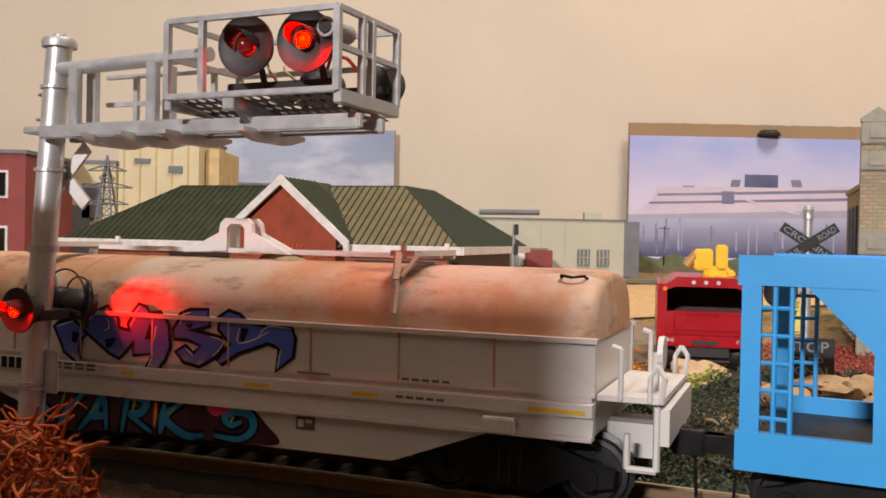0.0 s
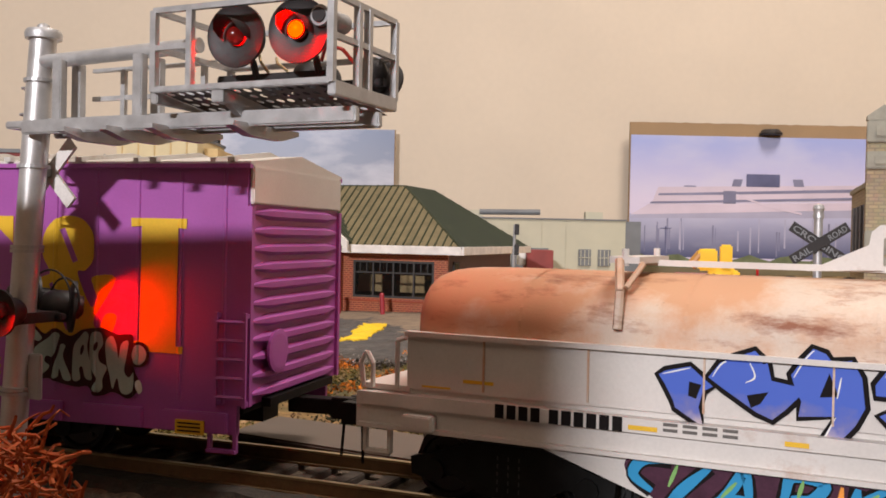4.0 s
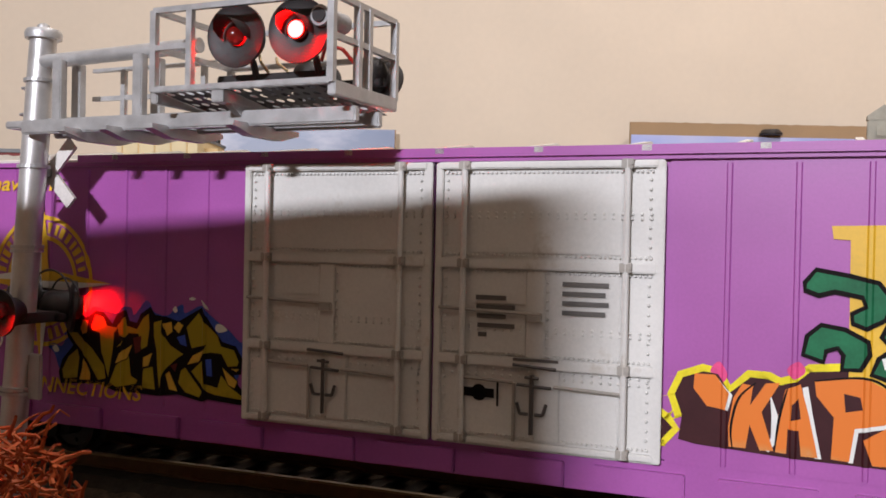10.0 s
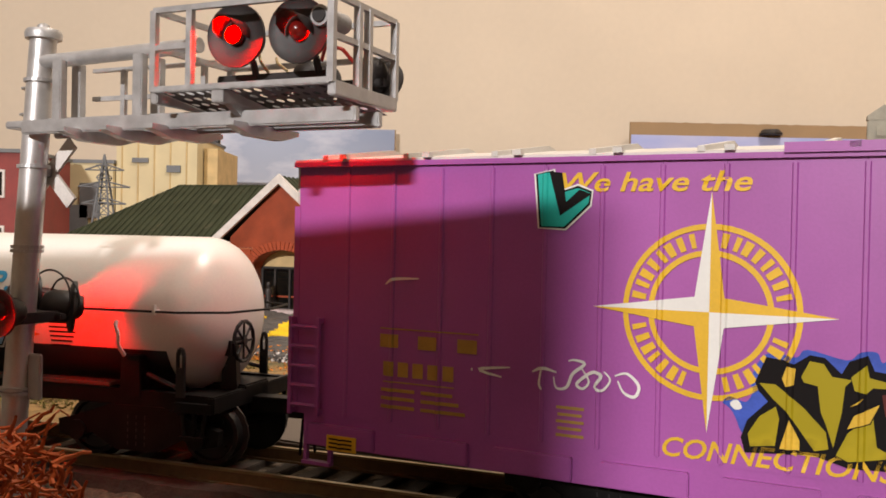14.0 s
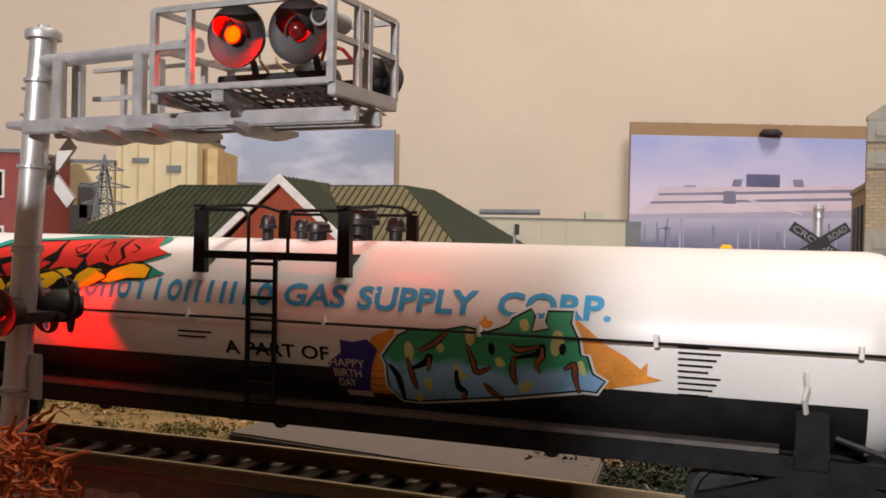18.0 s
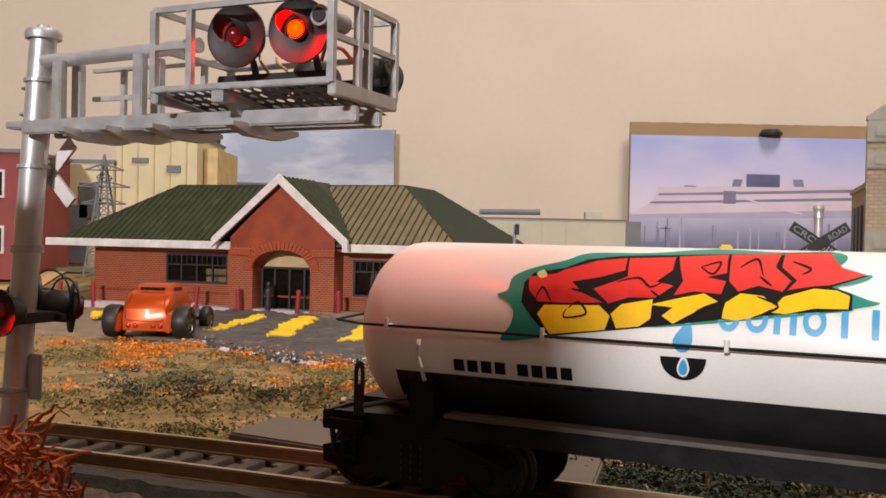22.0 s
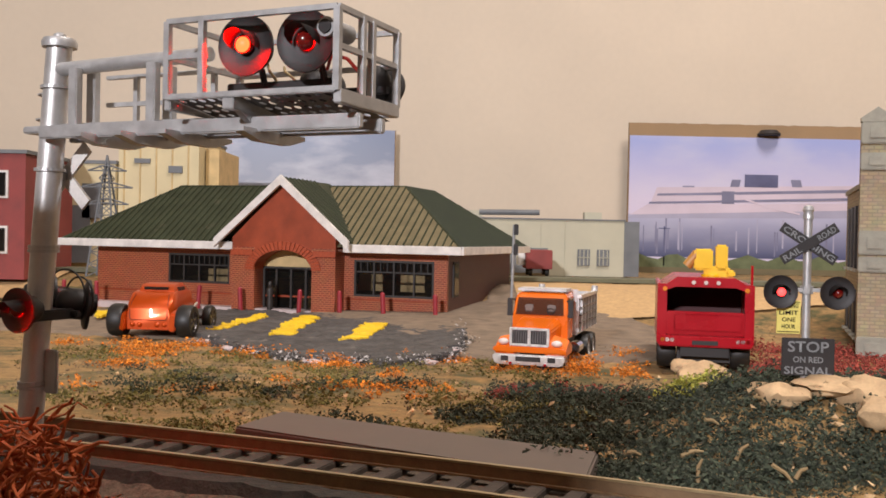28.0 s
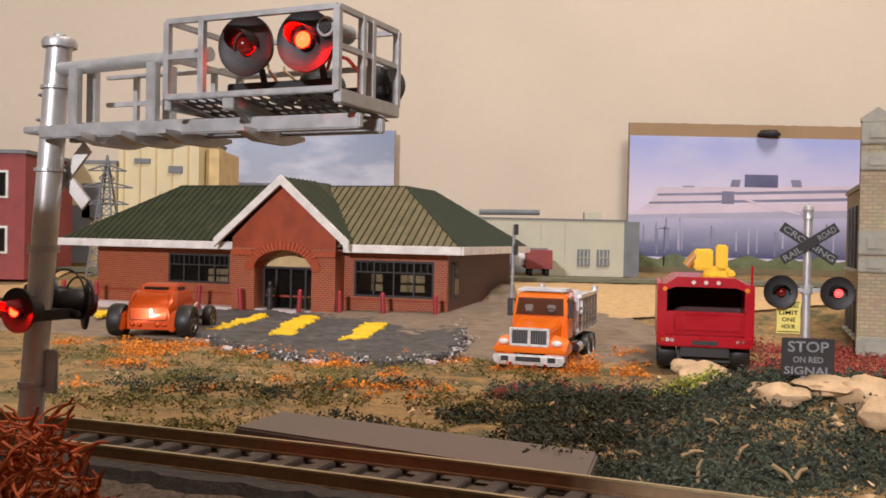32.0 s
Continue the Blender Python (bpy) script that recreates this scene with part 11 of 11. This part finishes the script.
BOOMBROWN = mat("brown_plastic", (0.45, 0.22, 0.05), 0.4, scale=100, bump=0.03)
build_hot_rod(Matrix.Translation((-0.1375, 0.432, -0.0116)) @ Matrix.Rotation(radians(-4), 4, "Z"))
dump_truck = build_dump_truck(Matrix.Translation((0.0342, 0.354, -0.0142)) @ Matrix.Rotation(radians(-18), 4, "Z"))
build_red_truck(Matrix.Translation((0.1012, 0.352, -0.0112)) @ Matrix.Rotation(radians(-12), 4, "Z"))
# ---- background buildings and pictures on the wall ----
PALEGREEN = mat("pale_green_grey_cladding", (0.48, 0.46, 0.35), 0.7, dark=0.92, light=1.05, scale=60, bump=0.1)
GREYDARK = mat("dark_grey_cladding", (0.16, 0.17, 0.18), 0.6, scale=60, bump=0.1)
PALEYELLOW = mat("pale_yellow_cladding", (0.66, 0.56, 0.34), 0.75, dark=0.9, light=1.06, scale=60, bump=0.1)
BARNRED = mat("faded_barn_red", (0.26, 0.05, 0.045), 0.7, scale=80, bump=0.15)
STONEGREY = mat("grey_green_carved_stone", (0.34, 0.33, 0.27), 0.7, scale=200, bump=0.3)


def paper(name, bottom, top, z0, z1, wisps):
    """A printed sky: a fade from one colour to another with pale wisps of cloud."""
    m = bpy.data.materials.new(name)
    m.use_nodes = True
    nt = m.node_tree
    bsdf = nt.nodes["Principled BSDF"]
    tc = nt.nodes.new("ShaderNodeTexCoord")
    sep = nt.nodes.new("ShaderNodeSeparateXYZ")
    nt.links.new(tc.outputs["Object"], sep.inputs[0])
    mr = nt.nodes.new("ShaderNodeMapRange")
    mr.inputs["From Min"].default_value, mr.inputs["From Max"].default_value = z0, z1
    nt.links.new(sep.outputs["Z"], mr.inputs["Value"])
    ramp = nt.nodes.new("ShaderNodeValToRGB")
    ramp.color_ramp.elements[0].color, ramp.color_ramp.elements[1].color = (*bottom, 1), (*top, 1)
    nt.links.new(mr.outputs["Result"], ramp.inputs["Fac"])
    mp = nt.nodes.new("ShaderNodeMapping")
    mp.inputs["Scale"].default_value = (1, 1, 2.6)
    nt.links.new(tc.outputs["Object"], mp.inputs["Vector"])
    no = nt.nodes.new("ShaderNodeTexNoise")
    no.inputs["Scale"].default_value, no.inputs["Detail"].default_value = 14, 6
    nt.links.new(mp.outputs["Vector"], no.inputs["Vector"])
    cr = nt.nodes.new("ShaderNodeValToRGB")
    cr.color_ramp.elements[0].position, cr.color_ramp.elements[1].position = 0.46, 0.70
    nt.links.new(no.outputs["Fac"], cr.inputs["Fac"])
    sc = nt.nodes.new("ShaderNodeMath")
    sc.operation = "MULTIPLY"
    nt.links.new(cr.outputs["Color"], sc.inputs[0])
    sc.inputs[1].default_value = wisps
    mx = nt.nodes.new("ShaderNodeMix")
    mx.data_type = "RGBA"
    nt.links.new(sc.outputs[0], mx.inputs["Factor"])
    nt.links.new(ramp.outputs["Color"], mx.inputs["A"])
    mx.inputs["B"].default_value = (0.66, 0.64, 0.70, 1)
    nt.links.new(mx.outputs["Result"], bsdf.inputs["Base Color"])
    bsdf.inputs["Roughness"].default_value = 0.35
    return m


def poster(name, x0, x1, z0, z1, y, label, sky, card_top=0.0):
    ob = thing(name, label, "picture", "pictures on the wall")
    bm = bmesh.new()
    bm_box(bm, (x0 + x1) / 2, y + 0.003, (z0 + z1 + card_top) / 2, x1 - x0 + 0.002, 0.004, z1 - z0 + card_top)
    part("backing_card", bm, CARDBOARD, ob, "brown cardboard backing")
    bm = bmesh.new()
    bm_box(bm, (x0 + x1) / 2, y, (z0 + z1) / 2, x1 - x0, 0.001, z1 - z0)
    part("print", bm, sky, ob, "printed sky")

    def put(u, z, lift):
        return (u, y - 0.0006 - lift, z)
    return ob, put


SKYLILAC = paper("printed_lilac_sky", (0.62, 0.56, 0.70), (0.34, 0.39, 0.68), 0.085, 0.150, 0.30)
SKYGREY = paper("printed_cloudy_sky", (0.24, 0.26, 0.33), (0.13, 0.17, 0.28), 0.09, 0.155, 0.5)
P_WALL = paper("printed_factory_wall", (0.085, 0.095, 0.18), (0.46, 0.46, 0.62), 0.024, 0.074, 0.22)
P_SILVER = mat("printed_silver_grey", (0.36, 0.35, 0.46), 0.4, dark=0.85, scale=20, bump=0)
P_PALE = mat("printed_pale_roof", (0.56, 0.48, 0.56), 0.4, dark=0.9, scale=20, bump=0)
P_DARK = mat("printed_dark_blue", (0.10, 0.105, 0.19), 0.4, dark=0.6, light=1.5, scale=25, bump=0)
P_SHADE = mat("printed_grey_blue", (0.19, 0.19, 0.28), 0.4, dark=0.8, light=1.3, scale=25, bump=0)
P_GREEN = mat("printed_hedge_green", (0.12, 0.14, 0.07), 0.5, dark=0.6, light=1.6, scale=60, bump=0)
P_BROWN = mat("printed_field_brown", (0.16, 0.13, 0.07), 0.5, scale=40, bump=0)
x0, x1, z0, z1, yp = 0.2050, 0.4720, 0.0040, 0.1560, 1.030
big, put = poster("factory_picture", x0, x1, z0, z1, yp, "large printed photo of a grey factory under a lilac sky", SKYLILAC, 0.0135)
marks("picture_factory", big, [[(x0, 0.022), (x1, 0.022), (x1, 0.0690), (x0, 0.0690)]], P_WALL, put, 0.0001)
marks("picture_factory", big, [[(x0, 0.0640), (x1, 0.0690), (x1, 0.0800), (0.224, 0.0760), (x0 + 0.002, 0.0660)]], P_SILVER, put, 0.0002)
marks("picture_roof", big, [[(0.2060, 0.0680), (0.2260, 0.0800), (x1, 0.0860), (x1, 0.0780)]], P_PALE, put, 0.0003)
marks("picture_roof", big, [[(0.2300, 0.0830), (0.2360, 0.0990), (x1, 0.1050), (x1, 0.0880)]], P_PALE, put, 0.0003)
marks("picture_roof_shade", big, [[(0.2270, 0.0806), (0.3100, 0.0836), (x1, 0.0890), (x1, 0.0920), (0.3100, 0.0858), (0.2280, 0.0826)], [(0.2360, 0.0896), (0.3060, 0.0916), (x1, 0.0976), (x1, 0.1012), (0.3060, 0.0946), (0.2370, 0.0920)], [(0.2640, 0.0996), (0.2780, 0.0996), (0.2770, 0.1012), (0.2650, 0.1012)]], P_SHADE, put, 0.0004)
rng = random.Random(31)
for k in range(26):
    u = x0 + 0.006 + 0.255 * rng.random()
    marks("picture_streak", big, [rect(u, u + rng.uniform(0.0006, 0.0022), 0.024 + rng.uniform(0, 0.010), 0.050 + rng.uniform(0, 0.016))], P_SILVER if k % 3 == 0 else P_SHADE, put, 0.00015 + 0.000002 * k)
marks("picture_monitor", big, [rect(0.3330, 0.3700, 0.1010, 0.1150)], P_DARK, put, 0.0005)
marks("picture_vents", big, [rect(0.3170, 0.3270, 0.1010, 0.1090, 0.002), rect(0.3860, 0.3970, 0.1020, 0.1100, -0.002), rect(0.3080, 0.3220, 0.0820, 0.0960)], P_SHADE, put, 0.0005)
marks("picture_duct", big, [stroke([(0.3220, 0.0920), (0.3560, 0.0800), (0.3950, 0.0720)], 0.0022)], P_PALE, put, 0.0006)
marks("picture_pole", big, [rect(0.2445, 0.2460, 0.0120, 0.0560), rect(0.2390, 0.2515, 0.0530, 0.0540)], P_DARK, put, 0.0005)
bm = bmesh.new()
n = 44
low = [(x0 - 0.001 + (x1 - x0 + 0.002) * k / n, z1 + 0.0130) for k in range(n + 1)]
bm_prism(bm, low + [(x, z + 0.0014 + 0.0013 * noise.noise((x * 130, 0, 4))) for x, z in low[::-1]], 0.003, Matrix.Translation((0, yp + 0.0015, 0)))
part("torn_edge", bm, CARDBOARD, big)
marks("picture_hedge", big, [[(x0, z0), (x1, z0)] + [(x1 - (x1 - x0) * k / 24, 0.0225 + 0.0035 * math.sin(k * 1.7)) for k in range(25)]], P_GREEN, put, 0.0005)
marks("picture_field", big, [rect(x0, x1, z0, 0.0105)], P_BROWN, put, 0.0006)
bm = bmesh.new()
bm_lathe(bm, [(0, 0), (0.0120, 0), (0.0125, 0.002), (0.0090, 0.006), (0, 0.0062)], 20, Matrix.Translation((0.358, 1.0270, 0.1580)))
solid("clip", bm, PLATEBLACK, "black clip holding the picture", "clip", smooth=True)
x0, x1, z0, z1 = -0.2480, -0.0560, 0.0060, 0.1560
sky, put = poster("sky_picture", x0, x1, z0, z1, 1.032, "printed photo of a cloudy grey-blue sky", SKYGREY)
marks("picture_hills", sky, [rect(x0, x1, z0, 0.085)], P_SHADE, put, 0.0002)
bm = bmesh.new()
bm_box(bm, -0.2555, 1.034, 0.080, 0.0110, 0.012, 0.152)
part("frame_edge", bm, PLATEBLACK, sky, "dark edge of the picture")

# pale warehouse
wh = thing("warehouse", "pale green-grey flat-roofed warehouse with small windows", "building")
bm = bmesh.new()
bm_box(bm, 0.0610, 0.895, 0.0310, 0.2100, 0.090, 0.0515)
part("wall", bm, PALEGREEN, wh)
bm = bmesh.new()
bm_box(bm, 0.0610, 0.895, 0.0572, 0.2120, 0.092, 0.0012)
part("roof", bm, GREYDARK, wh)
bm = bmesh.new()
bm_box(bm, 0.1730, 0.895, 0.0310, 0.0140, 0.090, 0.0505)
part("side_wall", bm, GREYDARK, wh, "dark grey end wall")
for x in (0.000, 0.030, 0.060, 0.090, 0.112):
    bm = bmesh.new()
    bm_box(bm, x, 0.8498, 0.0310, 0.0008, 0.0008, 0.0505)
    part("wall_joint", bm, PALEGREEN, wh)
for x in (0.1292, 0.1470):
    bm = bmesh.new()
    bm_box(bm, x, 0.8494, 0.0226, 0.0112, 0.0016, 0.0150)
    win = part("window", bm, GREYDARK, wh, "small dark window")
    for dx in (-0.0036, 0.0, 0.0036):
        bm = bmesh.new()
        bm_box(bm, x + dx, 0.8484, 0.0226, 0.0007, 0.0006, 0.0140)
        part("window_bar", bm, PALEGREEN, win)
    bm = bmesh.new()
    bm_box(bm, x, 0.8484, 0.0226, 0.0105, 0.0006, 0.0007)
    part("window_bar", bm, PALEGREEN, win)
bm = bmesh.new()
bm_box(bm, 0.0790, 0.8494, 0.0190, 0.0340, 0.0016, 0.0230)
part("loading_bay", bm, GREYDARK, wh, "dark loading bay")
bm = bmesh.new()
bm_tube(bm, (0.0330, 0.862, 0.0628), (0.0890, 0.862, 0.0634), 0.0026, 12)
part("roof_duct", bm, GREYDARK, wh, "grey roof duct")
for x, s in ((0.0300, 0.012), (0.1390, 0.016)):
    bm = bmesh.new()
    bm_box(bm, x, 0.866, 0.0610, s, 0.010, 0.0070)
    part("roof_unit", bm, PALEGREEN, wh)
# red trailer before the loading bay
tl = thing("trailer", "small red and white freight trailer at the loading bay", "trailer")
bm = bmesh.new()
bm_box(bm, 0.0810, 0.795, 0.0215, 0.0220, 0.040, 0.0160)
part("body", bm, BARNRED, tl, "faded red trailer body", bevel=0.0005)
bm = bmesh.new()
bm_box(bm, 0.0668, 0.795, 0.0225, 0.0060, 0.020, 0.0130)
part("cab", bm, WHITE, tl, bevel=0.0008)
for y in (0.780, 0.806):
    road_wheel(tl, 0.0740, y, 0.0108, 0.0032, 0.0030, PLATEBLACK)
    road_wheel(tl, 0.0880, y, 0.0108, 0.0032, 0.0030, PLATEBLACK)
# slim trackside signal
sg = thing("block_signal", "slim grey trackside signal with dark heads", "railway signal", at=Matrix.Translation((0.0450, 0.600, -0.0125)))
bm = bmesh.new()
bm_tube(bm, (0, 0, 0), (0.0010, 0, 0.0600), 0.0010, 10)
part("post", bm, GALV, sg)
for z in (0.0570, 0.0440):
    bm = bmesh.new()
    bm_box(bm, 0.0022, -0.001, z, 0.0030, 0.0024, 0.0070)
    part("signal_head", bm, PLATEBLACK, sg, bevel=0.0003)

# pale yellow works building with a lattice pylon before it
wk = thing("works_building", "pale yellow factory building with dark openings", "building")
bm = bmesh.new()
bm_box(bm, -0.2500, 0.860, 0.0600, 0.0700, 0.100, 0.1220)
part("wall", bm, PALEYELLOW, wk)
bm = bmesh.new()
bm_box(bm, -0.3080, 0.850, 0.0480, 0.0440, 0.090, 0.0980)
part("wall", bm, PALEYELLOW, wk)
bm = bmesh.new()
bm_box(bm, -0.3080, 0.850, 0.0978, 0.0460, 0.092, 0.0030)
bm_box(bm, -0.2500, 0.860, 0.1216, 0.0720, 0.102, 0.0024)
part("roof_edge", bm, GREYDARK, wk)
bm = bmesh.new()
bm_box(bm, -0.2080, 0.870, 0.0560, 0.0120, 0.080, 0.1140)
part("annex_wall", bm, PAPERTAN, wk)
for x, z, w, h in ((-0.3060, 0.0640, 0.0160, 0.0300), (-0.2350, 0.0930, 0.0120, 0.0060), (-0.2640, 0.1000, 0.0140, 0.0040), (-0.3170, 0.0350, 0.0200, 0.0500)):
    bm = bmesh.new()
    bm_box(bm, x, 0.8040 if x < -0.29 else 0.8094, z, w, 0.002, h)
    part("opening", bm, GREYDARK, wk)
for i in range(5):
    bm = bmesh.new()
    bm_box(bm, -0.2800 + i * 0.0140, 0.8096, 0.060, 0.0010, 0.001, 0.118)
    part("wall_joint", bm, PAPERTAN, wk)
py = thing("pylon", "dark steel lattice power pylon", "pylon", at=Matrix.Translation((-0.2625, 0.720, 0.0030)))
for sx in (-1, 1):
    for sy in (-1, 1):
        bm = bmesh.new()
        bm_bar(bm, [(sx * 0.0110, sy * 0.0110, 0.0), (sx * 0.0045, sy * 0.0045, 0.0600), (0, 0, 0.0940)], 0.0008, 6)
        part("leg", bm, GREYDARK, py)
for k in range(9):
    za, zb = k * 0.0095, (k + 1) * 0.0095
    wa, wb = 0.0110 - 0.0065 * min(1, za / 0.06), 0.0110 - 0.0065 * min(1, zb / 0.06)
    bm = bmesh.new()
    for s in (-1, 1):
        bm_tube(bm, (-wa, s * wa, za), (wb, s * wb, zb), 0.0004, 5)
        bm_tube(bm, (wa, s * wa, za), (-wb, s * wb, zb), 0.0004, 5)
        bm_tube(bm, (-wb, s * wb, zb), (wb, s * wb, zb), 0.0004, 5)
    part("lattice", bm, GREYDARK, py)
for z, l in ((0.0560, 0.0170), (0.0690, 0.0200), (0.0820, 0.0150)):
    bm = bmesh.new()
    bm_bar(bm, [(-l, 0, z), (-0.003, 0, z + 0.0040), (0.003, 0, z + 0.0040), (l, 0, z)], 0.0007, 6)
    bm_tube(bm, (-l, 0, z), (l, 0, z), 0.0006, 6)
    part("cross_arm", bm, GREYDARK, py)
# red house at the far left
rh = thing("red_house", "dark red brick house with pale window frames", "building")
bm = bmesh.new()
bm_box(bm, -0.3720, 0.745, 0.0480, 0.1100, 0.090, 0.0960)
part("wall", bm, BARNRED, rh, "dark red brick walls")
bm = bmesh.new()
bm_box(bm, -0.3720, 0.745, 0.0968, 0.1130, 0.093, 0.0028)
part("roof", bm, GREYDARK, rh)
for x in (-0.336, -0.366):
    for z in (0.0300, 0.0720):
        bm = bmesh.new()
        bm_box(bm, x, 0.6995, z, 0.0130, 0.0020, 0.0210)
        win = part("window", bm, TRIMWHITE, rh, "pale framed window")
        bm = bmesh.new()
        bm_box(bm, x, 0.6980, z, 0.0095, 0.0012, 0.0175)
        part("pane", bm, GLASSDARK, win)

# tall tan brick block at the edge of town
bb = thing("brick_block", "tall tan brick building with carved grey corner piers", "building", at=Matrix.Translation((0.1945, 0.420, -0.0110)) @ Matrix.Rotation(radians(-19), 4, "Z"))
HB = 0.0960
bm = bmesh.new()
bm_box(bm, 0.0600, 0.0640, HB / 2 - 0.008, 0.1200, 0.1220, HB - 0.016)
part("wall", bm, TANBRICK, bb, "tan brick walls")
bm = bmesh.new()
bm_box(bm, 0.0600, 0.0640, HB - 0.0165, 0.1220, 0.1240, 0.0024)
part("coping", bm, STONEGREY, bb)
for x in (0.0022, 0.050, 0.098):
    bm = bmesh.new()
    bm_box(bm, x, 0.0020, 0.0500, 0.0130, 0.0060, 0.1040)
    pier = part("corner_pier", bm, TANBRICK, bb)
    for z, h in ((0.1010, 0.0100), (0.0880, 0.0080), (0.0510, 0.0110), (0.0410, 0.0070), (0.0035, 0.0090)):
        bm = bmesh.new()
        bm_box(bm, x, -0.0014, z, 0.0136, 0.0028, h)
        cap = part("carved_block", bm, STONEGREY, pier, "carved grey stone block", bevel=0.0005)
        bm = bmesh.new()
        bm_box(bm, x, -0.0032, z, 0.0072, 0.0012, h * 0.55)
        part("carving", bm, STONEGREY, cap, bevel=0.0005)
    bm = bmesh.new()
    bm_prism(bm, [(-0.0068, 0.1060), (0.0068, 0.1060), (0.0068, 0.1080), (0, 0.1128), (-0.0068, 0.1080)], 0.0060, Matrix.Translation((x, -0.0026, 0)))
    part("pier_top", bm, STONEGREY, pier)
for i in range(5):
    y = 0.018 + i * 0.020
    for z, h in ((0.0540, 0.0320), (0.0160, 0.0220)):
        bm = bmesh.new()
        bm_box(bm, -0.0004, y, z, 0.0020, 0.0075, h)
        win = part("window", bm, FRAMEDARK, bb, "tall dark window")
        bm = bmesh.new()
        bm_box(bm, -0.0016, y, z - h / 2 - 0.0008, 0.0030, 0.0095, 0.0014)
        part("sill", bm, STONEGREY, win)
for x in (0.026, 0.074):
    for z in (0.0640, 0.0240):
        bm = bmesh.new()
        bm_box(bm, x, 0.0024, z, 0.0240, 0.0020, 0.0230)
        win = part("window", bm, STONEGREY, bb, "wide stone framed window")
        bm = bmesh.new()
        bm_box(bm, x, 0.0012, z, 0.0200, 0.0012, 0.0195)
        part("pane", bm, GLASSDARK, win)
# ---- what moves ----
CARS = ((boxcar, 0.50539, 0.0805), (tank, 0.50539 - 0.2422, 0.073), (coil, 0.50539 + 0.226, 0.052), (blue, 0.50539 + 0.360, 0.033))
LEFT_ON = 1.14        # the moment at which the left lamps first light; they change over every half period
HALF = 1.5825


# how far the train runs ahead of (or behind) an even pace, in millimetres
PACE = ((0.0, 1.5), (0.5, 1.5), (1.0, -0.1), (1.5, 0.2), (2.0, -0.3), (2.5, 0.0), (3.0, -0.8), (3.5, -2.0), (5.0, 0.0), (5.5, 0.4), (6.0, -0.8), (6.5, -0.8), (7.0, 0.2), (7.5, 0.1), (8.0, -0.4), (8.5, -0.4), (9.0, -0.8), (9.5, 0.7),
        (10.0, 0.8), (10.5, -0.5), (11.0, -0.4), (11.5, -0.5), (12.0, 0.5), (12.5, 0.2), (12.9, 0.2), (13.0, -2.35), (13.1, -0.1), (13.5, 0.0), (14.0, 1.3), (14.5, 1.8), (16.5, 1.2), (17.0, 1.4), (17.5, 0.4), (18.0, 0.5),
        (18.5, 0.6), (19.0, 1.5), (19.5, 1.4), (20.0, 0.2), (20.5, 0.1), (21.0, -0.5), (21.5, 0.2), (22.0, 0.1), (22.5, -1.1), (23.0, -2.1), (23.5, -1.5), (24.0, -2.4))


def roll_rows(home):
    """A wheelset that rolls along: a turn of 69 degrees in each row."""
    rows = []
    step = 0.225
    k = 0
    while True:
        t = min(SECONDS, k * step)
        rows.append((t, Matrix.Translation(home) @ Matrix.Rotation(SPEED * t / 0.0050, 4, "Y")))
        if t >= SECONDS:
            return rows
        k += 1


def bulb_rows(home, side):
    """A two-faced bulb: its glowing face looks out while its side is lit, then it turns its dark face out."""
    times = [LEFT_ON + HALF * k for k in range(-1, 21)]
    rows = []
    lit_left = True                      # before the first change the right side is lit
    angle = 0 if side == "right" else 180
    rows.append((0.0, angle))
    for k, t in enumerate(times):
        if t < 0.1 or t > SECONDS - 0.1:
            continue
        for j in range(4):
            rows.append((t - 0.05 + 0.0334 * j, angle + 60 * j))
        angle += 180
    rows.append((SECONDS, angle))
    return [(t, home @ Matrix.Rotation(radians(a), 4, "Z")) for t, a in rows]


def motions():
    for ob, s10, half in CARS:
        walk(ob, [(t, car_pose(s10 + SPEED * (t - 10.0) + ahead / 1000, half)) for t, ahead in PACE + tuple((k, -2.4) for k in range(26, 33, 2))])
    for ws in WHEELS:
        walk(ws, roll_rows(ws.location.copy()))
    for ob, side in BULBS:
        walk(ob, bulb_rows(ob.matrix_basis.copy(), side))


motions()
